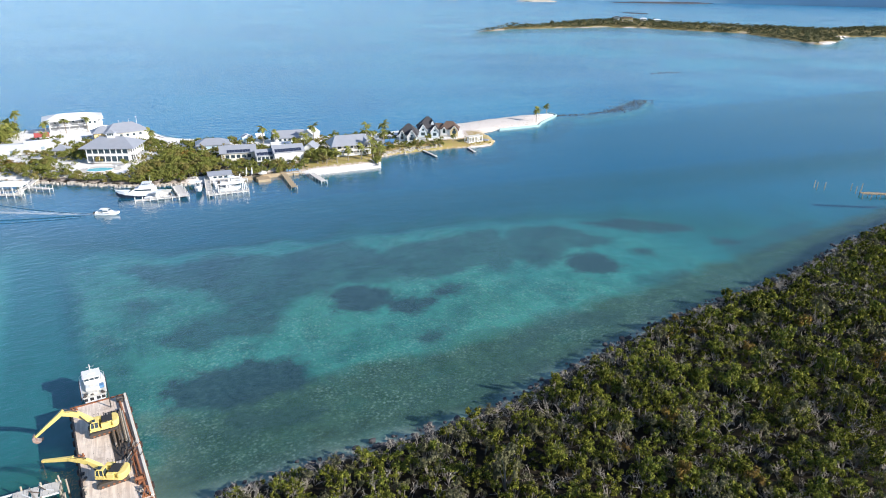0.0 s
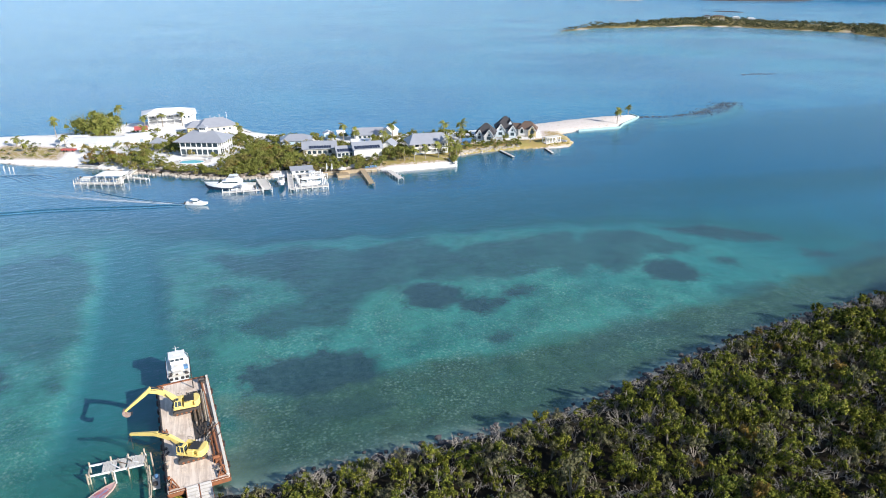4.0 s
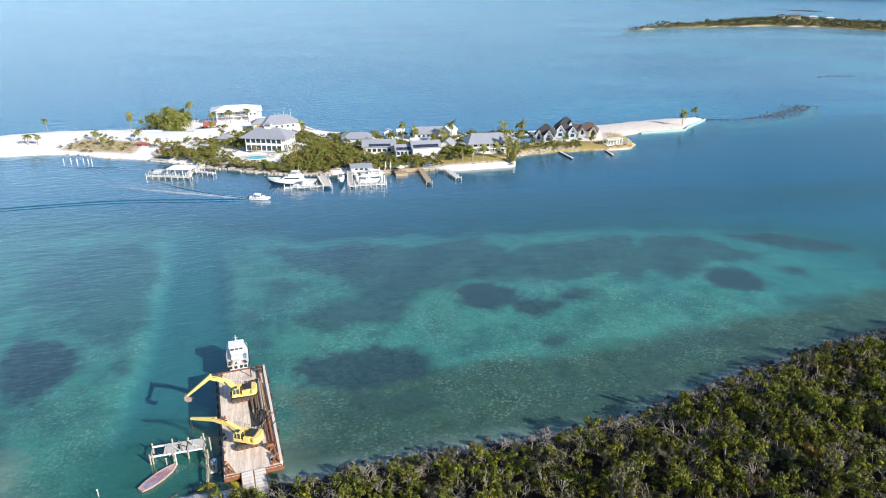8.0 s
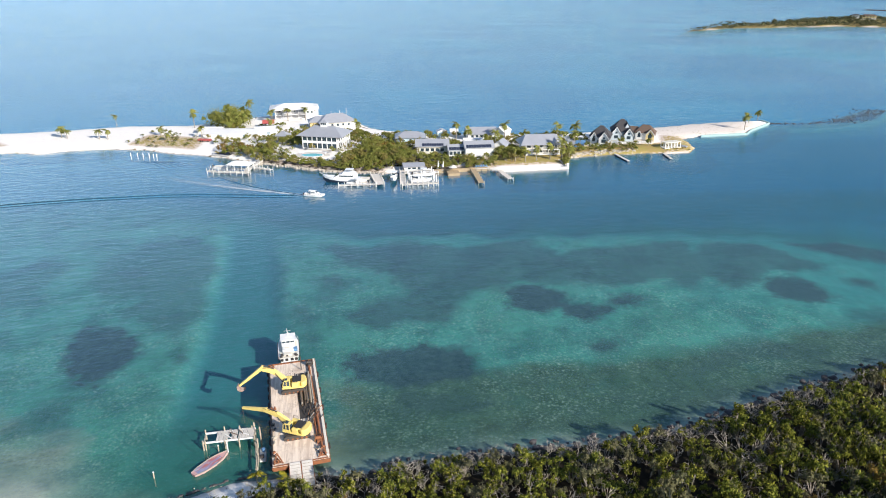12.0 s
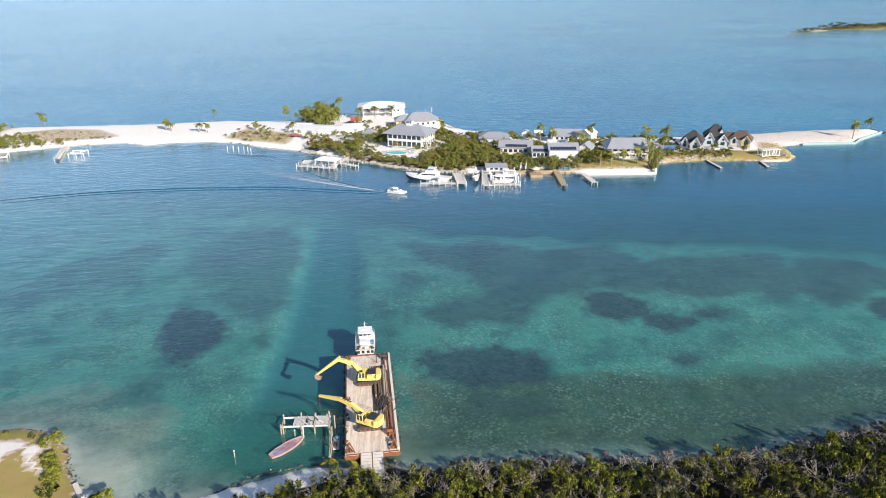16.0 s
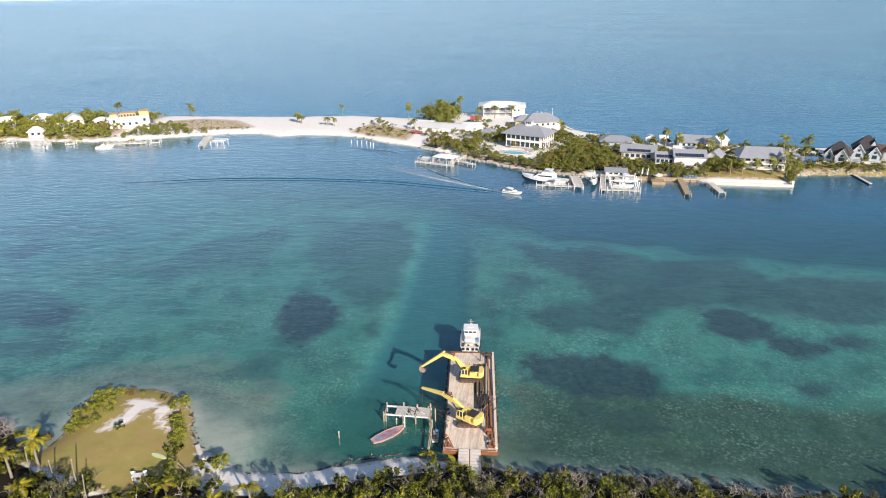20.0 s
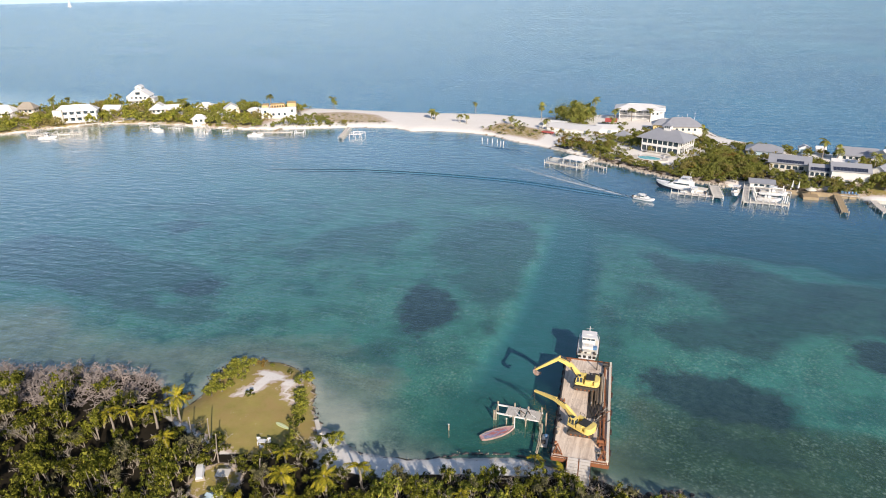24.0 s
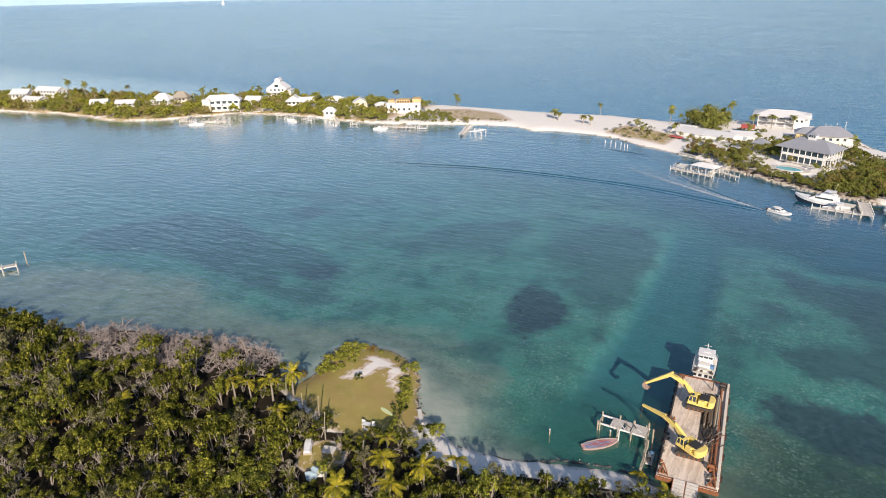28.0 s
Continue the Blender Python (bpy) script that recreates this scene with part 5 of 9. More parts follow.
class House:
    """A house with its front towards local -y; w along x, d along y."""

    def __init__(self, name, label, x, y, w, d, turn, h, wall=None, base=0.4, base_mat=None, category="house", group="", z=None):
        self.w, self.d, self.h, self.base, self.wall_mat = w, d, h, base, wall or WHITE
        z = ground_z(x, y) if z is None else z
        FOOT.append((x, y, 0.5 * min(w, d) + 0.22 * abs(w - d) + 1.0))
        self.ob = thing(name, label, category, x, y, z, turn, group)
        part("foundation", Shape().box(0, 0, -0.6, w + 0.3, d + 0.3, base + 0.6), base_mat or CONCRETE, self.ob, "", 0.03)
        self.walls = part("wall", Shape().box(0, 0, base, w, d, h), self.wall_mat, self.ob, "", 0.02)

    def gable(self, rise, mat, over=0.5, along="x", gable_mat=None):
        w, d, z = self.w, self.d, self.base + self.h
        a, b = (w, d) if along == "x" else (d, w)
        hw, hd, t = a / 2 + over, b / 2 + over, 0.14
        drop = rise * over / (b / 2)
        s = Shape().side([(-hd, z - drop), (-hd, z - drop + t), (0, z + rise + t), (hd, z - drop + t), (hd, z - drop), (0, z + rise)], -hw, hw)
        g = Shape().side([(-b / 2, z), (b / 2, z), (0, z + rise)], -a / 2 + 0.01, a / 2 - 0.01)
        if along == "y":
            s.v = [(y, x, zz) for x, y, zz in s.v]
            g.v = [(y, x, zz) for x, y, zz in g.v]
        part("gable_wall", g, gable_mat or self.wall_mat, self.ob)
        return part("roof", s, mat, self.ob)

    def hip(self, rise, mat, over=0.7, ridge=0.35):
        w, d, z = self.w / 2 + over, self.d / 2 + over, self.base + self.h
        r = max(w - d, 0) + ridge if w >= d else ridge
        q = max(d - w, 0) if d > w else 0.0
        low = [(-w, -d, z), (w, -d, z), (w, d, z), (-w, d, z)]
        eave = [(x, y, z + 0.16) for x, y, _ in low]
        top = [(-r, -q, z + rise), (r, -q, z + rise), (r, q, z + rise), (-r, q, z + rise)]
        s = Shape().add(low + eave + top, [(3, 2, 1, 0), (0, 1, 5, 4), (1, 2, 6, 5), (2, 3, 7, 6), (3, 0, 4, 7), (4, 5, 9, 8), (5, 6, 10, 9), (6, 7, 11, 10), (7, 4, 8, 11), (8, 9, 10, 11)])
        roof = part("roof", s, mat, self.ob)
        part("ridge_cap", Shape().beam((-r, 0, z + rise + 0.03), (r, 0, z + rise + 0.03), 0.3, 0.1), mat, roof)
        return roof

    def flat(self, mat, over=0.3, t=0.25, fall=0.0):
        z = self.base + self.h
        w, d = self.w / 2 + over, self.d / 2 + over
        s = Shape().side([(-d, z), (-d, z + t), (d, z + t + fall), (d, z + fall)], -w, w)
        return part("roof", s, mat, self.ob, "", 0.02)

    def windows(self, side, n, zc, w, h, span=0.8, mat=None):
        fr, pa = window_meshes(w, h, mat or WHITE)
        length = self.w if side in "fb" else self.d
        for i in range(n):
            u = (-0.5 + (i + 0.5) / n) * length * span
            x, y, r = {"f": (u, -self.d / 2 - 0.05, 0), "b": (-u, self.d / 2 + 0.05, 180), "r": (self.w / 2 + 0.05, u, 90), "l": (-self.w / 2 - 0.05, -u, 270)}[side]
            o = piece("window", fr, self.ob, x, y, zc, r)
            piece("pane", pa, o, 0, 0, 0)

    def porch(self, side, bays, deep, floors, col=0.28, mat=None, rail=True, roofed=None):
        """Columns, floors and rails of a veranda in front of one side."""
        length = self.w if side in "fb" else self.d
        turn = {"f": 0, "r": 90, "b": 180, "l": 270}[side]
        off = (self.d if side in "fb" else self.w) / 2
        m = pose(0, 0, 0, 0, 0, turn)
        step = self.h / floors
        post = shared(Shape().box(0, 0, 0, col, col, step - 0.25), mat or WHITE, "column", 0.02)
        bar = Shape().box(0, 0, 0.85, length / bays - col, 0.07, 0.08).box(0, 0, 0.12, length / bays - col, 0.06, 0.06)
        for k in range(6):
            bar.box((-0.5 + (k + 0.5) / 6) * (length / bays - col), 0, 0.15, 0.05, 0.04, 0.72)
        bar = shared(bar, mat or WHITE, "railing")
        for f in range(floors):
            z = self.base + f * step
            s = Shape().box(0, -off - deep / 2, z - 0.2, length + 0.1, deep, 0.25)
            s.v = [tuple(m @ Vector(v)) for v in s.v]
            part("veranda_floor", s, mat or WHITE, self.ob, "", 0.02)
            for i in range(bays + 1):
                p = m @ Vector(((-0.5 + i / bays) * (length - col), -off - deep + col / 2 + 0.02, z + 0.05))
                piece("column", post, self.ob, p.x, p.y, p.z, turn)
                if rail and i < bays:
                    p = m @ Vector(((-0.5 + (i + 0.5) / bays) * length, -off - deep + col / 2 + 0.02, z + 0.05))
                    piece("railing", bar, self.ob, p.x, p.y, p.z, turn)

    def solar(self, n, x0, y, z, tilt, pw=1.0, ph=1.7, rows=1):
        cell = shared(Shape().box(0, 0, 0, pw - 0.06, ph - 0.06, 0.05), SOLAR, "solar_panel", 0.01)
        for j in range(rows):
            for i in range(n):
                o = new("solar_panel", cell)
                o.parent = self.ob
                o.matrix_local = pose(x0 + i * pw, y, z, tilt, 0, 0) @ pose(0, j * ph, 0)


def around(x, y, turn, dx, dy):
    """The place dx, dy from x, y in a frame turned by turn degrees."""
    a = radians(turn)
    return x + dx * math.cos(a) - dy * math.sin(a), y + dx * math.sin(a) + dy * math.cos(a)


def build_pool_house():
    x, y = around(-6.5, 273.1, -21, 0, 7.3)
    hs = House("villa", "two-storey white villa with verandas and grey hipped roof", x, y, 15.6, 9.6, -21, 5.3, base=0.5)
    hs.porch("f", 7, 2.0, 2, rail=False)
    hs.porch("r", 4, 2.0, 2)
    # the front veranda is glazed
    fr, pa = window_meshes(1.96, 1.85, WHITE)
    low_fr, low_pa = window_meshes(1.90, 2.3, WHITE)
    rail = shared(Shape().box(0, 0, 0, 1.95, 0.12, 0.62), WHITE, "parapet")
    for i in range(7):
        u = (-0.5 + (i + 0.5) / 7) * 15.4
        piece("pane", pa, piece("window", fr, hs.ob, u, -6.62, 4.75), 0, 0, 0)
        piece("pane", low_pa, piece("window", low_fr, hs.ob, u, -6.62, 1.85), 0, 0, 0)
        piece("parapet", rail, hs.ob, u, -6.66, 3.2)
    hs.windows("r", 4, 1.75, 1.4, 2.0, 1.0)
    hs.windows("r", 4, 4.45, 1.4, 1.7, 1.0)
    hs.windows("l", 3, 4.4, 1.2, 1.4)
    hs.hip(3.4, ROOF_GREY, 2.5, 1.6)
    c = part("cupola", Shape().box(0, 0.2, 8.6, 2.8, 2.4, 2.1), WHITE, hs.ob, "small white roof lantern", 0.03)
    top = Shape().add([(-1.9, -1.5, 10.7), (1.9, -1.5, 10.7), (1.9, 1.9, 10.7), (-1.9, 1.9, 10.7), (-0.3, 0.2, 11.7), (0.3, 0.2, 11.7)], [(3, 2, 1, 0), (0, 1, 5, 4), (1, 2, 5), (2, 3, 4, 5), (3, 0, 4)])
    part("cupola_roof", top, ROOF_GREY, c)
    for k in range(3):
        part("pane", Shape().box(-0.85 + k * 0.85, -1.02, 9.7, 0.6, 0.04, 0.75), GLASS, c)
    s = Shape()
    for k in range(14):
        s.box(8.9 + 0.0, 3.6 - k * 0.28, 0.4 + k * 0.19, 1.1, 0.3, 0.06)
    part("outside_stair", s, CREAM, hs.ob)
    # the terrace and the pool
    tz = ground_z(-9.5, 264.5)
    t = thing("pool_terrace", "white paved terrace with a curved turquoise pool", "pool", -9.5, 264.2, tz, -12)
    oval = lambda rx, ry, n=28, k=0.0: [(rx * math.cos(a) * (1 + k * math.cos(a * 2)), ry * math.sin(a)) for a in np.linspace(0, 2 * math.pi, n + 1)[:-1]]
    part("paving", Shape().slab(oval(7.5, 5.6), -1.0, 0.25), CONCRETE, t, "pale stone paving", 0.03)
    part("coping", Shape().slab(oval(4.5, 3.0, 28, 0.1), 0.25, 0.36), WHITE, t, "white pool coping", 0.02)
    part("pool_water", Shape().slab(oval(4.1, 2.6, 28, 0.1), 0.30, 0.375), POOL, t, "turquoise pool water")
    part("low_wall", Shape().tube([(-6.6, -3.0, 0.4), (-3.5, -4.9, 0.4), (0, -5.5, 0.4), (3.5, -4.9, 0.4), (6.6, -3.0, 0.4)], (0.25,) * 5, 6), CONCRETE, t)
    for k, x in enumerate((-5.4, -4.2, 5.2)):
        l = thing("sun_lounger", "white sun lounger on the pool terrace", "lounger", *around(-9.5, 264.2, -12, x, 1.8), tz + 0.25, -12, "loungers at the pool")
        part("bed", Shape().box(0, 0, 0.28, 0.65, 1.3, 0.08), WHITE, l)
        part("backrest", Shape().box(0, 0.9, 0.42, 0.65, 0.7, 0.08, 0, 38), WHITE, l)
        for sx in (-0.28, 0.28):
            for sy in (-0.55, 0.5):
                part("leg", Shape().box(sx, sy, 0, 0.05, 0.05, 0.3), DARK_STEEL, l)


def build_white_block():
    x, y = around(-19.6, 345.0, 3, 0, 6)
    hs = House("apartment_house", "large pale grey two-storey house with a low white hipped roof", x, y, 20.0, 10.5, 3, 4.6, GREY_SIDING, 0.4)
    hs.porch("f", 5, 2.6, 2, 0.35)
    part("east_block", Shape().box(7.8, -6.6, 0.4, 4.4, 2.7, 4.6), WHITE, hs.ob, "plain white front block", 0.03)
    hs.windows("f", 5, 4.1, 1.0, 1.1, 0.95)
    for x in (6.8, 8.8):
        part("window", Shape().box(x, -7.98, 3.3, 0.9, 0.06, 1.0), GLASS, hs.ob, "dark window")
    hs.windows("r", 3, 4.1, 1.1, 1.3)
    hs.windows("r", 3, 1.7, 1.1, 1.3)
    hs.hip(2.3, ROOF_WHITE, 2.8, 1.0)
    part("end_block", Shape().box(11.0, -1.0, 0.4, 2.4, 7.0, 5.7), WHITE, hs.ob, "white stair tower", 0.03)
    x, y = around(2.2, 317.5, 14, 0, 5)
    hs = House("bungalow", "low house with a wide grey hipped roof", x, y, 17, 10, 14, 2.6, CREAM)
    hs.windows("f", 5, 1.7, 1.2, 1.3)
    hs.windows("r", 3, 1.7, 1.2, 1.3)
    hs.hip(3.4, ROOF_GREY, 1.0, 0.6)
    for k, (dx, dy) in enumerate(((2, 7), (4, 5.5), (7, 4), (0.5, 9))):
        p = thing("vent_pole", "thin white pole behind the grey roof", "pole", *around(x, y, 14, dx, dy), ground_z(x, y), 0, "white poles")
        part("pole", Shape().rod((0, 0, -0.3), (0, 0, 5.6 + (k % 3)), 0.09, n=6), WHITE, p)
        part("cap", Shape().box(0, 0, 5.5 + (k % 3), 0.4, 0.4, 0.35), WHITE, p, "", 0.05)
    x, y = around(-7.5, 322, 5, 0, 0)
    hs = House("cottage", "orange-walled cottage under a grey hipped roof", x, y, 8, 7, 5, 2.8, YELLOW_WALL)
    hs.windows("f", 2, 1.7, 1.2, 1.2)
    hs.hip(2.4, ROOF_GREY, 0.8, 0.4)
    x, y = around(-23.4, 292.8, -20, 0, 2.2)
    hs = House("hut", "small hut with a pale grey pyramid roof", x, y, 5.2, 4.6, -20, 2.3, CREAM, 0.2)
    hs.windows("f", 2, 1.5, 0.9, 1.0)
    hs.hip(1.9, ROOF_GREY, 0.6, 0.2)


def build_long_roofs():
    """Low white-roofed sheds on the sand."""
    for x, y, w, d, turn, h, rise in ((-51, 312, 15, 13, -14, 1.5, 0.8), (-40.5, 309.5, 13, 13, -8, 1.6, 0.9), (-32.0, 313.5, 10, 11, 8, 1.8, 1.0), (-58, 319, 10, 7.5, -10, 1.5, 0.8)):
        hs = House("shed", "low white shed with a broad white roof", x, y, w, d, turn, h, base=0.15, group="white sheds on the sand")
        hs.gable(rise, ROOF_WHITE, 0.5)
        part("door", Shape().box(0.8, -d / 2 - 0.04, 0.15, 1.6, 0.08, 1.3), GREY_BLUE, hs.ob, "grey roller door")
    r = thing("red_awning", "red canvas awning over a stall", "awning", -31.5, 325.2, ground_z(-31.5, 325.2), 6)
    part("canopy", Shape().side([(-1.8, 2.2), (-1.8, 2.35), (1.8, 3.6), (1.8, 3.45)], -2.9, 2.9), RED, r, "red canvas", 0.02)
    for x in (-2.6, 2.6):
        for y, h in ((-1.6, 2.2), (1.6, 3.4)):
            part("post", Shape().rod((x, y, -0.4), (x, y, h), 0.06, n=6), WHITE, r)
    t = thing("red_trailer", "low red flat trailer parked on the sand", "trailer", -57.6, 298.9, ground_z(-57.6, 298.9), -18)
    part("bed", Shape().box(0, 0, 0.55, 5.8, 2.0, 0.5), RED, t, "", 0.04)
    for x in (-1.6, -0.6, 1.9):
        for y in (-0.95, 0.95):
            w = part("wheel", Shape().rod((x, y - 0.12, 0.36), (x, y + 0.12, 0.36), 0.36, n=12), RUBBER, t)
    part("drawbar", Shape().beam((2.8, 0, 0.6), (4.0, 0, 0.5), 0.12, 0.12), RUST, t)
    p = thing("dark_tarpaulin", "dark blue tarpaulin spread over a slipway", "tarpaulin", -46.5, 275.2, ground_z(-46.5, 275.2) + 0.05, -30)
    part("cloth", Shape().add([(-4, -1.6, 0.1), (4, -1.6, 0.15), (4, 1.6, 0.35), (-4, 1.6, 0.4), (-1.3, -1.5, 0.45), (1.4, -1.5, 0.35), (1.4, 1.6, 0.75), (-1.3, 1.6, 0.8)], [(0, 4, 7, 3), (4, 5, 6, 7), (5, 1, 2, 6)]), NAVY, p)
    part("kerb", Shape().beam((-4.2, -1.8, 0.1), (4.2, -1.8, 0.1), 0.3, 0.4), CONCRETE, p)


def build_middle_houses():
    x, y = around(40.0, 258.7, -8, 0, 4)
    hs = House("bungalow", "long grey-roofed bungalow with solar panels on the roof", x, y, 13.0, 8.0, -8, 3.2, CREAM)
    hs.windows("f", 5, 1.9, 1.5, 1.5)
    hs.gable(1.9, ROOF_GREY, 0.7)
    hs.solar(9, -3.8, -3.6, 3.95, 25)
    x, y = around(49.2, 252.4, -3, 0, 3)
    hs = House("garden_wing", "low glazed wing joining two houses", x, y, 6.6, 6.0, -3, 2.5, WHITE)
    hs.windows("f", 4, 1.6, 1.3, 1.6, 0.95)
    hs.gable(1.7, ROOF_GREY, 0.4)
    hs.solar(6, -2.6, -2.4, 3.4, 29)
    x, y = around(58.3, 250.4, -2, 0, 3.8)
    hs = House("house", "white house with a row of solar panels on its grey roof", x, y, 11.6, 7.6, -2, 3.7, WHITE)
    hs.windows("r", 2, 2.6, 1.0, 1.2)
    hs.gable(2.0, ROOF_GREY, 0.5)
    hs.solar(10, -5.0, -3.2, 4.6, 27, 1.05, 1.9)
    x, y = around(67.6, 255.2, -30, 0, 3.2)
    hs = House("annexe", "small white annexe with a gabled grey roof", x, y, 5.0, 6.4, -30, 3.0, WHITE)
    hs.gable(1.8, ROOF_GREY, 0.4, "y")
    hs.windows("f", 1, 1.8, 1.0, 1.2)
    x, y = around(33.3, 279.0, -6, 0, 4)
    hs = House("cottage", "grey-roofed cottage with pale blue gable among trees", x, y, 12.5, 8, -6, 2.2, BLUE_WALL)
    hs.hip(2.1, ROOF_GREY, 0.7, 0.5)
    hs.windows("f", 3, 1.6, 1.1, 1.2)
    x, y = around(49.4, 289.2, 0, 0, 1.6)
    hs = House("beach_hut", "small blue and white beach hut", x, y, 4.4, 3.2, 0, 2.3, BLUE_WALL, 0.3)
    hs.gable(1.1, ROOF_WHITE, 0.3, "y", WHITE)
    hs.windows("f", 1, 1.5, 0.8, 0.9)
    x, y = around(55.5, 291.5, -4, 0, 1.6)
    hs = House("beach_hut", "small white beach hut near the far shore", x, y, 3.4, 3.0, -4, 2.0, WHITE, 0.3)
    hs.gable(0.9, ROOF_WHITE, 0.3)
    x, y = around(66.0, 280.2, -6, 0, 4.2)
    hs = House("house", "pale house with grey roof and white gable end", x, y, 13.0, 8.0, -6, 2.7, WHITE)
    hs.windows("f", 5, 1.9, 1.2, 1.3)
    hs.gable(2.2, ROOF_GREY, 0.6)
    x, y = around(73.5, 279.0, -40, 0, 3.6)
    hs = House("annexe", "white gabled annexe beside a grey-roofed house", x, y, 5.6, 7.0, -40, 3.6, WHITE)
    hs.gable(2.0, ROOF_WHITE, 0.4, "y")
    x, y = around(60.0, 272.0, -4, 0, 0)
    hs = House("shed", "low shed with a white sheet roof", x, y, 8, 5, -4, 2.2, WHITE, 0.2)
    hs.gable(0.9, ROOF_WHITE, 0.3)
    x, y = around(85.0, 250.2, -3, 0, 4.6)
    hs = House("stilt_house", "house with blue-grey metal roof and open porch", x, y, 14.6, 7.0, -3, 4.0, CREAM, 0.3)
    hs.porch("f", 6, 1.9, 2, 0.22)
    hs.windows("f", 5, 1.4, 1.7, 1.4, 0.95)
    hs.windows("f", 5, 3.4, 1.7, 1.2, 0.95)
    hs.hip(3.4, ROOF_GREY, 2.1, 2.6)
    dormer = part("dormer", Shape().add([(3.6, -5.6, 4.35), (7.4, -5.6, 4.35), (5.5, -5.6, 6.3), (5.5, -1.2, 6.9), (3.6, -2.0, 4.9), (7.4, -2.0, 4.9)], [(0, 1, 2), (0, 2, 3, 4), (1, 5, 3, 2)]), ROOF_GREY, hs.ob, "gabled porch roof")
    for k in range(3):
        p = thing("tilted_panel", "blue solar panel rack leaning on the ground", "solar panel", 102.2 + k * 2.4, 261.6, ground_z(103, 261), -32, "panel racks")
        part("panel", Shape().side([(-2.3, 0.3), (2.0, 2.3), (2.0, 2.4), (-2.3, 0.4)], -1.0, 1.0), BLUE if k else ROOF_GREY, p)
        part("prop", Shape().rod((0, 1.8, -0.2), (0, 1.8, 2.25), 0.06, n=6), DARK_STEEL, p)
        part("prop", Shape().rod((0, -2.0, -0.2), (0, -2.0, 0.45), 0.06, n=6), DARK_STEEL, p)


def gabled_house(label, x, y, w, d, turn, h, rise, wall, bays, base=0.5, tiles=None):
    """A steep-roofed house; bays: (middle, half width, wall height, peak, reach, material) of gables on the front."""
    hs = House("gabled_house", label, x, y, w, d, turn, h, wall, base)
    tiles = tiles or ROOF_DARK
    hs.hip(rise, tiles, 0.45, 0.25)
    for cx, hw, eave, peak, reach, mat in bays:
        f = Shape().side([(-hw, base), (hw, base), (hw, eave), (0, peak), (-hw, eave)], 0, 1)
        f.v = [(py + cx, -d / 2 - reach * px, pz) for px, py, pz in f.v]
        bay = part("front_gable", f, mat, hs.ob, "gabled front bay")
        k = (peak - eave) / hw
        r = Shape().side([(-hw - 0.35, eave - 0.35 * k), (-hw - 0.35, eave - 0.35 * k + 0.18), (0, peak + 0.18), (hw + 0.35, eave - 0.35 * k + 0.18), (hw + 0.35, eave - 0.35 * k), (0, peak)], 0, 1)
        r.v = [(py + cx, 0.3 - (d / 2 + reach + 0.65) * px, pz) for px, py, pz in r.v]
        part("front_roof", r, tiles, hs.ob)
        for s in (-1, 1):
            part("bargeboard", Shape().beam((cx + s * (hw + 0.38), -d / 2 - reach - 0.37, eave - 0.35 * k + 0.05), (cx, -d / 2 - reach - 0.37, peak + 0.07), 0.06, 0.24), WHITE, bay)
        part("window", Shape().box(cx, -d / 2 - reach - 0.03, base + 0.9, hw * 0.9, 0.06, 1.4), GLASS, bay, "dark window")
        part("window", Shape().box(cx, -d / 2 - reach - 0.03, eave - 0.1, hw * 0.5, 0.06, 0.9), GLASS, bay, "dark window")
    for side in "rl":
        hs.windows(side, 2, base + h * 0.55, 1.1, 1.3)
    part("veranda", Shape().box(0, -d / 2 - 2.6, -0.5, w * 0.9, 1.8, 1.0), WHITE, hs.ob, "", 0.03)
    return hs


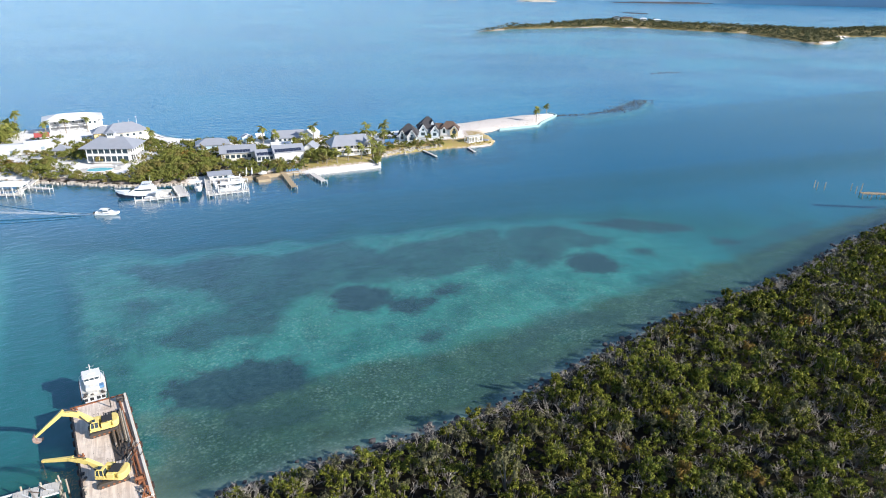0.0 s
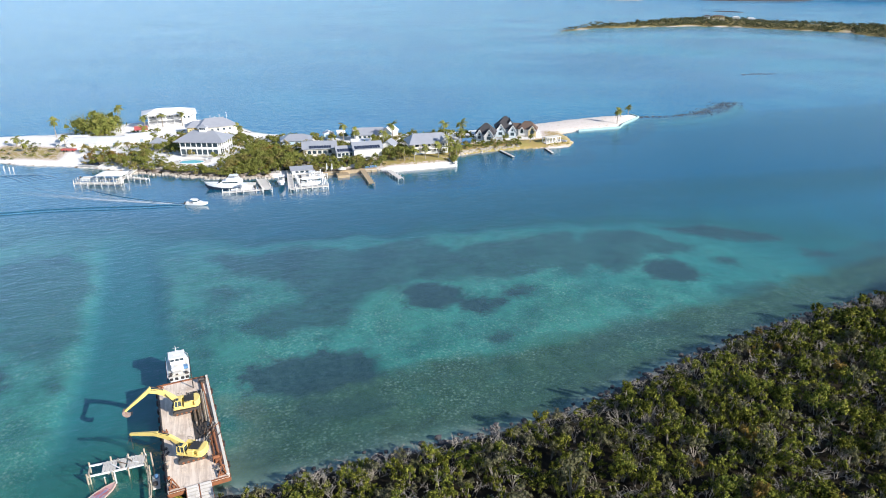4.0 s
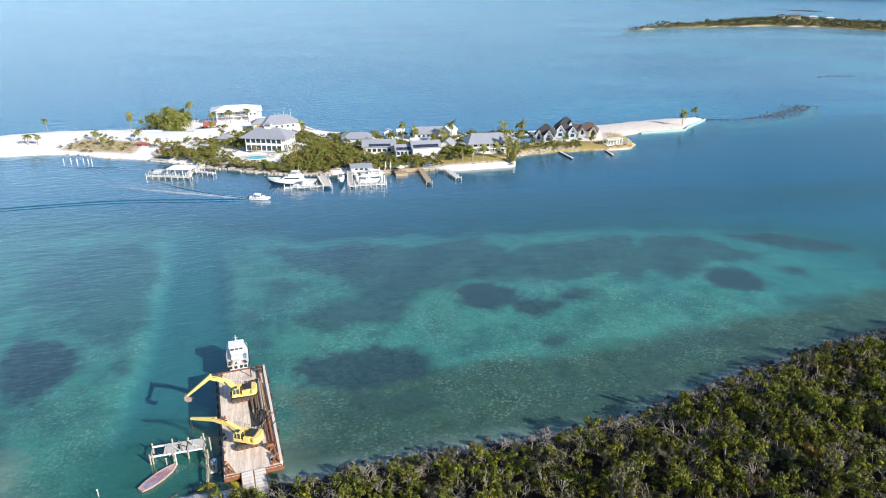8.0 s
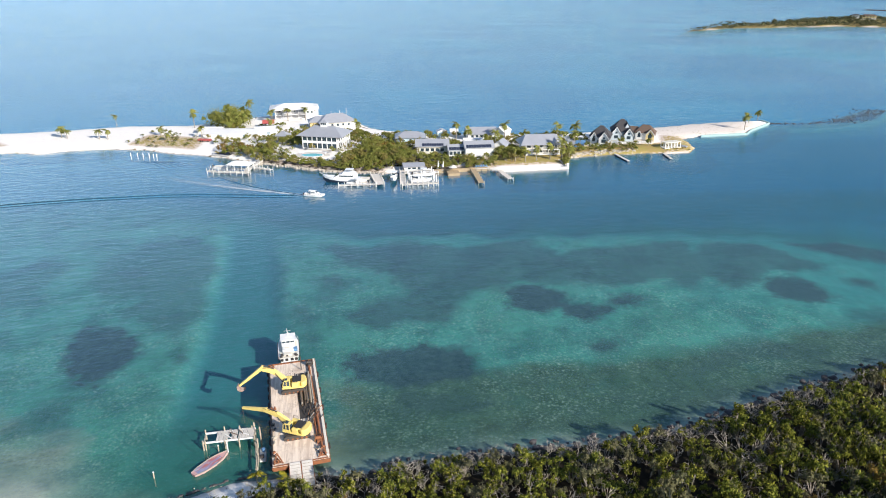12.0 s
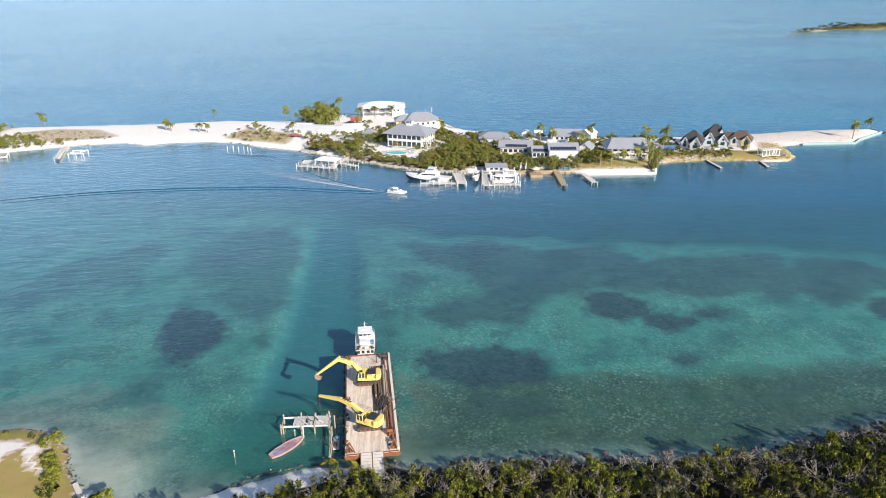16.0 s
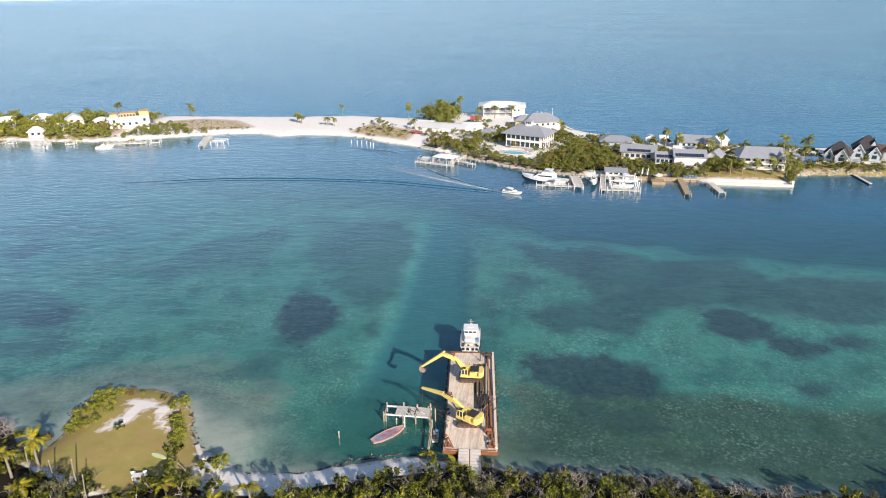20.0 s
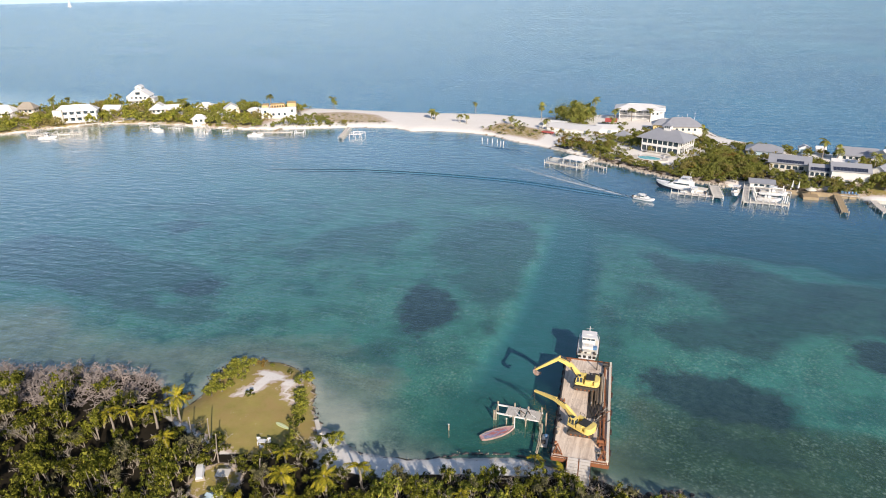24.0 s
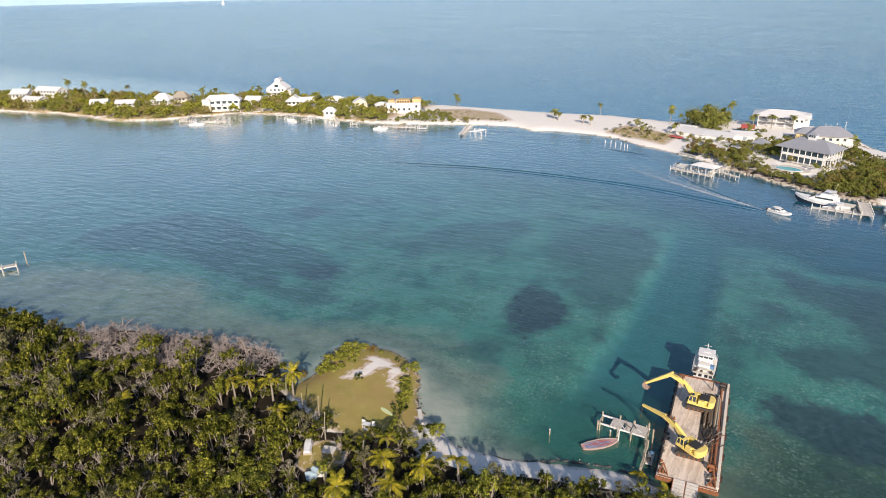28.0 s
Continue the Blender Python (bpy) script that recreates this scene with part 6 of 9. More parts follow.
def build_tip_houses():
    gabled_house("pale house with steep dark shingle gables", 117.6, 267.0, 8.6, 7.6, -30, 3.0, 4.2, GREY_BLUE, [(2.0, 2.1, 3.0, 5.9, 2.0, WHITE), (-2.5, 1.5, 3.0, 5.4, 0.7, PALE_SIDING)])
    hs = gabled_house("tall grey-blue house with steep dark gables", 129.0, 271.0, 9.0, 8.0, -20, 3.7, 5.0, GREY_BLUE, [(2.9, 1.8, 3.7, 6.2, 1.8, PALE_SIDING), (-2.5, 1.9, 3.9, 6.6, 1.0, PALE_SIDING)], 0.7)
    part("chimney", Shape().box(-1.0, 1.0, 5.5, 0.8, 0.8, 2.6), GREY_BLUE, hs.ob)
    rear = part("rear_gable", Shape().add([(0.2, -2.9, 4.9), (4.0, -2.9, 4.9), (2.1, -2.9, 8.4), (0.2, 3.0, 4.9), (4.0, 3.0, 4.9), (2.1, 3.0, 8.4)], [(0, 1, 2), (5, 4, 3), (0, 3, 4, 1), (1, 4, 5, 2), (2, 5, 3, 0)]), ROOF_DARK, hs.ob, "steep rear gable")
    part("gable_front", Shape().add([(0.5, -2.96, 4.9), (3.7, -2.96, 4.9), (2.1, -2.96, 7.9), (0.5, -2.9, 4.9), (3.7, -2.9, 4.9), (2.1, -2.9, 7.9)], [(0, 1, 2), (5, 4, 3), (0, 3, 4, 1), (1, 4, 5, 2), (2, 5, 3, 0)]), PALE_SIDING, rear, "pale gable front")
    hs = gabled_house("white house with dark roof and yellow gable", 139.5, 268.4, 8.4, 5.6, -32, 2.7, 3.3, WHITE, [(2.4, 1.8, 3.3, 5.5, 0.8, YELLOW_WALL), (-2.4, 1.3, 3.1, 4.7, 0.4, WHITE)], 1.0, ROOF_BROWN)
    part("side_wing", Shape().box(-5.2, 0.6, 0.0, 3.0, 4.6, 3.6), GREY_BLUE, hs.ob)
    part("wing_roof", Shape().side([(-2.2, 3.6), (-2.2, 3.75), (0.6, 5.9), (3.4, 3.75), (3.4, 3.6), (0.6, 5.75)], -7.0, -3.4), ROOF_BROWN, hs.ob)
    pg = thing("pergola", "white flat-roofed pergola with square columns", "pergola", 145.0, 254.8, ground_z(145, 254.8), 9)
    part("roof", Shape().box(0, 0, 2.35, 8.2, 3.4, 0.25), CREAM, pg, "", 0.03)
    col = shared(Shape().box(0, 0, 0, 0.3, 0.3, 2.4), WHITE, "column", 0.02)
    for i in range(6):
        for j in (-1.5, 1.5):
            piece("column", col, pg, -3.9 + i * 1.56, j, 0)
    part("floor", Shape().box(0, 0, -0.6, 8.4, 3.6, 0.75), CONCRETE, pg)
    dn = thing("upturned_boat", "grey upturned dinghy lying on the grass", "boat", 151.0, 255.5, ground_z(151, 255.5), 40)
    rings = [[(-w, yy, 0.0), (-w * 0.6, yy, h), (w * 0.6, yy, h), (w, yy, 0.0)] for yy, w, h in ((-2.2, 0.7, 0.5), (0, 0.85, 0.7), (1.5, 0.55, 0.65), (2.3, 0.06, 0.4))]
    part("hull", Shape().loft(rings), ROOF_GREY, dn, "", 0.03)


def build_west_houses():
    def simple(label, mx, my, w, d, turn, h, rise, roof, wall=None, kind="gable", along="x", nf=3, name="house", floors=1):
        h, d = h * 0.82, d * 0.85
        x, y = around(mx, my, turn, 0, d / 2 + 2.0)
        hs = House(name, label, x, y, w, d, turn, h, wall, 0.5)
        hs.gable(rise, roof, 0.5, along) if kind == "gable" else hs.hip(rise, roof, 0.7, 0.4)
        for f in range(floors):
            z = 0.5 + h * (f + 0.55) / floors
            hs.windows("f", nf, z, 1.4, 1.4)
            hs.windows("r", 2, z, 1.1, 1.3)
        if nf > 2 and floors == 1 and w < 13:
            hs.porch("f", 3, 1.6, 1, 0.2)
            part("porch_roof", Shape().side([(-d / 2 - 2.0, h + 0.15), (-d / 2 - 2.0, h + 0.27), (-d / 2 + 0.1, h + 0.75), (-d / 2 + 0.1, h + 0.6)], -w / 2 - 0.2, w / 2 + 0.2), roof, hs.ob)
        return hs

    hs = simple("tall white house with a broad white gable above the shrubs", -312.6, 307.1, 13.0, 10, 25, 6.6, 4.4, ROOF_WHITE, along="y", nf=4, floors=2)
    hs.porch("f", 4, 1.8, 2, 0.3)
    part("loft_window", Shape().box(0, -4.32, 6.6, 2.6, 0.08, 1.5), GLASS, hs.ob, "wide dark loft window")
    part("ridge_loft", Shape().box(0, 0.6, 8.4, 3.6, 5.0, 2.4), WHITE, hs.ob, "white loft on the ridge", 0.04)
    part("loft_roof", Shape().add([(-2.4, -2.4, 10.6), (2.4, -2.4, 10.6), (2.4, 3.6, 10.6), (-2.4, 3.6, 10.6), (0, -2.4, 12.0), (0, 3.6, 12.0)], [(3, 2, 1, 0), (0, 1, 4), (1, 2, 5, 4), (2, 3, 5), (3, 0, 4, 5)]), ROOF_WHITE, hs.ob)
    part("side_roof", Shape().side([(-4.6, 4.3), (-4.6, 4.45), (4.4, 4.45), (4.4, 4.3)], 6.0, 9.4), ROOF_WHITE, hs.ob, "flat white side roof")
    part("side_wing", Shape().box(7.6, 0, 0.4, 3.0, 8.0, 3.9), WHITE, hs.ob, "low white side wing", 0.03)
    hs = simple("large white two-storey house with arcaded verandas", -303.8, 254.0, 20.5, 9, 38, 6.6, 3.0, ROOF_WHITE, kind="hip", nf=1, floors=1)
    hs.porch("f", 6, 2.2, 2, 0.6)
    hs.windows("f", 6, 2.0, 2.3, 2.2, 0.98)
    hs.windows("f", 6, 5.3, 2.3, 2.0, 0.98)
    part("front_block", Shape().box(-8.0, -5.6, 0.5, 4.4, 2.6, 6.9), CREAM, hs.ob, "cream corner tower", 0.03)
    part("raised_roof", Shape().add([(-3.6, -5.2, 6.2), (3.6, -5.2, 6.2), (3.6, 1.0, 6.2), (-3.6, 1.0, 6.2), (-1.2, -2.0, 9.4), (1.2, -2.0, 9.4)], [(3, 2, 1, 0), (0, 1, 5, 4), (1, 2, 5), (2, 3, 4, 5), (3, 0, 4)]), ROOF_WHITE, hs.ob, "raised middle roof")
    hs = simple("round white house under a conical roof", -357.6, 252.0, 11, 9, 25, 3.0, 3.6, ROOF_WHITE, kind="hip", nf=5)
    hs.porch("f", 6, 1.4, 1)
    simple("brown-roofed house behind a round one", -352, 262.0, 9, 7, 25, 3.6, 3.4, PLANK, CREAM, kind="hip")
    simple("low white house near the water", -379.1, 225.7, 9.5, 8, 45, 3.8, 1.8, ROOF_WHITE)
    simple("white boat shed with a lean-to roof", -370.0, 236.0, 12, 7, 30, 2.6, 1.5, ROOF_WHITE)
    simple("white house with a broad white roof", -464, 222.5, 12, 9, 25, 4.6, 2.4, ROOF_WHITE, nf=4)
    simple("cream house stepping down to the shore", -431.2, 212.4, 13.5, 8, 14, 4.6, 1.2, ROOF_WHITE, CREAM, nf=4, floors=2)
    simple("long white two-storey house", -456, 236, 20, 9, 12, 5.4, 2.0, ROOF_WHITE, nf=6, floors=2)
    simple("small white house with white roof", -305, 277.5, 9.5, 7, 18, 2.8, 2.0, ROOF_WHITE)
    simple("white gabled house among shrubs", -275.0, 283.0, 9, 8, 34, 3.8, 2.8, ROOF_WHITE, along="y")
    simple("white house with low wings", -267.5, 287.5, 9, 8, 40, 3.4, 2.0, ROOF_WHITE)
    simple("white boathouse at the water's edge", -237.1, 270.2, 6.4, 5.5, 26, 2.5, 2.2, ROOF_WHITE, kind="hip", nf=2)
    simple("small cottage with a white pyramid roof", -259, 302, 8.5, 7, 25, 2.4, 2.0, ROOF_WHITE, kind="hip")
    simple("small white house with open gable", -237.5, 299.5, 8, 7, 40, 2.9, 2.3, ROOF_WHITE, CREAM, along="y", nf=2)
    simple("cream shed by the shore path", -231.5, 285.0, 9, 5, 26, 2.7, 0.7, ROOF_WHITE, CREAM)
    simple("small white cottage beside building site", -220.4, 295.5, 6.2, 6, 25, 3.3, 1.3, ROOF_WHITE, kind="hip", nf=2)
    # the unfinished house
    x, y = around(-203.9, 295.6, 30, 0, 4)
    hs = House("unfinished_house", "white house with raw orange sheathing on its upper floor", x, y, 18.5, 8, 30, 4.4, WHITE, 0.4)
    hs.windows("f", 5, 2.3, 1.3, 1.5)
    for cx, w in ((-7.0, 4.5), (7.0, 4.5)):
        part("wing", Shape().box(cx, -0.8, 0.4, w, 9.4, 5.6), WHITE, hs.ob, "white end wing", 0.03)
        part("window", Shape().box(cx, -5.53, 3.4, 1.2, 0.06, 1.4), GLASS, hs.ob, "dark window opening")
        part("sheathing", Shape().box(cx, 0.2, 6.0, w - 0.6 + 0.1 * cx, 6.6, 1.5 + 0.05 * cx), SHEATHING, hs.ob, "bare plywood upper wall")
    upper = part("sheathing", Shape().box(-0.6, 1.2, 4.8, 7.4, 5.0, 2.3), SHEATHING, hs.ob, "bare plywood upper wall")
    for k in range(5):
        part("window_opening", Shape().box(-3.4 + k * 1.4, -1.33, 5.5, 0.8, 0.06, 1.1), DARK_STEEL, upper, "dark window opening")
    part("parapet", Shape().box(0, -3.7, 4.8, 9.2, 0.25, 0.9), WHITE, hs.ob)


# ---- docks and boats ----
def dock(name, label, a, b, width, mat, z=1.0, step=3.0, deep=-1.1, rise=0.5, board=0.45, group="docks of the spit"):
    """A straight timber dock from a to b: boards, stringers and piles."""
    (ax, ay), (bx, by) = a, b
    post_mat = GREY_PILE if mat is GREY_PLANK else PILE
    l = math.hypot(bx - ax, by - ay)
    d = thing(name, label, "dock", ax, ay, 0, math.degrees(math.atan2(by - ay, bx - ax)), group)
    n = int(l / board)
    plank = shared(Shape().box(0, 0, 0, board - 0.05, width, 0.07), mat, "board")
    for i in range(n):
        piece("board", plank, d, (i + 0.5) * l / n, 0, z + 0.01 * (i % 2), 0)
    for s in (-1, 1):
        part("stringer", Shape().beam((0, s * (width / 2 - 0.15), z - 0.14), (l, s * (width / 2 - 0.15), z - 0.14), 0.14, 0.24), post_mat, d)
    m = max(2, int(l / step) + 1)
    pile = shared(Shape().rod((0, 0, deep), (0, 0, z + rise), 0.12, 0.11, n=7), post_mat, "dock_post")
    for i in range(m):
        for s in (-1, 1):
            piece("dock_post", pile, d, i * l / (m - 1) * 0.98 + 0.1, s * (width / 2 + 0.12), 0)
    return d


def roof_on_posts(name, label, x, y, w, d, turn, h, rise, mat):
    b = thing(name, label, "boathouse", x, y, 1.07, turn)
    s = Shape()
    hw, hd = w / 2, d / 2
    s.add([(-hw, -hd, h), (hw, -hd, h), (hw, hd, h), (-hw, hd, h), (-hw, -hd, h + 0.15), (hw, -hd, h + 0.15), (hw, hd, h + 0.15), (-hw, hd, h + 0.15), (-hw + hd, 0, h + rise), (hw - hd, 0, h + rise)],
          [(3, 2, 1, 0), (0, 1, 5, 4), (1, 2, 6, 5), (2, 3, 7, 6), (3, 0, 4, 7), (4, 5, 9, 8), (5, 6, 9), (6, 7, 8, 9), (7, 4, 8)])
    part("roof", s, mat, b)
    post = shared(Shape().box(0, 0, 0, 0.2, 0.2, h), WHITE, "post")
    for i in range(4):
        for j in (-1, 1):
            piece("post", post, b, (-0.45 + 0.3 * i) * w, j * hd * 0.85, 0)
    return b


def build_cruiser():
    """A small cabin cruiser, bow towards local +y."""
    b = thing("motor_boat", "white cabin cruiser under way with a foaming wake", "boat", -7.9, 213.7, 0.1, -112)
    rings = []
    for y, w, z0, z1 in ((-4.6, 1.35, -0.35, 0.85), (-2.0, 1.5, -0.4, 0.9), (1.4, 1.45, -0.35, 1.05), (3.2, 1.0, -0.1, 1.25), (4.4, 0.42, 0.35, 1.42), (4.9, 0.06, 0.8, 1.5)):
        rings.append([(-w, y, z1), (-w * 0.9, y, z0 + 0.35 * (z1 - z0)), (-w * 0.55, y, z0), (w * 0.55, y, z0), (w * 0.9, y, z0 + 0.35 * (z1 - z0)), (w, y, z1)])
    part("hull", Shape().loft(rings), GELCOAT, b, "white planing hull", 0.03)
    part("rub_rail", Shape().tube([(-1.36, -4.6, 0.72), (-1.5, -2.0, 0.78), (-1.46, 1.4, 0.92), (-1.0, 3.2, 1.12), (-0.1, 4.9, 1.4)], (0.06,) * 5, 5).tube([(1.36, -4.6, 0.72), (1.5, -2.0, 0.78), (1.46, 1.4, 0.92), (1.0, 3.2, 1.12), (0.1, 4.9, 1.4)], (0.06,) * 5, 5), NAVY, b, "dark rubbing rail")
    cab = part("cabin", Shape().side([(-1.4, 0.85), (2.6, 1.05), (1.2, 1.75), (0.7, 2.25), (-1.4, 2.3)], -1.05, 1.05), GELCOAT, b, "low white cabin", 0.05)
    for x in (-1.07, 1.07):
        part("side_window", Shape().box(x, -0.35, 1.5, 0.04, 1.9, 0.5), GLASS, cab, "dark cabin window")
    part("windscreen", Shape().side([(0.75, 2.2), (1.25, 1.78), (1.3, 1.82), (0.8, 2.24)], -0.95, 0.95), GLASS, cab, "dark raked windscreen")
    part("canopy", Shape().box(0, -1.3, 2.36, 2.2, 2.6, 0.1), WHITE, b, "white canopy", 0.04)
    for x in (-0.95, 0.95):
        part("canopy_post", Shape().rod((x, -2.45, 0.85), (x, -2.45, 2.4), 0.035, n=5), WHITE, b)
    part("cockpit_floor", Shape().box(0, -3.0, 0.80, 2.3, 2.8, 0.14), CREAM, b, "", 0.02)
    part("stern_seat", Shape().box(0, -4.1, 0.9, 2.0, 0.6, 0.45), WHITE, b, "", 0.05)
    part("swim_platform", Shape().box(0, -4.95, 0.25, 2.2, 0.7, 0.1), PLANK, b, "", 0.02)
    part("outboard_motor", Shape().box(0, -5.2, 0.3, 0.5, 0.6, 0.9), DARK_STEEL, b, "", 0.08)
    b.matrix_world = b.matrix_world @ Matrix.Scale(0.76, 4)


def build_docks():
    dock("dock", "white-piled dock in front of the boathouse", (-48.5, 249.3), (-32.5, 244.2), 1.6, GREY_PLANK, 1.0, 2.2, rise=1.3)
    dock("dock", "wooden dock beside the boathouse", (-48.0, 254.5), (-34.0, 250.2), 1.4, GREY_PLANK, 1.0, 3.0, rise=1.0)
    dock("dock", "short dock joining boathouse and shore", (-34.5, 245.0), (-30.0, 262.0), 1.4, GREY_PLANK, 1.0, 3.0)
    dock("dock", "low dock with mooring piles", (-33.0, 253.0), (-24.6, 247.2), 1.5, GREY_PLANK, 0.95, 2.2, rise=1.0)
    roof_on_posts("boathouse", "open boathouse with a white roof on posts", -36.2, 248.8, 9.5, 5.6, -18, 2.3, 1.2, ROOF_WHITE)
    build_boat("motor_boat", "covered white motor boat on a lift", 7.0, 2.6, -43.5, 252.2, -108, GELCOAT, False, 1.0, False)
    # dock of the large yacht
    dock("dock", "wide dock beside the moored yacht", (14.2, 234.5), (15.2, 220.5), 3.0, GREY_PLANK, 1.0, 2.4, rise=1.0)
    dock("dock", "long finger dock along the yacht", (0.3, 222.6), (14.0, 221.8), 1.2, GREY_PLANK, 0.9, 2.2, rise=0.9)
    # lift dock with its hut
    dock("dock", "outer walkway of the boat lifts", (22.8, 219.3), (36.2, 219.3), 1.5, GREY_PLANK, 1.0, 1.7, rise=1.1)
    dock("dock", "side walkway of the boat lifts", (23.2, 219.4), (25.2, 240.0), 1.6, GREY_PLANK, 1.0, 3.0, rise=1.0)
    dock("dock", "broad landing behind the boat lifts", (25.0, 235.5), (38.5, 234.8), 4.0, GREY_PLANK, 1.0, 3.0, rise=0.6)
    hut = House("dock_hut", "small dock hut with a grey roof", 29.6, 239.6, 7.6, 5.6, -2, 1.7, WHITE, 0.1)
    hut.gable(0.7, ROOF_GREY, 0.5)
    hut.windows("f", 3, 1.0, 1.5, 1.0)
    build_boat("motor_boat", "white sport boat standing on a lift", 7.5, 2.6, 20.6, 226.2, 172, GELCOAT, True, 1.2, True, "boats on lifts", 3)
    build_boat("motor_boat", "white centre-console boat on a lift", 7.2, 2.5, 30.6, 222.8, -96, GELCOAT, True, 0.9, False, "boats on lifts", 2)
    build_boat("motor_boat", "white boat with pale blue canopy on a lift", 8.5, 2.7, 32.5, 230.0, -94, GELCOAT, True, 1.0, True, "boats on lifts", 2)
    post = shared(Shape().box(0, 0, -1.2, 0.3, 0.3, 4.8), WHITE, "lift_post", 0.02)
    beam_m = shared(Shape().beam((-4.6, 0, 3.5), (4.6, 0, 3.5), 0.22, 0.3), WHITE, "lift_beam")
    for yy in (220.8, 224.8, 228.2, 232.2):
        l = thing("boat_lift", "white boat lift frame over the water", "boat lift", 31.0, yy, 0, -2, "boat lift frames")
        for dx in (-4.6, 4.6):
            piece("lift_post", post, l, dx, 0, 0)
        if yy in (224.8, 232.2):
            piece("lift_beam", beam_m, l, 0, 0, -0.9)
    for k, (x, y, t) in enumerate(((38.6, 236.0, 20), (40.4, 235.4, -15))):
        u = thing("folded_umbrella", "folded white parasol on a stand", "parasol", x, y, 1.1, t, "folded parasols")
        part("pole", Shape().rod((0, 0, 0), (0.25, 0, 3.6), 0.05, n=6), WHITE, u)
        part("cloth", Shape().rod((0.07, 0, 1.2), (0.24, 0, 3.5), 0.32, 0.08, n=8), WHITE, u)
        part("base", Shape().box(0, 0, -0.1, 0.8, 0.8, 0.12), CONCRETE, u)
    # bulkhead and the two wooden docks
    bk = thing("bulkhead", "low timber bulkhead along the shore", "sea wall", 48.5, 235.4, 0, 0)
    for i in range(10):
        part("panel", Shape().box(-10.5 + i * 2.1, 0, -1.2, 2.06, 0.25, 2.5), TAN_PLANK, bk)
    part("cap_rail", Shape().box(-1.0, 0, 1.3, 21.2, 0.6, 0.12), TAN_PLANK, bk)
    sh = thing("dock_box", "tan wooden platform box at the bulkhead", "platform", 44.0, 232.8, 0, 0)
    part("box", Shape().box(0, 0, -1.0, 4.6, 4.6, 1.9), TAN_PLANK, sh, "", 0.03)
    part("umbrella", Shape().rod((0, 0.5, 2.6), (0, 0.5, 3.5), 1.7, 0.05, n=10), CREAM, sh, "cream parasol")
    part("pole", Shape().rod((0, 0.5, 0.9), (0, 0.5, 2.7), 0.05, n=6), DARK_STEEL, sh)
    dock("dock", "tan timber dock reaching into the channel", (52.4, 238.5), (51.4, 216.6), 1.9, TAN_PLANK, 1.0, 3.0, rise=0.5)
    pd = thing("picnic_deck", "small deck with blue chairs beside a dock", "deck", 56.0, 236.6, 0, 0)
    part("deck", Shape().box(0, 0, 0.95, 6.0, 3.6, 0.14), GREY_PLANK, pd)
    for k in range(5):
        ch = thing("deck_chair", "blue deck chair on the waterside deck", "chair", 53.9 + k * 1.05, 236.4 + 0.3 * (k % 2), 1.09, 10 * k, "blue deck chairs")
        part("seat", Shape().box(0, 0, 0.35, 0.6, 0.6, 0.06), BLUE, ch)
        part("backrest", Shape().box(0, 0.35, 0.38, 0.6, 0.06, 0.6, 0, -15), BLUE, ch)
        for sx in (-0.25, 0.25):
            for sy in (-0.25, 0.25):
                part("leg", Shape().box(sx, sy, 0, 0.05, 0.05, 0.36), WHITE, ch)
    for x in (-2.8, 0, 2.8):
        part("post", Shape().rod((x, -1.7, -1.2), (x, -1.7, 1.2), 0.14, n=7), PILE, pd)
    dock("dock", "pale grey dock beside the sand terrace", (61.9, 231.5), (63.2, 219.6), 2.0, GREY_PLANK, 1.0, 2.6, rise=0.5)
    for x, y, l, turn in ((117.8, 244.6, 12.0, 3), (137.9, 244.0, 9.0, -8)):
        j = thing("jetty", "low white concrete jetty off the grassy point", "jetty", x, y, 0, turn, "low jetties of the point")
        part("top", Shape().box(0, 0, 0.30, 1.1, l, 0.28), CONCRETE, j, "", 0.04)
        part("core", Shape().box(0, 0, -1.4, 0.8, l - 0.3, 1.7), DARK_ROCK, j, "dark narrower core below the top")
    wall = thing("sea_wall", "low pale concrete wall round the sand terrace", "sea wall", 75.5, 232.6, 0, 0)
    part("front", Shape().box(0, 0, -0.5, 28.5, 0.5, 1.5), CONCRETE, wall, "", 0.03)
    part("return", Shape().box(14.3, 7.0, -0.5, 0.5, 14.5, 1.6), CONCRETE, wall, "", 0.03)
    part("post", Shape().box(14.4, 0.2, -1, 0.8, 0.8, 3.2), WHITE, wall, "", 0.03)
    tip = thing("sea_wall", "long pale aqua wall round the sandy tip", "sea wall", 178, 275.5, 0, 0)
    for a, b in (((-6, 0.6), (18.6, 1.4)), ((18.6, 1.4), (25.2, 8)), ((25.2, 8), (45.5, 22.5)), ((45.5, 22.5), (45, 30))):
        part("segment", Shape().beam((*a, 0.2), (*b, 0.2), 0.4, 1.5), WALL_AQUA, tip, "", 0.03)
        part("coping", Shape().beam((*a, 0.97), (*b, 0.97), 0.46, 0.08), WALL_AQUA, tip, "pale coping")
    # the yacht and its tender
    yt = thing("yacht", "white motor yacht with dark blue lower hull", "yacht", 3.0, 229.6, 0, 78.0)
    l = 8.2
    low, top = [], []
    for f, w, z0, z1 in ((-1, 2.0, -0.5, 1.35), (-0.4, 2.3, -0.6, 1.4), (0.2, 2.25, -0.6, 1.7), (0.62, 1.6, -0.3, 2.1), (0.88, 0.7, 0.2, 2.45), (1.0, 0.08, 1.2, 2.65)):
        low.append([(-w * 0.97, l * f, z0 + (z1 - z0) * 0.62), (-w * 0.7, l * f, z0), (w * 0.7, l * f, z0), (w * 0.97, l * f, z0 + (z1 - z0) * 0.62)])
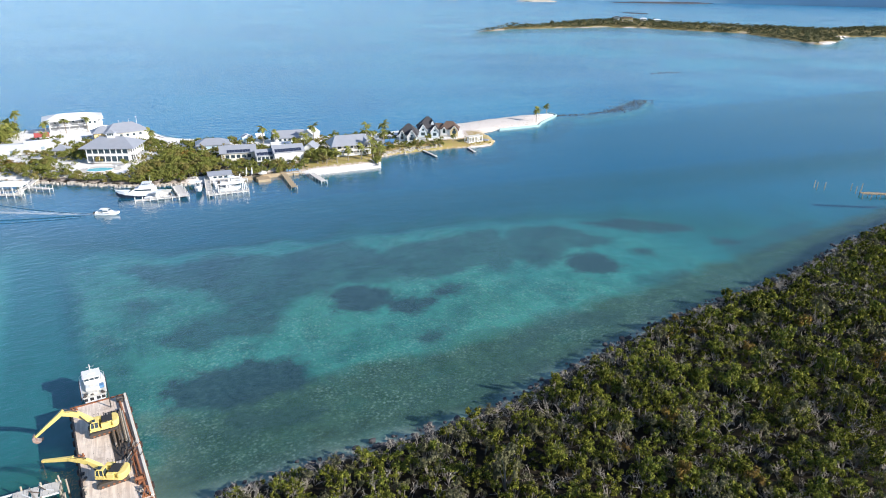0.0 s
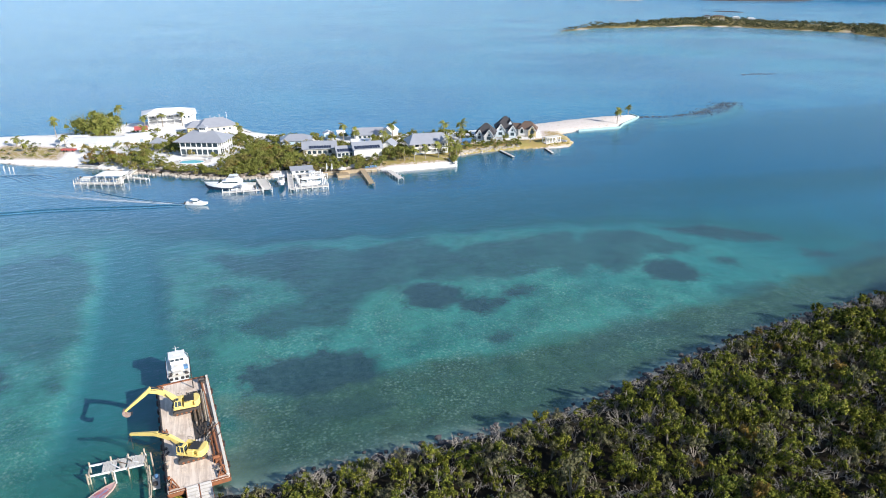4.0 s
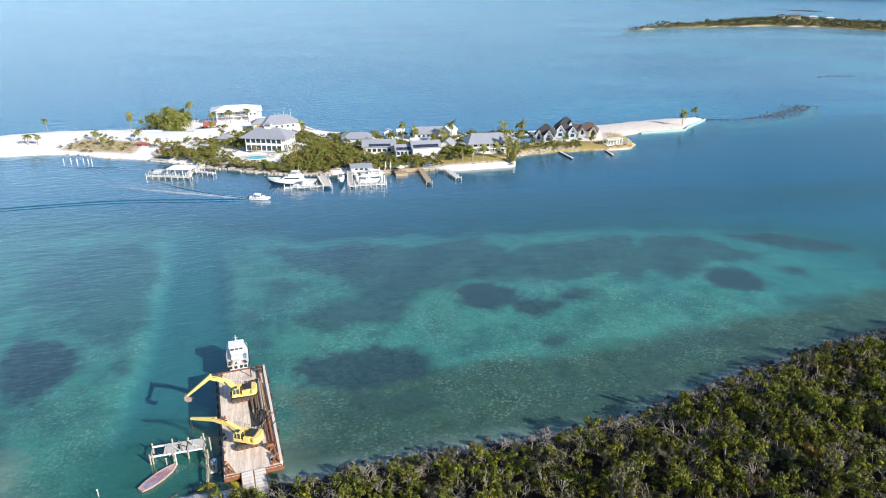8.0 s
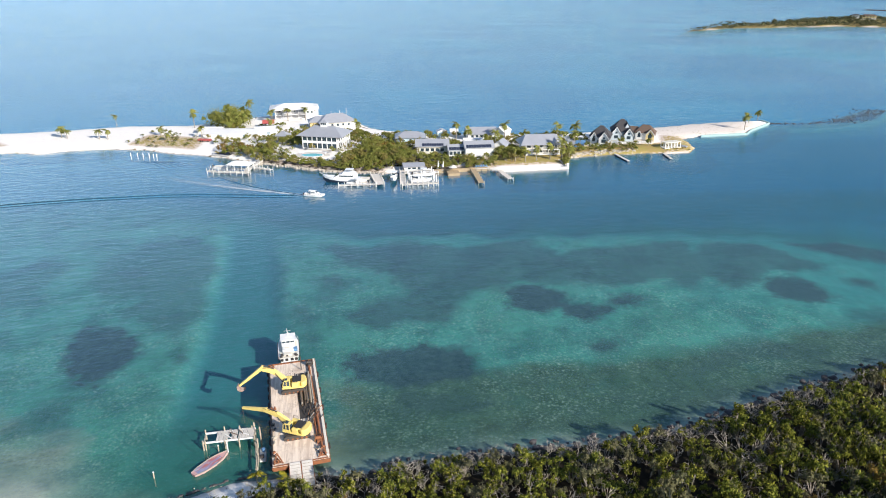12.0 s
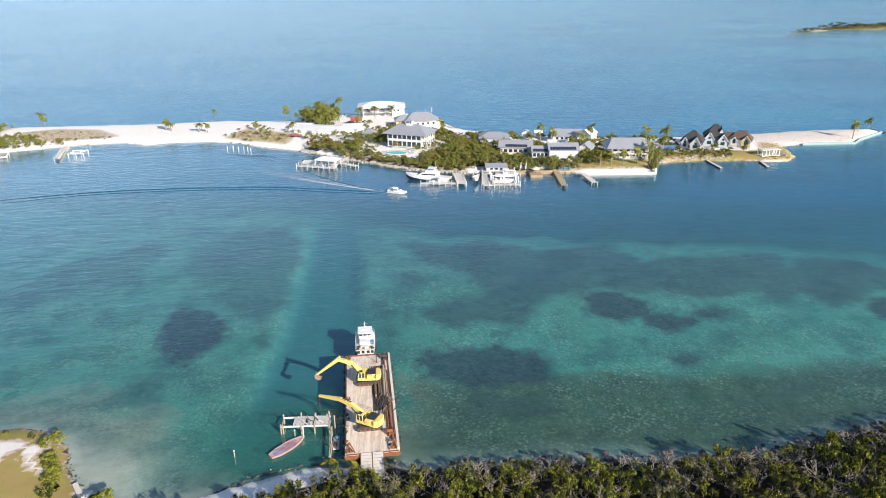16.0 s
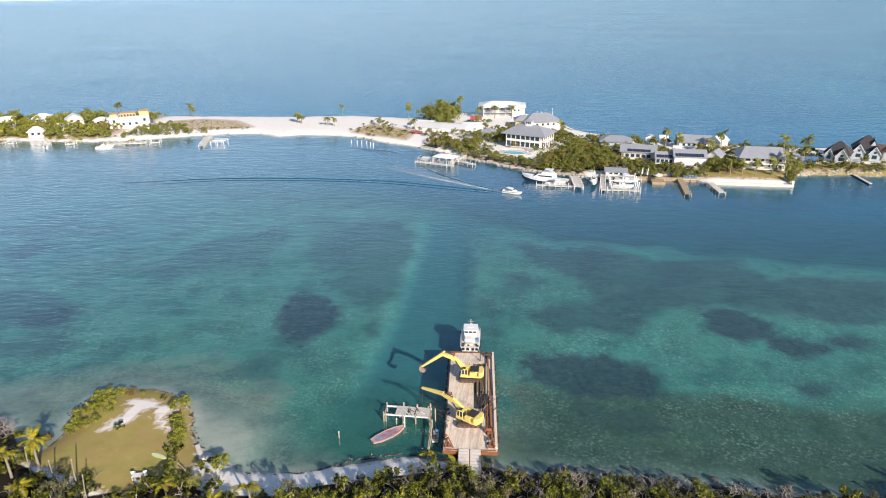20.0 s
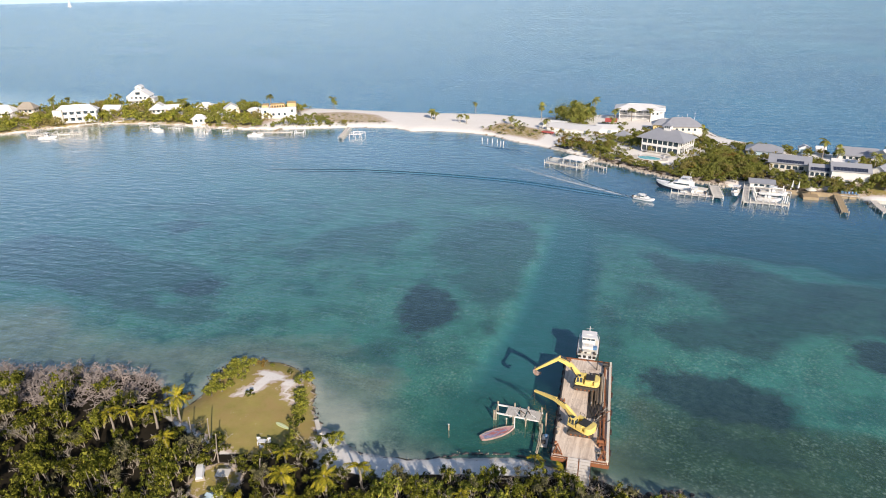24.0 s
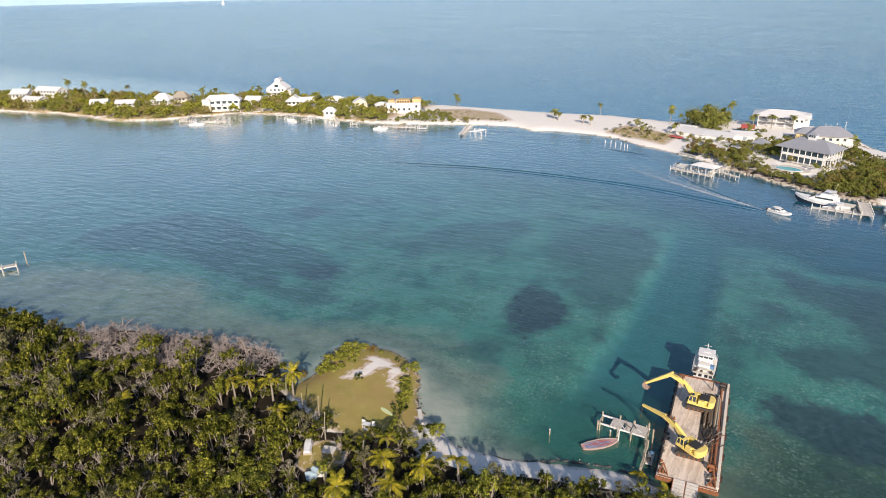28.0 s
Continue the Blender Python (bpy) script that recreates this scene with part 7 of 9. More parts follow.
        top.append([(-w, l * f, z1), (-w * 0.98, l * f, z0 + (z1 - z0) * 0.60), (w * 0.98, l * f, z0 + (z1 - z0) * 0.60), (w, l * f, z1)])
    part("lower_hull", Shape().loft(low), NAVY, yt, "dark blue lower hull", 0.03)
    part("upper_hull", Shape().loft(top), GELCOAT, yt, "", 0.03)
    cab = part("cabin", Shape().side([(-4.6, 1.4), (4.4, 1.6), (2.2, 2.9), (1.2, 3.1), (-4.4, 3.1)], -1.55, 1.55), GELCOAT, yt, "white deckhouse", 0.08)
    part("side_window", Shape().box(-1.57, -0.6, 2.25, 0.04, 5.2, 0.5), GLASS, cab, "dark window band")
    part("side_window", Shape().box(1.57, -0.6, 2.25, 0.04, 5.2, 0.5), GLASS, cab, "dark window band")
    part("windscreen", Shape().side([(2.2, 2.95), (3.9, 1.95), (3.95, 2.0), (2.25, 3.0)], -1.3, 1.3), GLASS, cab, "dark raked windscreen")
    fly = part("flybridge", Shape().side([(-3.8, 3.1), (0.9, 3.1), (0.5, 3.9), (-3.8, 3.8)], -1.3, 1.3), GELCOAT, yt, "", 0.06)
    part("hard_top", Shape().box(0, -1.8, 4.7, 2.8, 3.0, 0.12), GELCOAT, fly, "", 0.04)
    for x in (-1.2, 1.2):
        for y2 in (-3.2, -0.4):
            part("post", Shape().rod((x, y2, 3.7), (x, y2, 4.75), 0.05, n=5), WHITE, fly)
    part("cockpit", Shape().box(0, -7.2, 1.3, 3.4, 3.8, 0.15), CREAM, yt)
    part("antenna", Shape().rod((0.9, -2.6, 4.8), (0.9, -3.2, 7.4), 0.03, n=5), WHITE, yt)
    rail = Shape()
    for s in (-1, 1):
        rail.tube([(s * 2.2, 1.0, 2.4), (s * 1.6, 5.9, 2.85), (s * 0.7, 8.4, 3.15), (0, 9.5, 3.3)], (0.03,) * 4, 5)
    part("bow_rail", rail, WHITE, yt)
    build_boat("motor_boat", "white sport fishing boat moored beside the yacht", 8.0, 2.8, 7.2, 224.6, 95, GELCOAT, True, 0, True, engines=2)
    build_cruiser()
    # docks of the western shore
    dock("dock", "slanting wooden dock on the western shore", (-157.6, 288.0), (-150.6, 265.6), 1.8, GREY_PLANK, 1.0, 2.6, rise=0.6)
    lf = thing("boat_lift", "white open boat lift beside a dock", "boat lift", -145.5, 273.5, 0, 8, "boat lift frames")
    for x in (-3, 0, 3):
        for y in (-3, 3):
            part("lift_post", Shape().box(x, y, -1.2, 0.25, 0.25, 3.0), WHITE, lf)
    for y in (-3, 0, 3):
        part("lift_beam", Shape().beam((-3.1, y, 1.7), (3.1, y, 1.7), 0.2, 0.3), WHITE, lf)
    for x, y, turn, w in ((-297.0, 231.5, 28, 2.6), (-288.5, 233.5, 28, 2.4), (-304.0, 228.0, 30, 2.0), (-256.0, 259.0, 20, 1.8), (-243.0, 261.5, 15, 1.6), (-214.0, 264.0, 20, 1.8), (-176.0, 271.0, 20, 2.2)):
        lf = thing("boat_lift", "small white boat lift frame at a western dock", "boat lift", x, y, 0, turn, "boat lift frames")
        for px in (-w, w):
            for py in (-w, w):
                part("lift_post", Shape().rod((px, py, -1.2), (px, py, 1.7), 0.14, n=6), WHITE, lf)
            part("lift_beam", Shape().beam((px, -w - 0.2, 1.5), (px, w + 0.2, 1.5), 0.2, 0.25), WHITE, lf)
        part("cradle", Shape().box(0, 0, 0.5, 2 * w, 0.25, 0.2).box(0, -w * 0.6, 0.5, 2 * w, 0.25, 0.2).box(0, -w * 0.3, 0.5, 0.25, w, 0.2), WHITE, lf, "white lifting cradle")
    for x, y in ((-84.8, 281.7), (-82.0, 281.2), (-79.5, 280.0), (-77.0, 279.6), (-75.0, 278.4), (-73.4, 277.2)):
        m = thing("mooring_post", "white mooring pile standing in the water", "post", x, y, 0, 0, "white piles off the beach")
        part("post", Shape().rod((0, 0, -1.2), (0, 0, 1.5), 0.16, n=7), WHITE, m)
        part("cap", Shape().rod((0, 0, 1.5), (0, 0, 1.7), 0.2, 0.02, n=7), WHITE, m)
    dock("dock", "dock with lift in front of arcaded house", (-312, 238.5), (-302.8, 224.6), 1.8, GREY_PLANK, 1.0, 2.4, rise=0.7)
    dock("dock", "outer dock of the arcaded house", (-303.5, 225.5), (-281, 236.6), 1.8, GREY_PLANK, 1.0, 2.4, rise=0.9)
    dock("dock", "long walkway beside the arcaded house", (-300, 252.0), (-285, 268.0), 2.2, GREY_PLANK, 1.2, 3.0, rise=0.9)
    dock("dock", "narrow dock in front of white cottages", (-262.5, 272.5), (-267.2, 260.8), 1.6, GREY_PLANK, 1.0, 2.4)
    dock("dock", "dock with a small boat in front of building site", (-197.5, 263.5), (-179, 269.0), 1.8, GREY_PLANK, 1.0, 2.4, rise=0.8)
    dock("dock", "short jetty to the western shore", (-190, 275.5), (-188.5, 266.5), 1.6, TAN_PLANK, 1.0, 2.6)
    dock("dock", "small jetty of the boathouse", (-233.0, 271.0), (-224.0, 262.5), 1.4, GREY_PLANK, 0.9, 2.4)
    dock("dock", "short jetty on the rocky western shore", (-246.0, 270.0), (-247.0, 260.0), 1.4, GREY_PLANK, 0.9, 2.4)
    build_boat("motor_boat", "white motor boat at a western dock", 7.5, 2.6, -194.6, 260.4, -70, GELCOAT, True, 0, False)
    build_boat("motor_boat", "white boat lying at the arcaded house", 8.5, 2.8, -292.0, 226.2, -62, GELCOAT, True, 0, True)
    build_boat("motor_boat", "small white boat off the cottages", 6.5, 2.4, -250.5, 255.6, 100, GELCOAT, True, 0, False)
    build_boat("motor_boat", "small white boat on the western shore", 5.5, 2.2, -222.5, 259.4, 20, GELCOAT, False, 0, False)
    k = thing("boat_shelter", "white open shelter on the shore", "shelter", -182.5, 276.5, ground_z(-182.5, 276.5), 25)
    part("roof", Shape().box(0, 0, 2.6, 4.8, 3.6, 0.2), WHITE, k)
    for x in (-2.1, 2.1):
        for y in (-1.5, 1.5):
            part("post", Shape().box(x, y, -0.3, 0.18, 0.18, 3.0), WHITE, k)
    dock("dock", "small dock off the wooded western shore", (-180.5, 68.0), (-177.5, 74.0), 1.8, GREY_PLANK, 1.0, 2.4)
    m = thing("mooring_post", "single dark post standing in the lagoon", "post", -181.3, 78.2, 0)
    part("post", Shape().rod((0, 0, -3), (0, 0, 2.2), 0.14, n=7), PILE, m)
    part("cap", Shape().rod((0, 0, 2.2), (0, 0, 2.3), 0.16, n=7), PILE, m)
    dock("dock", "tan wooden dock off the wooded eastern shore", (254, 118), (235.8, 129.8), 2.0, TAN_PLANK, 1.0, 3.0)
    for x, y in ((231.5, 143.5), (232.8, 145.5), (234.2, 142.2), (240.5, 134.2), (242.0, 137.0), (246.0, 135.5)):
        m = thing("mooring_post", "grey pile standing alone in shallow water", "post", x, y, 0, 0, "old piles off the eastern shore")
        part("post", Shape().rod((0, 0, -1.2), (0.1, 0, 1.6), 0.15, n=7), PILE, m)
        part("cap", Shape().rod((0.1, 0, 1.6), (0.1, 0, 1.7), 0.17, n=7), PILE, m)


def ribbon(name, label, pts, widths, alphas, material, z, category="wake"):
    """A flat strip whose vertex colour fades towards both edges."""
    s, fades = Shape(), []
    v = []
    for i, (x, y) in enumerate(pts):
        a, b = Vector(pts[max(i - 1, 0)]), Vector(pts[min(i + 1, len(pts) - 1)])
        d = (b - a).normalized()
        for u, f in ((-0.5, 0.0), (-0.22, 0.7), (0.0, 1.0), (0.22, 0.7), (0.5, 0.0)):
            v.append((x - d.y * widths[i] * u, y + d.x * widths[i] * u, z))
            fades.append(f * alphas[i])
    s.add(v, [(5 * i + j, 5 * i + j + 1, 5 * i + j + 6, 5 * i + j + 5) for i in range(len(pts) - 1) for j in range(4)])
    me = bpy.data.meshes.new(name)
    me.from_pydata(s.v, [], s.f)
    me.materials.append(material)
    layer = me.color_attributes.new("fade", "FLOAT_COLOR", "POINT")
    layer.data.foreach_set("color", np.repeat(np.array(fades), 4))
    return tagged(new(name, me), label, category, kind="stuff")


build_pool_house()
build_white_block()
build_long_roofs()
build_middle_houses()
build_tip_houses()
build_west_houses()
build_docks()


# ---- plants ----
def bush_arrays(seed, lumps, leaves, size, width=1.3, height=2.6, upright=0.0):
    """Leaves as small quads on a cluster of lumps, and stems that carry them: points and faces of both."""
    rng = np.random.default_rng(seed)
    ang = rng.uniform(0, 6.283, lumps)
    rad = width * np.sqrt(rng.uniform(0, 1, lumps)) * 0.85
    cz = height * rng.uniform(0.50, 0.86, lumps) * (1.10 - 0.42 * (rad / width) ** 2)
    centres = np.stack([rad * np.cos(ang), rad * np.sin(ang), cz], 1)
    r = rng.uniform(0.20, 0.42, lumps) * width
    which = rng.integers(0, lumps, leaves)
    d = rng.normal(size=(leaves, 3))
    d[:, 2] = d[:, 2] * 1.1 + 0.30
    d /= np.linalg.norm(d, axis=1)[:, None]
    at = centres[which] + d * (r[which] * rng.uniform(0.4, 1.25, leaves))[:, None] * np.array((1.1, 1.1, 0.85))
    at[:, 2] = np.maximum(at[:, 2], 0.15)
    n = d + rng.normal(scale=0.34, size=d.shape)
    n[:, 2] += 0.2
    n /= np.linalg.norm(n, axis=1)[:, None]
    a = np.cross(n, rng.normal(size=n.shape))
    a /= np.linalg.norm(a, axis=1)[:, None]
    b = np.cross(n, a)
    s = size * rng.uniform(0.6, 1.35, leaves)[:, None]
    tris = np.stack([at - a * s * 0.36 - b * s * 0.36, at + a * s * 0.36 - b * s * 0.36, at + b * s * 0.66 + n * s * 0.12], 1).reshape(-1, 3)
    # broad triangles added inside each lump block the light, so its heart goes dark
    core = lumps * 4
    c = np.repeat(centres, 4, 0) + rng.normal(scale=0.10 * width, size=(core, 3))
    a, b = rng.normal(size=(core, 3)), rng.normal(size=(core, 3))
    a /= np.linalg.norm(a, axis=1)[:, None]
    b = np.cross(a, b)
    b /= np.linalg.norm(b, axis=1)[:, None]
    w = np.repeat(r, 4)[:, None] * 0.44
    tris = np.concatenate([np.stack([c - a * w - b * w * 0.6, c + a * w - b * w * 0.6, c + b * w * 1.1], 1).reshape(-1, 3), tris])
    stems = Shape()
    for c in centres[:4]:
        mid = (c[0] * 0.45 + rng.normal() * 0.08, c[1] * 0.45, c[2] * 0.45)
        stems.rod((c[0] * 0.08, c[1] * 0.08, -0.3), mid, 0.07, 0.05, 3).rod(mid, (c[0], c[1], c[2] + r[0] * 0.3), 0.05, 0.015, 3)
    return tris.astype(np.float32), stems


def bare_arrays(seed, height=2.6, spread=1.0, forks=3, depth=3, thick=0.045, taper=0.62):
    """A leafless grey shrub."""
    rng = random.Random(seed)
    s = Shape()

    def grow_limb(p, d, l, r, k):
        q = (p[0] + d[0] * l, p[1] + d[1] * l, p[2] + d[2] * l)
        s.rod(p, q, r, r * 0.65, 3)
        if k == 0:
            return
        for _ in range(forks):
            e = Vector((d[0] + rng.gauss(0, 0.55) * spread, d[1] + rng.gauss(0, 0.55) * spread, d[2] + rng.gauss(0.05, 0.3))).normalized()
            grow_limb(q, e, l * rng.uniform(0.55, 0.85), r * taper, k - 1)

    for _ in range(3):
        d = Vector((rng.gauss(0, 0.35) * spread, rng.gauss(0, 0.35) * spread, 1)).normalized()
        grow_limb((rng.gauss(0, 0.15), rng.gauss(0, 0.15), -0.2), d, height * 0.34, thick, depth)
    return s


def quads_mesh(name, points, material, per=4):
    me = bpy.data.meshes.new(name)
    n = len(points) // per
    me.vertices.add(len(points))
    me.vertices.foreach_set("co", np.ascontiguousarray(points, np.float32).ravel())
    me.loops.add(len(points))
    me.loops.foreach_set("vertex_index", np.arange(len(points), dtype=np.int32))
    me.polygons.add(n)
    me.polygons.foreach_set("loop_start", np.arange(0, len(points), per, dtype=np.int32))
    me.update(calc_edges=True)
    me.materials.append(material)
    return me


def placed(points, x, y, z, turn, scale, tall):
    c, s = math.cos(turn) * scale, math.sin(turn) * scale
    return np.stack([points[:, 0] * c - points[:, 1] * s + x, points[:, 0] * s + points[:, 1] * c + y, points[:, 2] * scale * tall + z], 1)


def shape_quads(shape):
    """The four-sided faces of a shape as loose points."""
    v = np.array(shape.v, np.float32)
    return v[np.array([f for f in shape.f if len(f) == 4])].reshape(-1, 3)


KINDS = [bush_arrays(40 + k, 8 + k % 5, 210, 0.27, 1.0, 2.4) for k in range(7)]
FINE = [bush_arrays(40 + k, 8 + k % 6, 500, 0.165, 1.05, 2.4) for k in range(7)]
LUSH = [bush_arrays(60 + k, 15 + k, 400, 0.36, 1.7, 3.6) for k in range(4)]
LUSH_FINE = [bush_arrays(60 + k, 13 + k, 1000, 0.20, 1.6, 3.2) for k in range(4)]
BARE = [bare_arrays(80 + k, 2.9, 1.15, 2, 4, 0.042, 0.72) for k in range(5)]
TANGLE = [bare_arrays(90 + k, 2.6, 1.7, 2, 4, 0.085, 0.74) for k in range(4)]
DEAD_ZONE = [(-127, 62), (-121, 69), (-107, 71), (-97, 75.5), (-87, 78), (-80, 73), (-83, 65.5), (-90, 63), (-101, 60.5), (-106, 56), (-118, 55)]

BEACH = [(-12, 79), (-11.5, 74.6), (-27, 68.8), (-35, 65.2), (-44, 64), (-48, 68), (-52, 74), (-56, 80), (-60, 90), (-30, 78)]
CLEAR = [(-49.5, 66), (-53, 62.5), (-61, 64.2), (-72, 67.5), (-77, 69.5), (-80, 90), (-50, 90)]
GAPS = [(-57.5, 56.8, 3.0), (-54.5, 52.7, 1.9), (-79.2, 59.8, 1.4), (-77.0, 61.4, 1.3), (-73.2, 62.6, 2.2), (-70.6, 65.2, 2.2), (-72.6, 59.2, 1.7), (-46.6, 59.8, 1.3)]


def wood_places():
    """Where shrubs stand on the near shore: a jittered lattice over the visible woods."""
    rng = np.random.default_rng(7)
    gx, gy = np.meshgrid(np.arange(-190, 250, 1.62), np.arange(8, 122, 1.62))
    px = (gx + rng.uniform(-0.75, 0.75, gx.shape)).ravel()
    py = (gy + rng.uniform(-0.85, 0.85, gx.shape)).ravel()
    z, dm, ds, df = ground_height(px, py)
    far = np.hypot(px, py)
    keep = (dm > 0.6) & (far > 58) & (far < 275)
    keep &= np.abs(np.degrees(np.arctan2(px, py)) - (-3)) < 72
    keep &= edge_distance(px, py, BEACH) < -0.5
    keep &= edge_distance(px, py, CLEAR) < 0.2
    for x, y, r in GAPS:
        keep &= np.hypot(px - x, py - y) > r
    return px[keep], py[keep], z[keep], dm[keep]


def build_woods():
    px, py, pz, dm = wood_places()
    rng = random.Random(12)
    order = np.argsort(dm)
    edge = set(order[:140].tolist())
    leaf_m = [quads_mesh("crown", q, LEAF, 3) for q, _ in KINDS]
    light_m = [quads_mesh("crown", q, LEAF_LIGHT, 3) for q, _ in KINDS]
    rust_m = [quads_mesh("crown", q, LEAF_RUST, 3) for q, _ in KINDS]
    stem_m = [shared(s, BARK, "stem") for _, s in KINDS]
    grey_m = [quads_mesh("crown", q, LEAF_GREY, 3) for q, _ in KINDS]
    bulk = {"LEAF": [], "LIGHT": [], "GREY": [], "RUST": [], "DEAD": [], "PINK": [], "BARK": []}
    zone = edge_distance(px, py, DEAD_ZONE)
    strand, meadow = -edge_distance(px, py, BEACH), -edge_distance(px, py, CLEAR)
    clump, hole, hill = ripple(px, py, 52, 7.0, 2), ripple(px, py, 57, 4.2, 2), ripple(px, py, 59, 13, 2)
    stem_q, bare_q, tangle_q = [shape_quads(s) for _, s in KINDS], [shape_quads(s) for s in BARE], [shape_quads(s) for s in TANGLE]
    for i in range(len(px)):
        x, y, z = float(px[i]), float(py[i]), float(pz[i])
        k, turn = rng.randrange(len(KINDS)), rng.uniform(0, 6.283)
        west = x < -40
        size = rng.choice((0.5, 0.65, 0.8, 1.0, 1.4) if west else (0.55, 0.7, 0.85, 1.05, 1.3)) * rng.uniform(0.9, 1.1)
        tall = rng.uniform(0.72, 1.28) * (1.08 + 0.36 * float(clump[i]) + 0.30 * float(hill[i]))
        low = min(1.0, 0.5 + 0.10 * float(dm[i])) * min(1.0, 0.55 + 0.09 * max(float(strand[i]), 0.0)) * min(1.0, 0.35 + 0.09 * max(float(meadow[i]), 0.0))
        size *= 1.10 + 0.30 * float(clump[i]) + 0.15 * float(hill[i])
        size, tall = size * (0.6 + 0.4 * low), tall * (0.5 + 0.5 * low)
        if (clump[i] < (-0.46 if west else -0.70) or hole[i] < (-0.26 if west else -0.50)) and zone[i] < 0 and dm[i] > 3:
            continue
        patch = noise.noise((x * 0.035, y * 0.035, 3.0))
        if zone[i] > 0:
            for _ in range(2 if i % 2 else 1) if hole[i] > -0.35 else ():
                bulk["PINK"].append(placed(tangle_q[rng.randrange(4)], x + rng.uniform(-0.8, 0.8), y + rng.uniform(-0.8, 0.8), z, rng.uniform(0, 6.28), rng.uniform(0.7, 1.6), rng.uniform(0.6, 1.2)))
            if rng.random() < 0.86:
                continue
        elif rng.random() < (0.26 if west else 0.30 + 0.25 * patch + (0.5 if dm[i] < 4.5 else 0.0)):
            bulk["DEAD"].append(placed(bare_q[rng.randrange(5)], x, y, z, turn, rng.uniform(0.8, 1.25), rng.uniform(0.9, 1.3) * low))
            if rng.random() < (0.35 if west or dm[i] > 4.5 else 0.7):
                continue
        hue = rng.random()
        # the west gets fewer light shrubs, its darker shading put into leaf colour
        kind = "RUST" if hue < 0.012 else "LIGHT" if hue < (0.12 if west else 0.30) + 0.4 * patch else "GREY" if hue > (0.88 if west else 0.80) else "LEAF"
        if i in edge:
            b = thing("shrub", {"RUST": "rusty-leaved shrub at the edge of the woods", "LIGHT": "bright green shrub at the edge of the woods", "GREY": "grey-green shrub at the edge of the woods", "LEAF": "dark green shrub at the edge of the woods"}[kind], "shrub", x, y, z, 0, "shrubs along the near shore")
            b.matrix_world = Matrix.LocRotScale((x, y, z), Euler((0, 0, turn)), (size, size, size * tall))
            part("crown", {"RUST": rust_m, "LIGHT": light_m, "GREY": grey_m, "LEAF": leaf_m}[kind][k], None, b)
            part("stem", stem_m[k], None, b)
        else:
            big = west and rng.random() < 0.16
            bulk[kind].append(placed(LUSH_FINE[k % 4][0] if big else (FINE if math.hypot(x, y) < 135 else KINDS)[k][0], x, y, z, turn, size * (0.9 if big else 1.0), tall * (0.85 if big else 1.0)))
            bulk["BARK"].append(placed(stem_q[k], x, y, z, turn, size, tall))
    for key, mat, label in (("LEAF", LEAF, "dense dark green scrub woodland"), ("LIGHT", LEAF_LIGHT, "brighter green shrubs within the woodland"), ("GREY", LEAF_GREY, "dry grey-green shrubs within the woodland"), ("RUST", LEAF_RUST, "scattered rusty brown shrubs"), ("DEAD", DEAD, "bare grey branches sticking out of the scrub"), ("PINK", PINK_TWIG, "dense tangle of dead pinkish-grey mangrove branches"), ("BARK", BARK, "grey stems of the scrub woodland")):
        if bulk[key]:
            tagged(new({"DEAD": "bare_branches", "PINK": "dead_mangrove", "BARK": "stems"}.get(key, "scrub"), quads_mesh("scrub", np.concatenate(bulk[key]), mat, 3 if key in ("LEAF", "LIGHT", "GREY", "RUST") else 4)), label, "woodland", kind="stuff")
    return leaf_m, light_m, rust_m, stem_m


LEAF_M, LIGHT_M, RUST_M, STEM_M = build_woods()
LUSH_M = [quads_mesh("crown", q, (LEAF_SPIT, LEAF_SPIT, LEAF_OLIVE, LEAF_SPIT)[k], 3) for k, (q, _) in enumerate(LUSH)]
LUSH_LIGHT_M = [quads_mesh("crown", q, LEAF_SPIT, 3) for q, _ in LUSH]
LUSH_SHORE_M = [quads_mesh("crown", q, LEAF_SHORE, 3) for q, _ in LUSH]
LUSH_STEM_M = [shared(s, BARK, "stem") for _, s in LUSH]
BARE_M = [shared(s, DEAD, "branch") for s in BARE]


def shrub(x, y, size, tall, kind, label, group, rng, name="shrub"):
    z = ground_z(x, y)
    wide = 1.0 if kind.startswith("lush") else 1.4
    b = thing(name, label, "tree" if name == "tree" else "shrub", x, y, z, 0, group)
    b.matrix_world = Matrix.LocRotScale((x, y, z), Euler((0, 0, rng.uniform(0, 6.283))), (size * wide, size * wide, size * tall))
    k = rng.randrange(4)
    if kind == "lush":
        part("crown", LUSH_M[k], None, b)
        part("stem", LUSH_STEM_M[k], None, b)
    elif kind == "lush_shore":
        part("crown", LUSH_SHORE_M[k], None, b)
        part("stem", LUSH_STEM_M[k], None, b)
    elif kind == "lush_light":
        part("crown", LUSH_LIGHT_M[k], None, b)
        part("stem", LUSH_STEM_M[k], None, b)
    else:
        part("crown", {"leaf": LEAF_M, "light": LIGHT_M, "rust": RUST_M}[kind][k], None, b)
        part("stem", STEM_M[k], None, b)
    return b


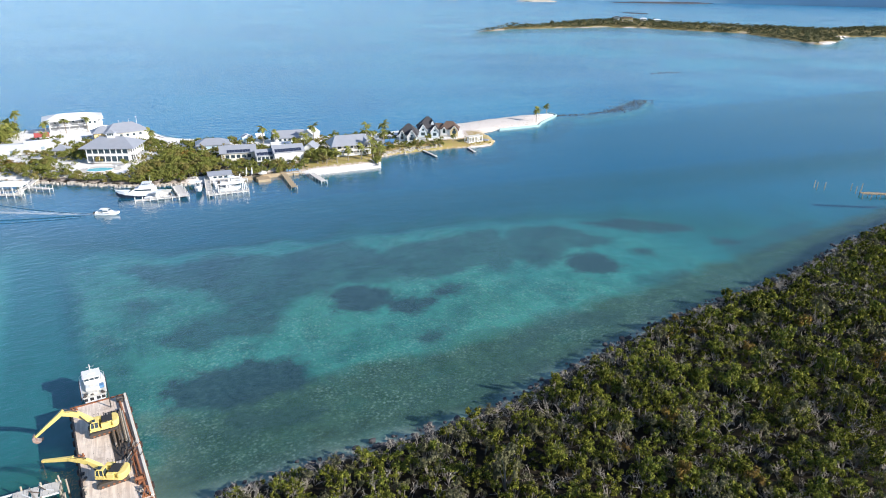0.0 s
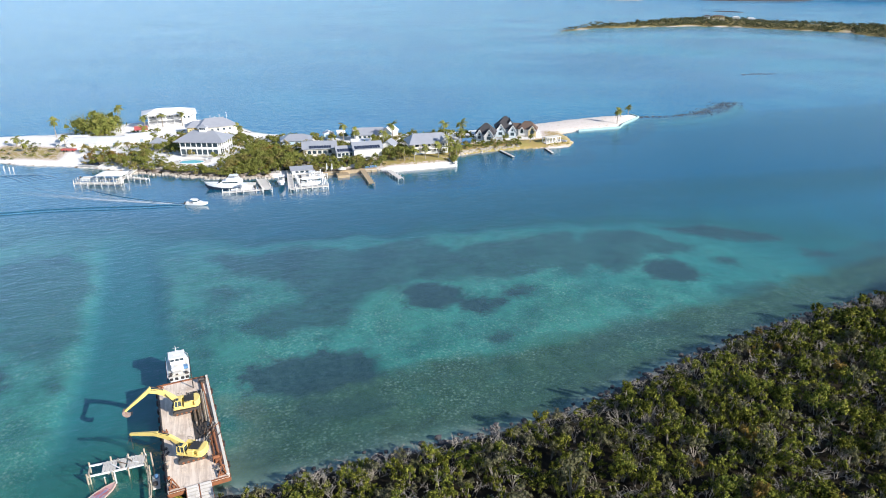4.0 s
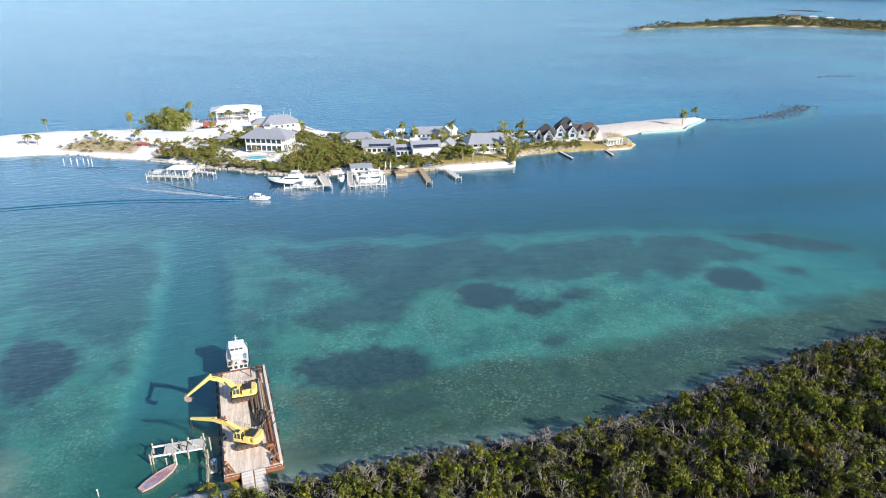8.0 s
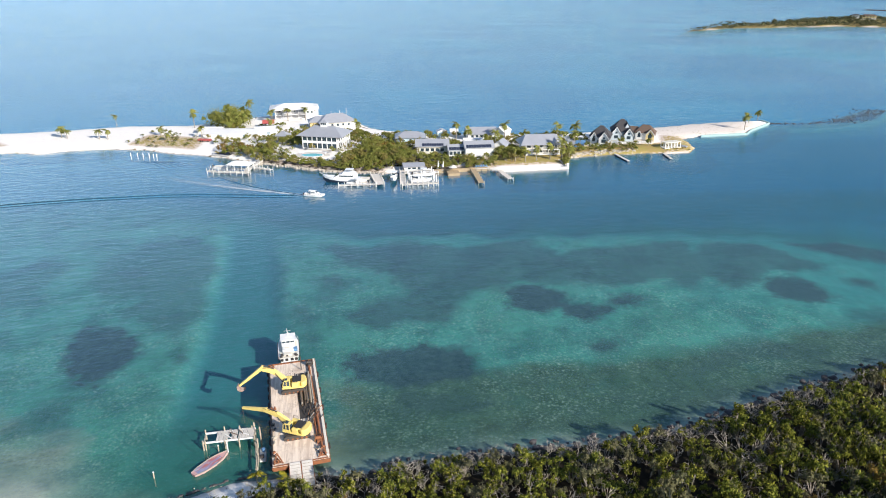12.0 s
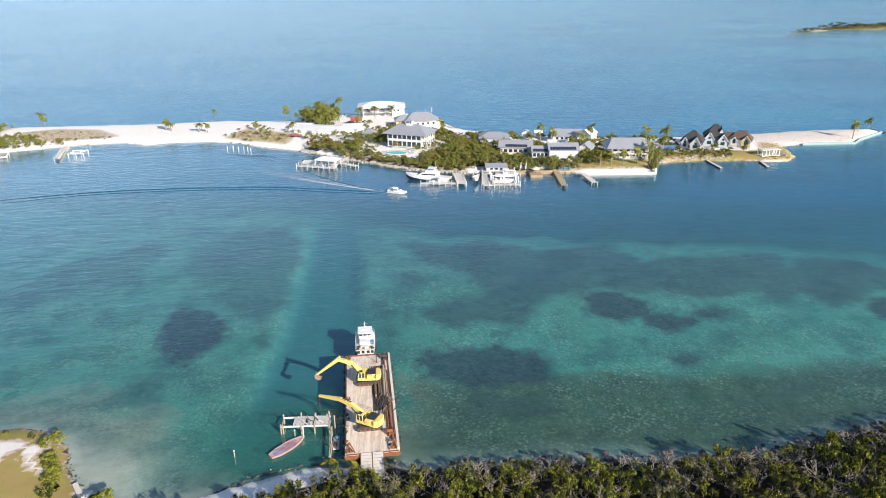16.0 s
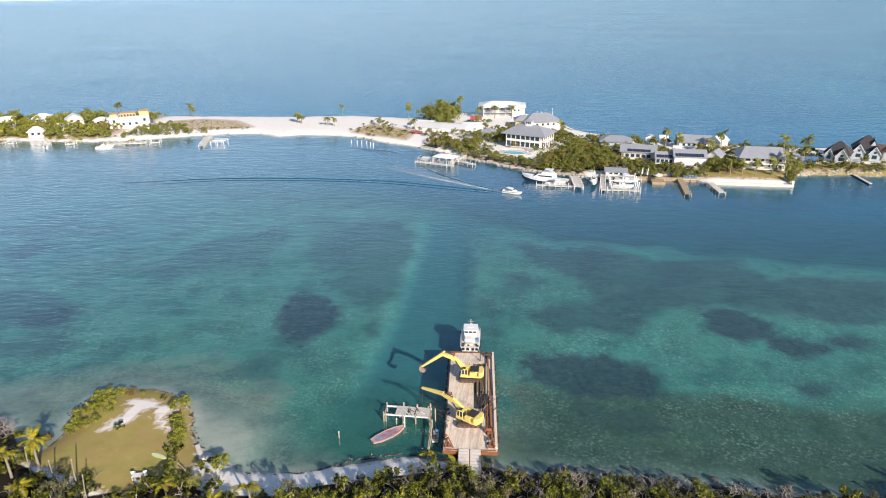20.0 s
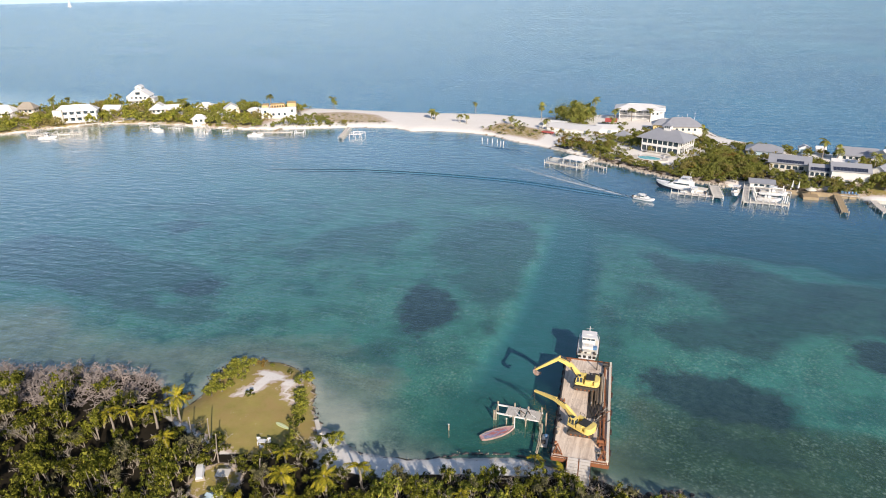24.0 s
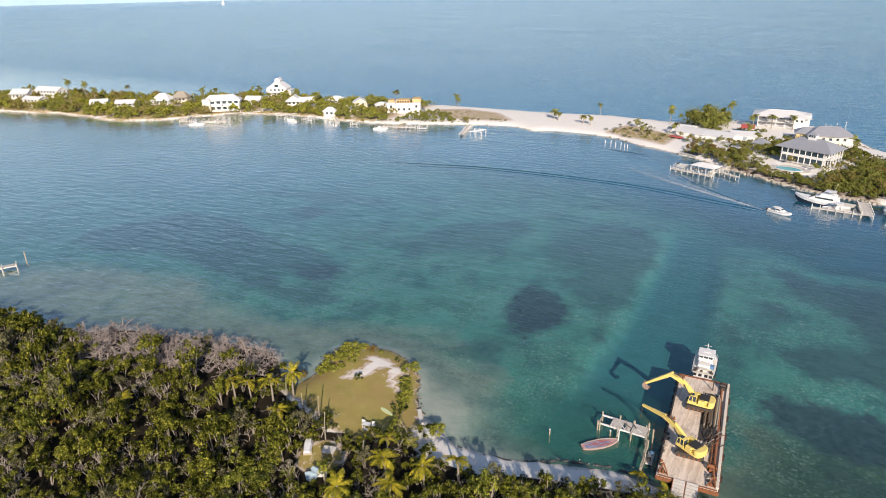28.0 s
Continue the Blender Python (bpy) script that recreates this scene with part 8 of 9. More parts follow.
def frond_mesh(length, droop, seed, leaflets=13, broad=1.0):
    rng = random.Random(seed)
    pts = []
    for i in range(leaflets + 1):
        t = i / leaflets
        pts.append(Vector((length * t * (1 - 0.22 * droop * t), 0, length * (0.42 * t - (0.42 + 0.55 * droop) * t * t))))
    quads = []
    for i in range(1, leaflets + 1):
        p, d = pts[i], (pts[i] - pts[i - 1]).normalized()
        t = i / leaflets
        l = length * 0.27 * broad * math.sin(math.pi * min(0.97, 0.16 + 0.80 * t)) ** 0.8
        for s in (-1, 1):
            tip = p + d * l * 0.55 + Vector((0, s * l * 0.8, -l * rng.uniform(0.25, 0.55)))
            w = d * 0.075 * broad * length / 2.2
            quads += [p - w, p + w, tip + w * 0.4, tip - w * 0.2]
    for a, b in zip(pts, pts[1:]):
        e = Vector((0, 0.035, 0))
        quads += [a - e, b - e, b + e, a + e]
    return np.array([tuple(q) for q in quads], np.float32)


FRONDS = [quads_mesh("frond", frond_mesh(2.5, 0.25 + 0.2 * k, k), PALM_LEAF) for k in range(4)]
GREEN_FRONDS = [quads_mesh("frond", frond_mesh(2.5, 0.4 + 0.2 * k, 9 + k, 11, 1.5), LEAF_SPIT) for k in range(4)]


def palm(x, y, h, size, label, group, rng, green=False, fronds=12, lean=None):
    z = ground_z(x, y)
    p = thing("palm_tree", label, "palm tree", x, y, z, rng.uniform(0, 360), group)
    lx = rng.uniform(-0.10, 0.14) * h if lean is None else lean * h
    pts = [(lx * t * t, 0.02 * h * math.sin(3 * t), -0.3 + (h + 0.3) * t) for t in np.linspace(0, 1, 6)]
    part("trunk", Shape().tube(pts, [0.17 * size * (1.25 - 0.5 * t) for t in np.linspace(0, 1, 6)], 7), BARK, p, "ringed grey trunk")
    top = pts[-1]
    for k in range(fronds):
        up = rng.uniform(-38, 30) if k > 3 else rng.uniform(25, 60)
        o = new("frond", rng.choice(GREEN_FRONDS if green else FRONDS))
        o.parent = p
        s = size * rng.uniform(0.8, 1.1)
        o.matrix_local = Matrix.LocRotScale(top, Euler((rng.uniform(-0.2, 0.2), radians(-up), radians(k * 360 / fronds + rng.uniform(-12, 12))), "XYZ"), (s, s, s))
    part("bud", Shape().rod((top[0], top[1], top[2] - 0.35), (top[0], top[1], top[2] + 0.25), 0.22 * size, 0.1 * size, 6), BARK, p)
    return p


def build_near_plants():
    rng = random.Random(31)
    g = "yellow palms in the near woods"
    for x, y, h, s in ((-79.6, 60.3, 3.7, 0.92), (-77.4, 61.9, 3.5, 0.82), (-73.7, 63.4, 4.4, 1.0), (-71.2, 65.9, 5.0, 0.95), (-47.3, 60.6, 4.6, 0.8), (-21.8, 63.5, 2.6, 0.6), (-44.4, 56.6, 5.0, 1.1), (-36.2, 62.4, 4.0, 0.95), (-47.0, 48.8, 4.8, 1.0),
                       (-39.6, 58.6, 4.2, 0.9), (-66.0, 58.0, 4.2, 0.8), (-41.5, 53.0, 4.4, 1.0), (-90.5, 46.5, 4.4, 1.0)):
        palm(x, y, h, s, "coconut palm with yellowing fronds in the woods", g, rng)
    palm(-14.3, 76.4, 1.3, 0.62, "short yellow palm beside the barge", g, rng)
    palm(-9.6, 74.0, 1.4, 0.7, "short yellow palm at the loading ramp", g, rng)
    # shrubs round the lawn on the point
    for x, y, s, k in ((-71.6, 74.2, 1.0, "light"), (-72.4, 76.6, 1.2, "light"), (-71.4, 79.0, 1.25, "light"), (-72.8, 81.8, 1.2, "light"), (-72.0, 84.2, 1.1, "light"), (-70.2, 84.6, 0.9, "light"), (-68.6, 85.0, 0.7, "rust"), (-73.6, 78.6, 1.1, "light"), (-70.2, 82.0, 1.0, "light"), (-69.8, 77.0, 0.8, "light"),
                       (-58.6, 82.6, 1.1, "light"), (-57.9, 84.0, 1.1, "light"), (-64.7, 75.8, 0.62, "leaf"), (-55.6, 77.6, 1.2, "light"), (-54.2, 75.6, 1.2, "light"), (-53.4, 73.6, 1.1, "light"), (-56.6, 79.4, 1.0, "light"), (-52.6, 71.8, 0.9, "leaf"), (-66.8, 85.6, 0.45, "light"), (-62.5, 84.9, 0.4, "leaf"),
                       (-51.4, 68.4, 0.9, "light"), (-71.0, 80.6, 0.9, "light"), (-73.6, 83.4, 1.0, "light"), (-70.6, 75.6, 0.9, "light"), (-69.0, 79.4, 0.75, "light"), (-73.4, 75.0, 0.9, "light"), (-48.0, 64.4, 1.1, "leaf"), (-46.0, 65.6, 1.0, "light"), (-43.0, 65.2, 0.9, "leaf"), (-44.4, 70.0, 1.25, "light"), (-45.8, 68.9, 1.1, "leaf"), (-50.2, 66.2, 1.1, "light"), (-51.4, 63.6, 1.2, "leaf"), (-76.0, 73.0, 0.7, "rust"), (-77.5, 72.8, 0.8, "leaf"), (-80.2, 72.4, 0.9, "leaf")):
        if k == "light":
            k, s = "lush_shore", s * 0.62
        shrub(x, y, s * 1.1, rng.uniform(0.7, 0.9), k, "low yellow-green shrub beside the mown lawn", "shrubs round the lawn", rng)
    for x, y, s in ((-48.0, 66.8, 1.35), (-47.2, 65.2, 1.1), (-78.0, 71.5, 0.8), (-14.8, 74.6, 0.9), (-19.5, 72.0, 0.9), (-26.0, 68.0, 0.9), (-31.5, 66.2, 0.8)):
        b = thing("bare_shrub", "leafless bleached shrub near the beach", "shrub", x, y, ground_z(x, y), rng.uniform(0, 360), "bare shrubs at the beach")
        part("branch", BARE_M[rng.randrange(5)], None, b).scale = (s, s, s)
        part("base", Shape().rod((0, 0, -0.3), (0, 0, 0.25), 0.14, n=6), BARK, b)
    for x, y, h, lean in ((-71.6, 64.6, 4.6, 0.3), (-66.2, 63.0, 4.0, -0.2), (-58.8, 59.8, 5.2, 0.3), (-62.4, 62.6, 5.0, 0.1), (-50.2, 58.2, 4.4, 0.4)):
        b = thing("dead_trunk", "bare standing palm trunk without fronds", "tree trunk", x, y, ground_z(x, y), 0, "bare trunks")
        part("trunk", Shape().tube([(0, 0, -0.3), (lean * 0.3, 0, h * 0.5), (lean, 0.1, h)], (0.12, 0.10, 0.07), 7), BARK, b)
        part("stub", Shape().rod((lean, 0.1, h), (lean + 0.1, 0.1, h + 0.2), 0.12, 0.04, n=6), DEAD, b)


def build_near_things():
    k = thing("surfboard", "pale green surfboard lying on the lawn", "surfboard", -54.8, 70.7, ground_z(-54.8, 70.7) + 0.03, -14)
    outline = [(1.5 * math.cos(a), 0.40 * math.sin(a) * (1 - 0.15 * math.cos(a))) for a in np.linspace(0, 6.283, 21)[:-1]]
    part("board", Shape().slab(outline, 0.0, 0.12), LIME, k, "", 0.03)
    part("stringer", Shape().box(0, 0, 0.121, 2.6, 0.05, 0.012), WHITE, k)
    c = thing("garden_table", "white plastic table on the lawn", "table", -55.1, 65.6, ground_z(-55.1, 65.6), 15)
    part("top", Shape().box(0, 0, 0.70, 1.4, 0.9, 0.05), WHITE, c, "", 0.02)
    for sx in (-0.6, 0.6):
        for sy in (-0.36, 0.36):
            part("leg", Shape().box(sx, sy, -0.05, 0.07, 0.07, 0.76), WHITE, c)
    for x, y, t in ((-54.2, 66.2, 30), (-56.1, 66.2, 200), (-54.6, 64.7, 100)):
        ch = thing("garden_chair", "white plastic chair beside the garden table", "chair", x, y, ground_z(x, y), t, "chairs at the garden table")
        part("seat", Shape().box(0, 0, 0.40, 0.5, 0.5, 0.05), WHITE, ch)
        part("backrest", Shape().box(0, 0.26, 0.42, 0.5, 0.05, 0.5), WHITE, ch)
        for sx in (-0.21, 0.21):
            for sy in (-0.21, 0.21):
                part("leg", Shape().box(sx, sy, -0.03, 0.05, 0.05, 0.45), WHITE, ch)
    b = thing("upturned_skiff", "white skiff propped among the shrubs", "boat", -59.6, 56.8, ground_z(-59.6, 56.8), 35)
    rings = [[(-w, y, 0.9), (-w * 0.7, y, 0.9 + h), (w * 0.7, y, 0.9 + h), (w, y, 0.9)] for y, w, h in ((-1.9, 0.55, 0.4), (0, 0.7, 0.55), (1.3, 0.5, 0.5), (2.1, 0.05, 0.3))]
    part("hull", Shape().loft(rings), GELCOAT, b, "", 0.02)
    for y in (-1.2, 1.0):
        part("trestle", Shape().box(0, y, -0.1, 1.3, 0.12, 1.05), PLANK, b)
    t = thing("plywood_table", "square pale plywood table among the shrubs", "table", -56.0, 57.4, ground_z(-56.0, 57.4), 20)
    part("top", Shape().box(0, 0, 1.0, 2.0, 1.6, 0.07), CONCRETE, t, "", 0.01)
    for sx in (-0.85, 0.85):
        for sy in (-0.65, 0.65):
            part("leg", Shape().box(sx, sy, -0.1, 0.1, 0.1, 1.1), PLANK, t)
    h = thing("tarpaulin_heap", "heap of white sheets and boards in the scrub", "heap", -54.4, 52.9, ground_z(-54.4, 52.9), 0)
    rng = random.Random(5)
    for k in range(9):
        part("sheet", Shape().box(rng.uniform(-0.8, 0.8), rng.uniform(-1.4, 1.4), 0.2 + 0.14 * k, rng.uniform(0.8, 1.6), rng.uniform(0.5, 1.5), 0.06, rng.uniform(0, 180), rng.uniform(-14, 14)), rng.choice((WHITE, ROOF_WHITE, BLUE_WALL)), h)
    w = thing("sea_wall", "short white concrete wall at the lawn's edge", "sea wall", -49.6, 73.0, 0, -52)
    part("block", Shape().box(0, 0, -0.6, 3.6, 0.7, 1.5), CONCRETE, w, "", 0.04)
    for k in range(3):
        part("slab", Shape().box(2.7 + k * 1.3, rng.uniform(-0.3, 0.3), -0.3, 1.2, 0.8, 0.8, rng.uniform(-25, 25), rng.uniform(-8, 8)), CONCRETE, w, "", 0.04)


def rocks(name, label, places, material, seed, lo=0.25, hi=0.8):
    """Broken stones as one stretch of loose material."""
    rng = random.Random(seed)
    s = Shape()
    for x, y, z in places:
        r = rng.uniform(lo, hi)
        n = 6
        low = [(x + r * rng.uniform(0.8, 1.2) * math.cos(a * 6.283 / n), y + r * rng.uniform(0.7, 1.1) * math.sin(a * 6.283 / n), z - r * 0.4) for a in range(n)]
        mid = [(x + r * rng.uniform(0.7, 1.1) * math.cos((a + 0.3) * 6.283 / n), y + r * rng.uniform(0.6, 1.0) * math.sin((a + 0.3) * 6.283 / n), z + r * rng.uniform(0.1, 0.3)) for a in range(n)]
        top = [(x + r * 0.45 * math.cos(a * 6.283 / n), y + r * 0.4 * math.sin(a * 6.283 / n), z + r * rng.uniform(0.35, 0.55)) for a in range(n)]
        s.loft([low, mid, top])
    return tagged(new(name, shared(s, material, name)), label, "rocks", kind="stuff")


def along(points, n, spread, rng):
    """n random places beside a line."""
    seg = [math.dist(a, b) for a, b in zip(points, points[1:])]
    out = []
    for _ in range(n):
        u = rng.uniform(0, sum(seg))
        for (a, b), l in zip(zip(points, points[1:]), seg):
            if u <= l:
                break
            u -= l
        t = u / l
        out.append((a[0] + (b[0] - a[0]) * t + rng.gauss(0, spread), a[1] + (b[1] - a[1]) * t + rng.gauss(0, spread)))
    return out


def build_rocks():
    rng = random.Random(77)
    reef = [(224, 300), (244, 297), (263, 299.5), (281, 306), (296, 314), (310, 324), (322, 331)]
    rocks("reef_rocks", "dark weed-covered reef rocks breaking the surface", [(x, y, rng.uniform(-0.38, -0.08)) for x, y in along(reef[:4], 260, 1.0, rng) + along(reef[2:6], 520, 3.6, rng)], DARK_ROCK, 1, 0.25, 0.8)
    rocks("reef_rocks", "small dark rock shoal in the bay", [(x, y, -0.30) for x, y in along([(423, 435), (455, 433)], 50, 1.5, rng)], DARK_ROCK, 2, 0.4, 1.1)
    east = [p for p in MAIN_EAST if 0 <= p[0] <= 260]
    rocks("shore_rocks", "dark broken rocks along the wooded shore", [(x, y, 0.05) for x, y in along(east, 900, 0.9, rng)], DARK_ROCK, 3, 0.2, 0.7)
    point = [(-50, 73), (-54, 78.5), (-56.5, 82), (-60, 86), (-66, 87.5), (-71, 87), (-76, 84), (-76.5, 79)]
    rocks("shore_rocks", "grey rubble along the lawn's shore", [(x, y, 0.05) for x, y in along(point, 300, 0.45, rng)], DARK_ROCK, 4, 0.06, 0.18)
    wall = [(-13, 78.2), (-18.5, 77.6), (-25, 75.6), (-32, 71.3), (-37.5, 70.1), (-45, 70.3), (-50, 73.3)]
    edge = Shape()
    for p, q in zip(wall, wall[1:]):
        n = max(2, int(math.dist(p, q) / 0.5))
        for k in range(n):
            x, y = p[0] + (q[0] - p[0]) * (k + 0.5) / n, p[1] + (q[1] - p[1]) * (k + 0.5) / n
            edge.box(x + rng.gauss(0, 0.05), y + rng.gauss(0, 0.05), -0.5, 0.6, rng.uniform(0.22, 0.36), rng.uniform(0.45, 0.72), math.degrees(math.atan2(q[1] - p[1], q[0] - p[0])) + rng.uniform(-9, 9))
    tagged(new("stone_edge", shared(edge, DARK_ROCK, "stone_edge", 0.03)), "low dark stone edge along the beach", "stone edge", kind="stuff")
    tip = [(97, 250), (104, 252), (112, 253.5), (119, 253.5), (128, 254)]
    rocks("shore_rocks", "pale limestone boulders below the gabled houses", [(x, y, ground_z(x, y)) for x, y in along(tip, 150, 1.0, rng)], ROCK, 6, 0.3, 0.8)
    mid = [(18, 239), (3, 242), (-11, 249.5), (-20, 256), (-31, 261.5)]
    rocks("shore_rocks", "grey shoreline rocks below the villa", [(x, y, 0.2) for x, y in along(mid, 300, 0.9, rng)], ROCK, 7, 0.25, 0.7)
    west = [(-195, 275), (-210, 271), (-245, 269.5), (-262, 270.5), (-287, 264), (-296, 258), (-313, 241), (-318, 229), (-337, 215), (-353, 212), (-373, 213.5), (-398, 211), (-416, 204.5), (-439, 200)]
    rocks("shore_rocks", "pale rocks along the western shore", [(x, y, 0.25) for x, y in along(west, 520, 1.0, rng)], ROCK, 8, 0.2, 0.6)
    rocks("beach_rubble", "pale broken coral stones on the beach edge", [(x, y - 0.9, 0.35) for x, y in along(wall, 60, 0.9, rng)], ROCK, 10, 0.04, 0.14)
    rocks("shore_rubble", "grey coral rubble along the wooded near shore", [(x, y + rng.uniform(-0.6, 0.8), 0.1) for x, y in along([p for p in MAIN_EAST if 30 <= p[0] <= 215], 260, 0.8, rng)], DARK_ROCK, 9, 0.15, 0.42)


def build_spit_plants():
    rng = random.Random(55)
    groves = [([(2, 243), (16, 240.5), (28, 241), (31, 252), (30, 262), (26, 276), (14, 284), (11, 274), (6, 262), (1, 252)], 2.5, 1.0, "lush", "dense green tree between villa and channel", 0.95),
              ([(28, 241), (34, 246), (33, 256), (29, 258)], 2.6, 1.1, "lush", "dense green tree beside the boat lifts", 0.9),
              ([(38, 239.5), (62, 238.5), (64, 246), (52, 248.5), (38, 252)], 2.7, 0.82, "lush_light", "green hedge shrub in front of the houses", 0.8),
              ([(65, 240), (76, 244), (76, 252), (73, 262), (66, 259)], 2.7, 1.0, "lush", "green tree between two houses", 1.0),
              ([(36, 268), (48, 263), (60, 264), (62, 270), (46, 275), (38, 276)], 3.0, 0.95, "lush", "green tree behind the solar-roofed houses", 0.9),
              ([(14, 285), (30, 268), (30, 275), (24, 292), (16, 296)], 3.2, 0.8, "leaf", "green shrub near the far beach", 0.9),
              ([(-49, 276), (-38, 271), (-34, 278), (-40, 288), (-48, 287)], 2.7, 1.1, "rust", "rusty brown sea-grape shrub on the sand", 0.95),
              ([(-38, 270), (-28, 263), (-24, 270), (-26, 282), (-35, 286)], 2.9, 1.15, "lush", "green shrub on the sandy slope", 0.8),
              ([(-26, 262), (-10, 250), (2, 243), (4, 247), (-6, 254), (-16, 262), (-24, 268)], 2.3, 0.75, "light", "low green shrub along the rocky shore", 0.7),
              ([(-26, 289), (-15, 284), (-14, 294), (-12, 303), (-24, 302)], 3.0, 1.05, "lush", "green tree beside the small hut", 0.85),
              ([(-16, 303), (-2, 300), (2, 308), (-12, 312)], 3.0, 1.1, "lush", "dark green tree behind the villa", 0.8),
              ([(-92, 300), (-70, 287), (-62, 290), (-60, 312), (-86, 326)], 5.6, 0.85, "light", "scrubby dune bush on the sand", 0.6),
              ([(106, 252.5), (128, 252.5), (134, 261), (112, 259)], 2.7, 0.66, "light", "green garden shrub below the gabled houses", 0.7),
              ([(107, 254.5), (126, 256.5), (135, 262), (132, 264), (116, 262)], 2.3, 0.5, "lush_light", "leafy garden shrub beside the gabled houses", 0.75),
              ([(90, 248), (97, 249.5), (97, 256), (90, 256)], 2.6, 0.85, "lush_light", "green shrub beside the porch house", 0.8),
              ([(140, 249), (153, 250.5), (152, 254), (142, 252)], 2.4, 0.5, "light", "low shrub on the grassy point", 0.6),
              ([(-60, 318), (-46, 316), (-40, 326), (-58, 330)], 4.0, 0.8, "leaf", "green shrub beside the white sheds", 0.8),
              ([(-50, 270), (-30, 264), (-17, 259), (-17, 275), (-14, 300), (-26, 313), (-42, 298)], 4.4, 0.8, "light", "green shrub on the sandy slope", 0.8),
              ([(8, 284), (16, 288), (16, 300), (10, 310), (4, 296)], 3.4, 0.9, "lush", "green tree beside the villa", 0.8),
              ([(60, 262), (78, 268), (96, 266), (96, 276), (80, 280), (62, 276)], 3.4, 0.9, "lush", "green tree behind the porch house", 0.9)]
    for poly, step, size, kind, label, tall in groves:
        xs, ys = [p[0] for p in poly], [p[1] for p in poly]
        gx, gy = np.meshgrid(np.arange(min(xs), max(xs), step), np.arange(min(ys), max(ys), step))
        px, py = (gx + np.random.default_rng(3).uniform(-0.4, 0.4, gx.shape) * step).ravel(), (gy + np.random.default_rng(4).uniform(-0.4, 0.4, gx.shape) * step).ravel()
        ok = edge_distance(px, py, poly) > 0
        for x, y in zip(px[ok].tolist(), py[ok].tolist()):
            if any(math.hypot(x - hx, y - hy) < r for hx, hy, r in FOOT) or ground_z(x, y) < 0.25:
                continue
            kk = kind if rng.random() > 0.4 else rng.choice(("lush", "light", "leaf", "leaf", "lush_light", "rust"))
            if kind == "rust" and kk != "rust":
                kk = "rust" if rng.random() < 0.6 else "light"
            shrub(x, y, size * rng.uniform(0.75, 1.25), tall * rng.uniform(0.85, 1.2), kk, label, "shrubs and trees of the spit", rng, "tree" if size > 0.95 else "bush")
    garden = [(-50, 276), (-20, 259), (4, 244), (40, 241), (97, 251), (128, 262), (124, 276), (100, 284), (60, 290), (20, 298), (8, 312), (-6, 322), (-50, 330), (-62, 300)]
    gx, gy = np.meshgrid(np.arange(-62, 130, 2.7), np.arange(238, 332, 2.7))
    r3 = np.random.default_rng(14)
    px, py = (gx + r3.uniform(-1.3, 1.3, gx.shape)).ravel(), (gy + r3.uniform(-1.3, 1.3, gx.shape)).ravel()
    ok = (edge_distance(px, py, garden) > 0) & (ripple(px, py, 71, 16, 3) + 0.28 * (px > 6) - 0.06 > 0) & (np.hypot((px + 9.5) / 9, (py - 264) / 7.5) > 1)
    for hx, hy, r in FOOT:
        d = math.hypot(hx, hy)
        u, v = (px * hx + py * hy) / d, np.abs(px * hy - py * hx) / d
        ok &= (np.hypot(px - hx, py - hy) > r) & ~((v < r * 0.7) & (u < d) & (u > d - r - (0.8 if 30 < hx < 80 else 2.6)))
    bulk = {"LEAF": [], "LIGHT": [], "SHORE": []}
    for x, y in zip(px[ok].tolist(), py[ok].tolist()):
        z = ground_z(x, y)
        if z > 0.3:
            q = LUSH[rng.randrange(4)][0] if rng.random() < 0.5 else KINDS[rng.randrange(7)][0]
            bulk[rng.choice(("LEAF", "LIGHT", "LIGHT", "SHORE"))].append(placed(q, x, y, z, rng.uniform(0, 6.28), rng.uniform(0.55, 1.1), rng.uniform(0.75, 1.1)))
    near = sorted(SPIT_NEAR)
    for k in range(170):
        x = rng.uniform(-34, 60) if k < 140 else rng.uniform(90, 100)
        y = float(np.interp(x, [p[0] for p in near], [p[1] for p in near])) + rng.uniform(1.4, 6.0)
        z = ground_z(x, y)
        if z > 0.25 and not 18 < x < 27:
            bulk[rng.choice(("LIGHT", "LIGHT", "SHORE"))].append(placed(LUSH[rng.randrange(4)][0], x, y, z, rng.uniform(0, 6.28), rng.uniform(0.45, 0.85), rng.uniform(0.7, 1.0)))
    for key, mat, label in (("LEAF", LEAF_LIGHT, "dark green bushes between the spit's houses"), ("LIGHT", LEAF_SPIT, "green bushes between the spit's houses"), ("SHORE", LEAF_OLIVE, "dry olive bushes growing in the sand")):
        tagged(new("garden_bushes", quads_mesh("garden_bushes", np.concatenate(bulk[key]), mat, 3)), label, "bushes", kind="stuff")
    # the large spreading tree
    t = thing("tree", "large spreading tree with a broad green crown", "tree", -50.0, 330.5, ground_z(-50, 330.5), 0)
    q, _ = bush_arrays(123, 40, 7000, 0.55, 12.5, 7.6)
    part("crown", quads_mesh("crown", q, LEAF_SPIT, 3), None, t)
    trunk = Shape()
    for a in range(7):
        c = Vector((5.5 * math.cos(a * 0.9), 5.0 * math.sin(a * 0.9), 6.5 + 0.5 * (a % 3)))
        trunk.tube([(0, 0, -0.4), (c.x * 0.25, c.y * 0.25, 3.0), tuple(c)], (0.55, 0.35, 0.1), 7)
    part("trunk", trunk, BARK, t)
    g = "coconut palms on the spit"
    lab = "coconut palm with drooping green fronds"
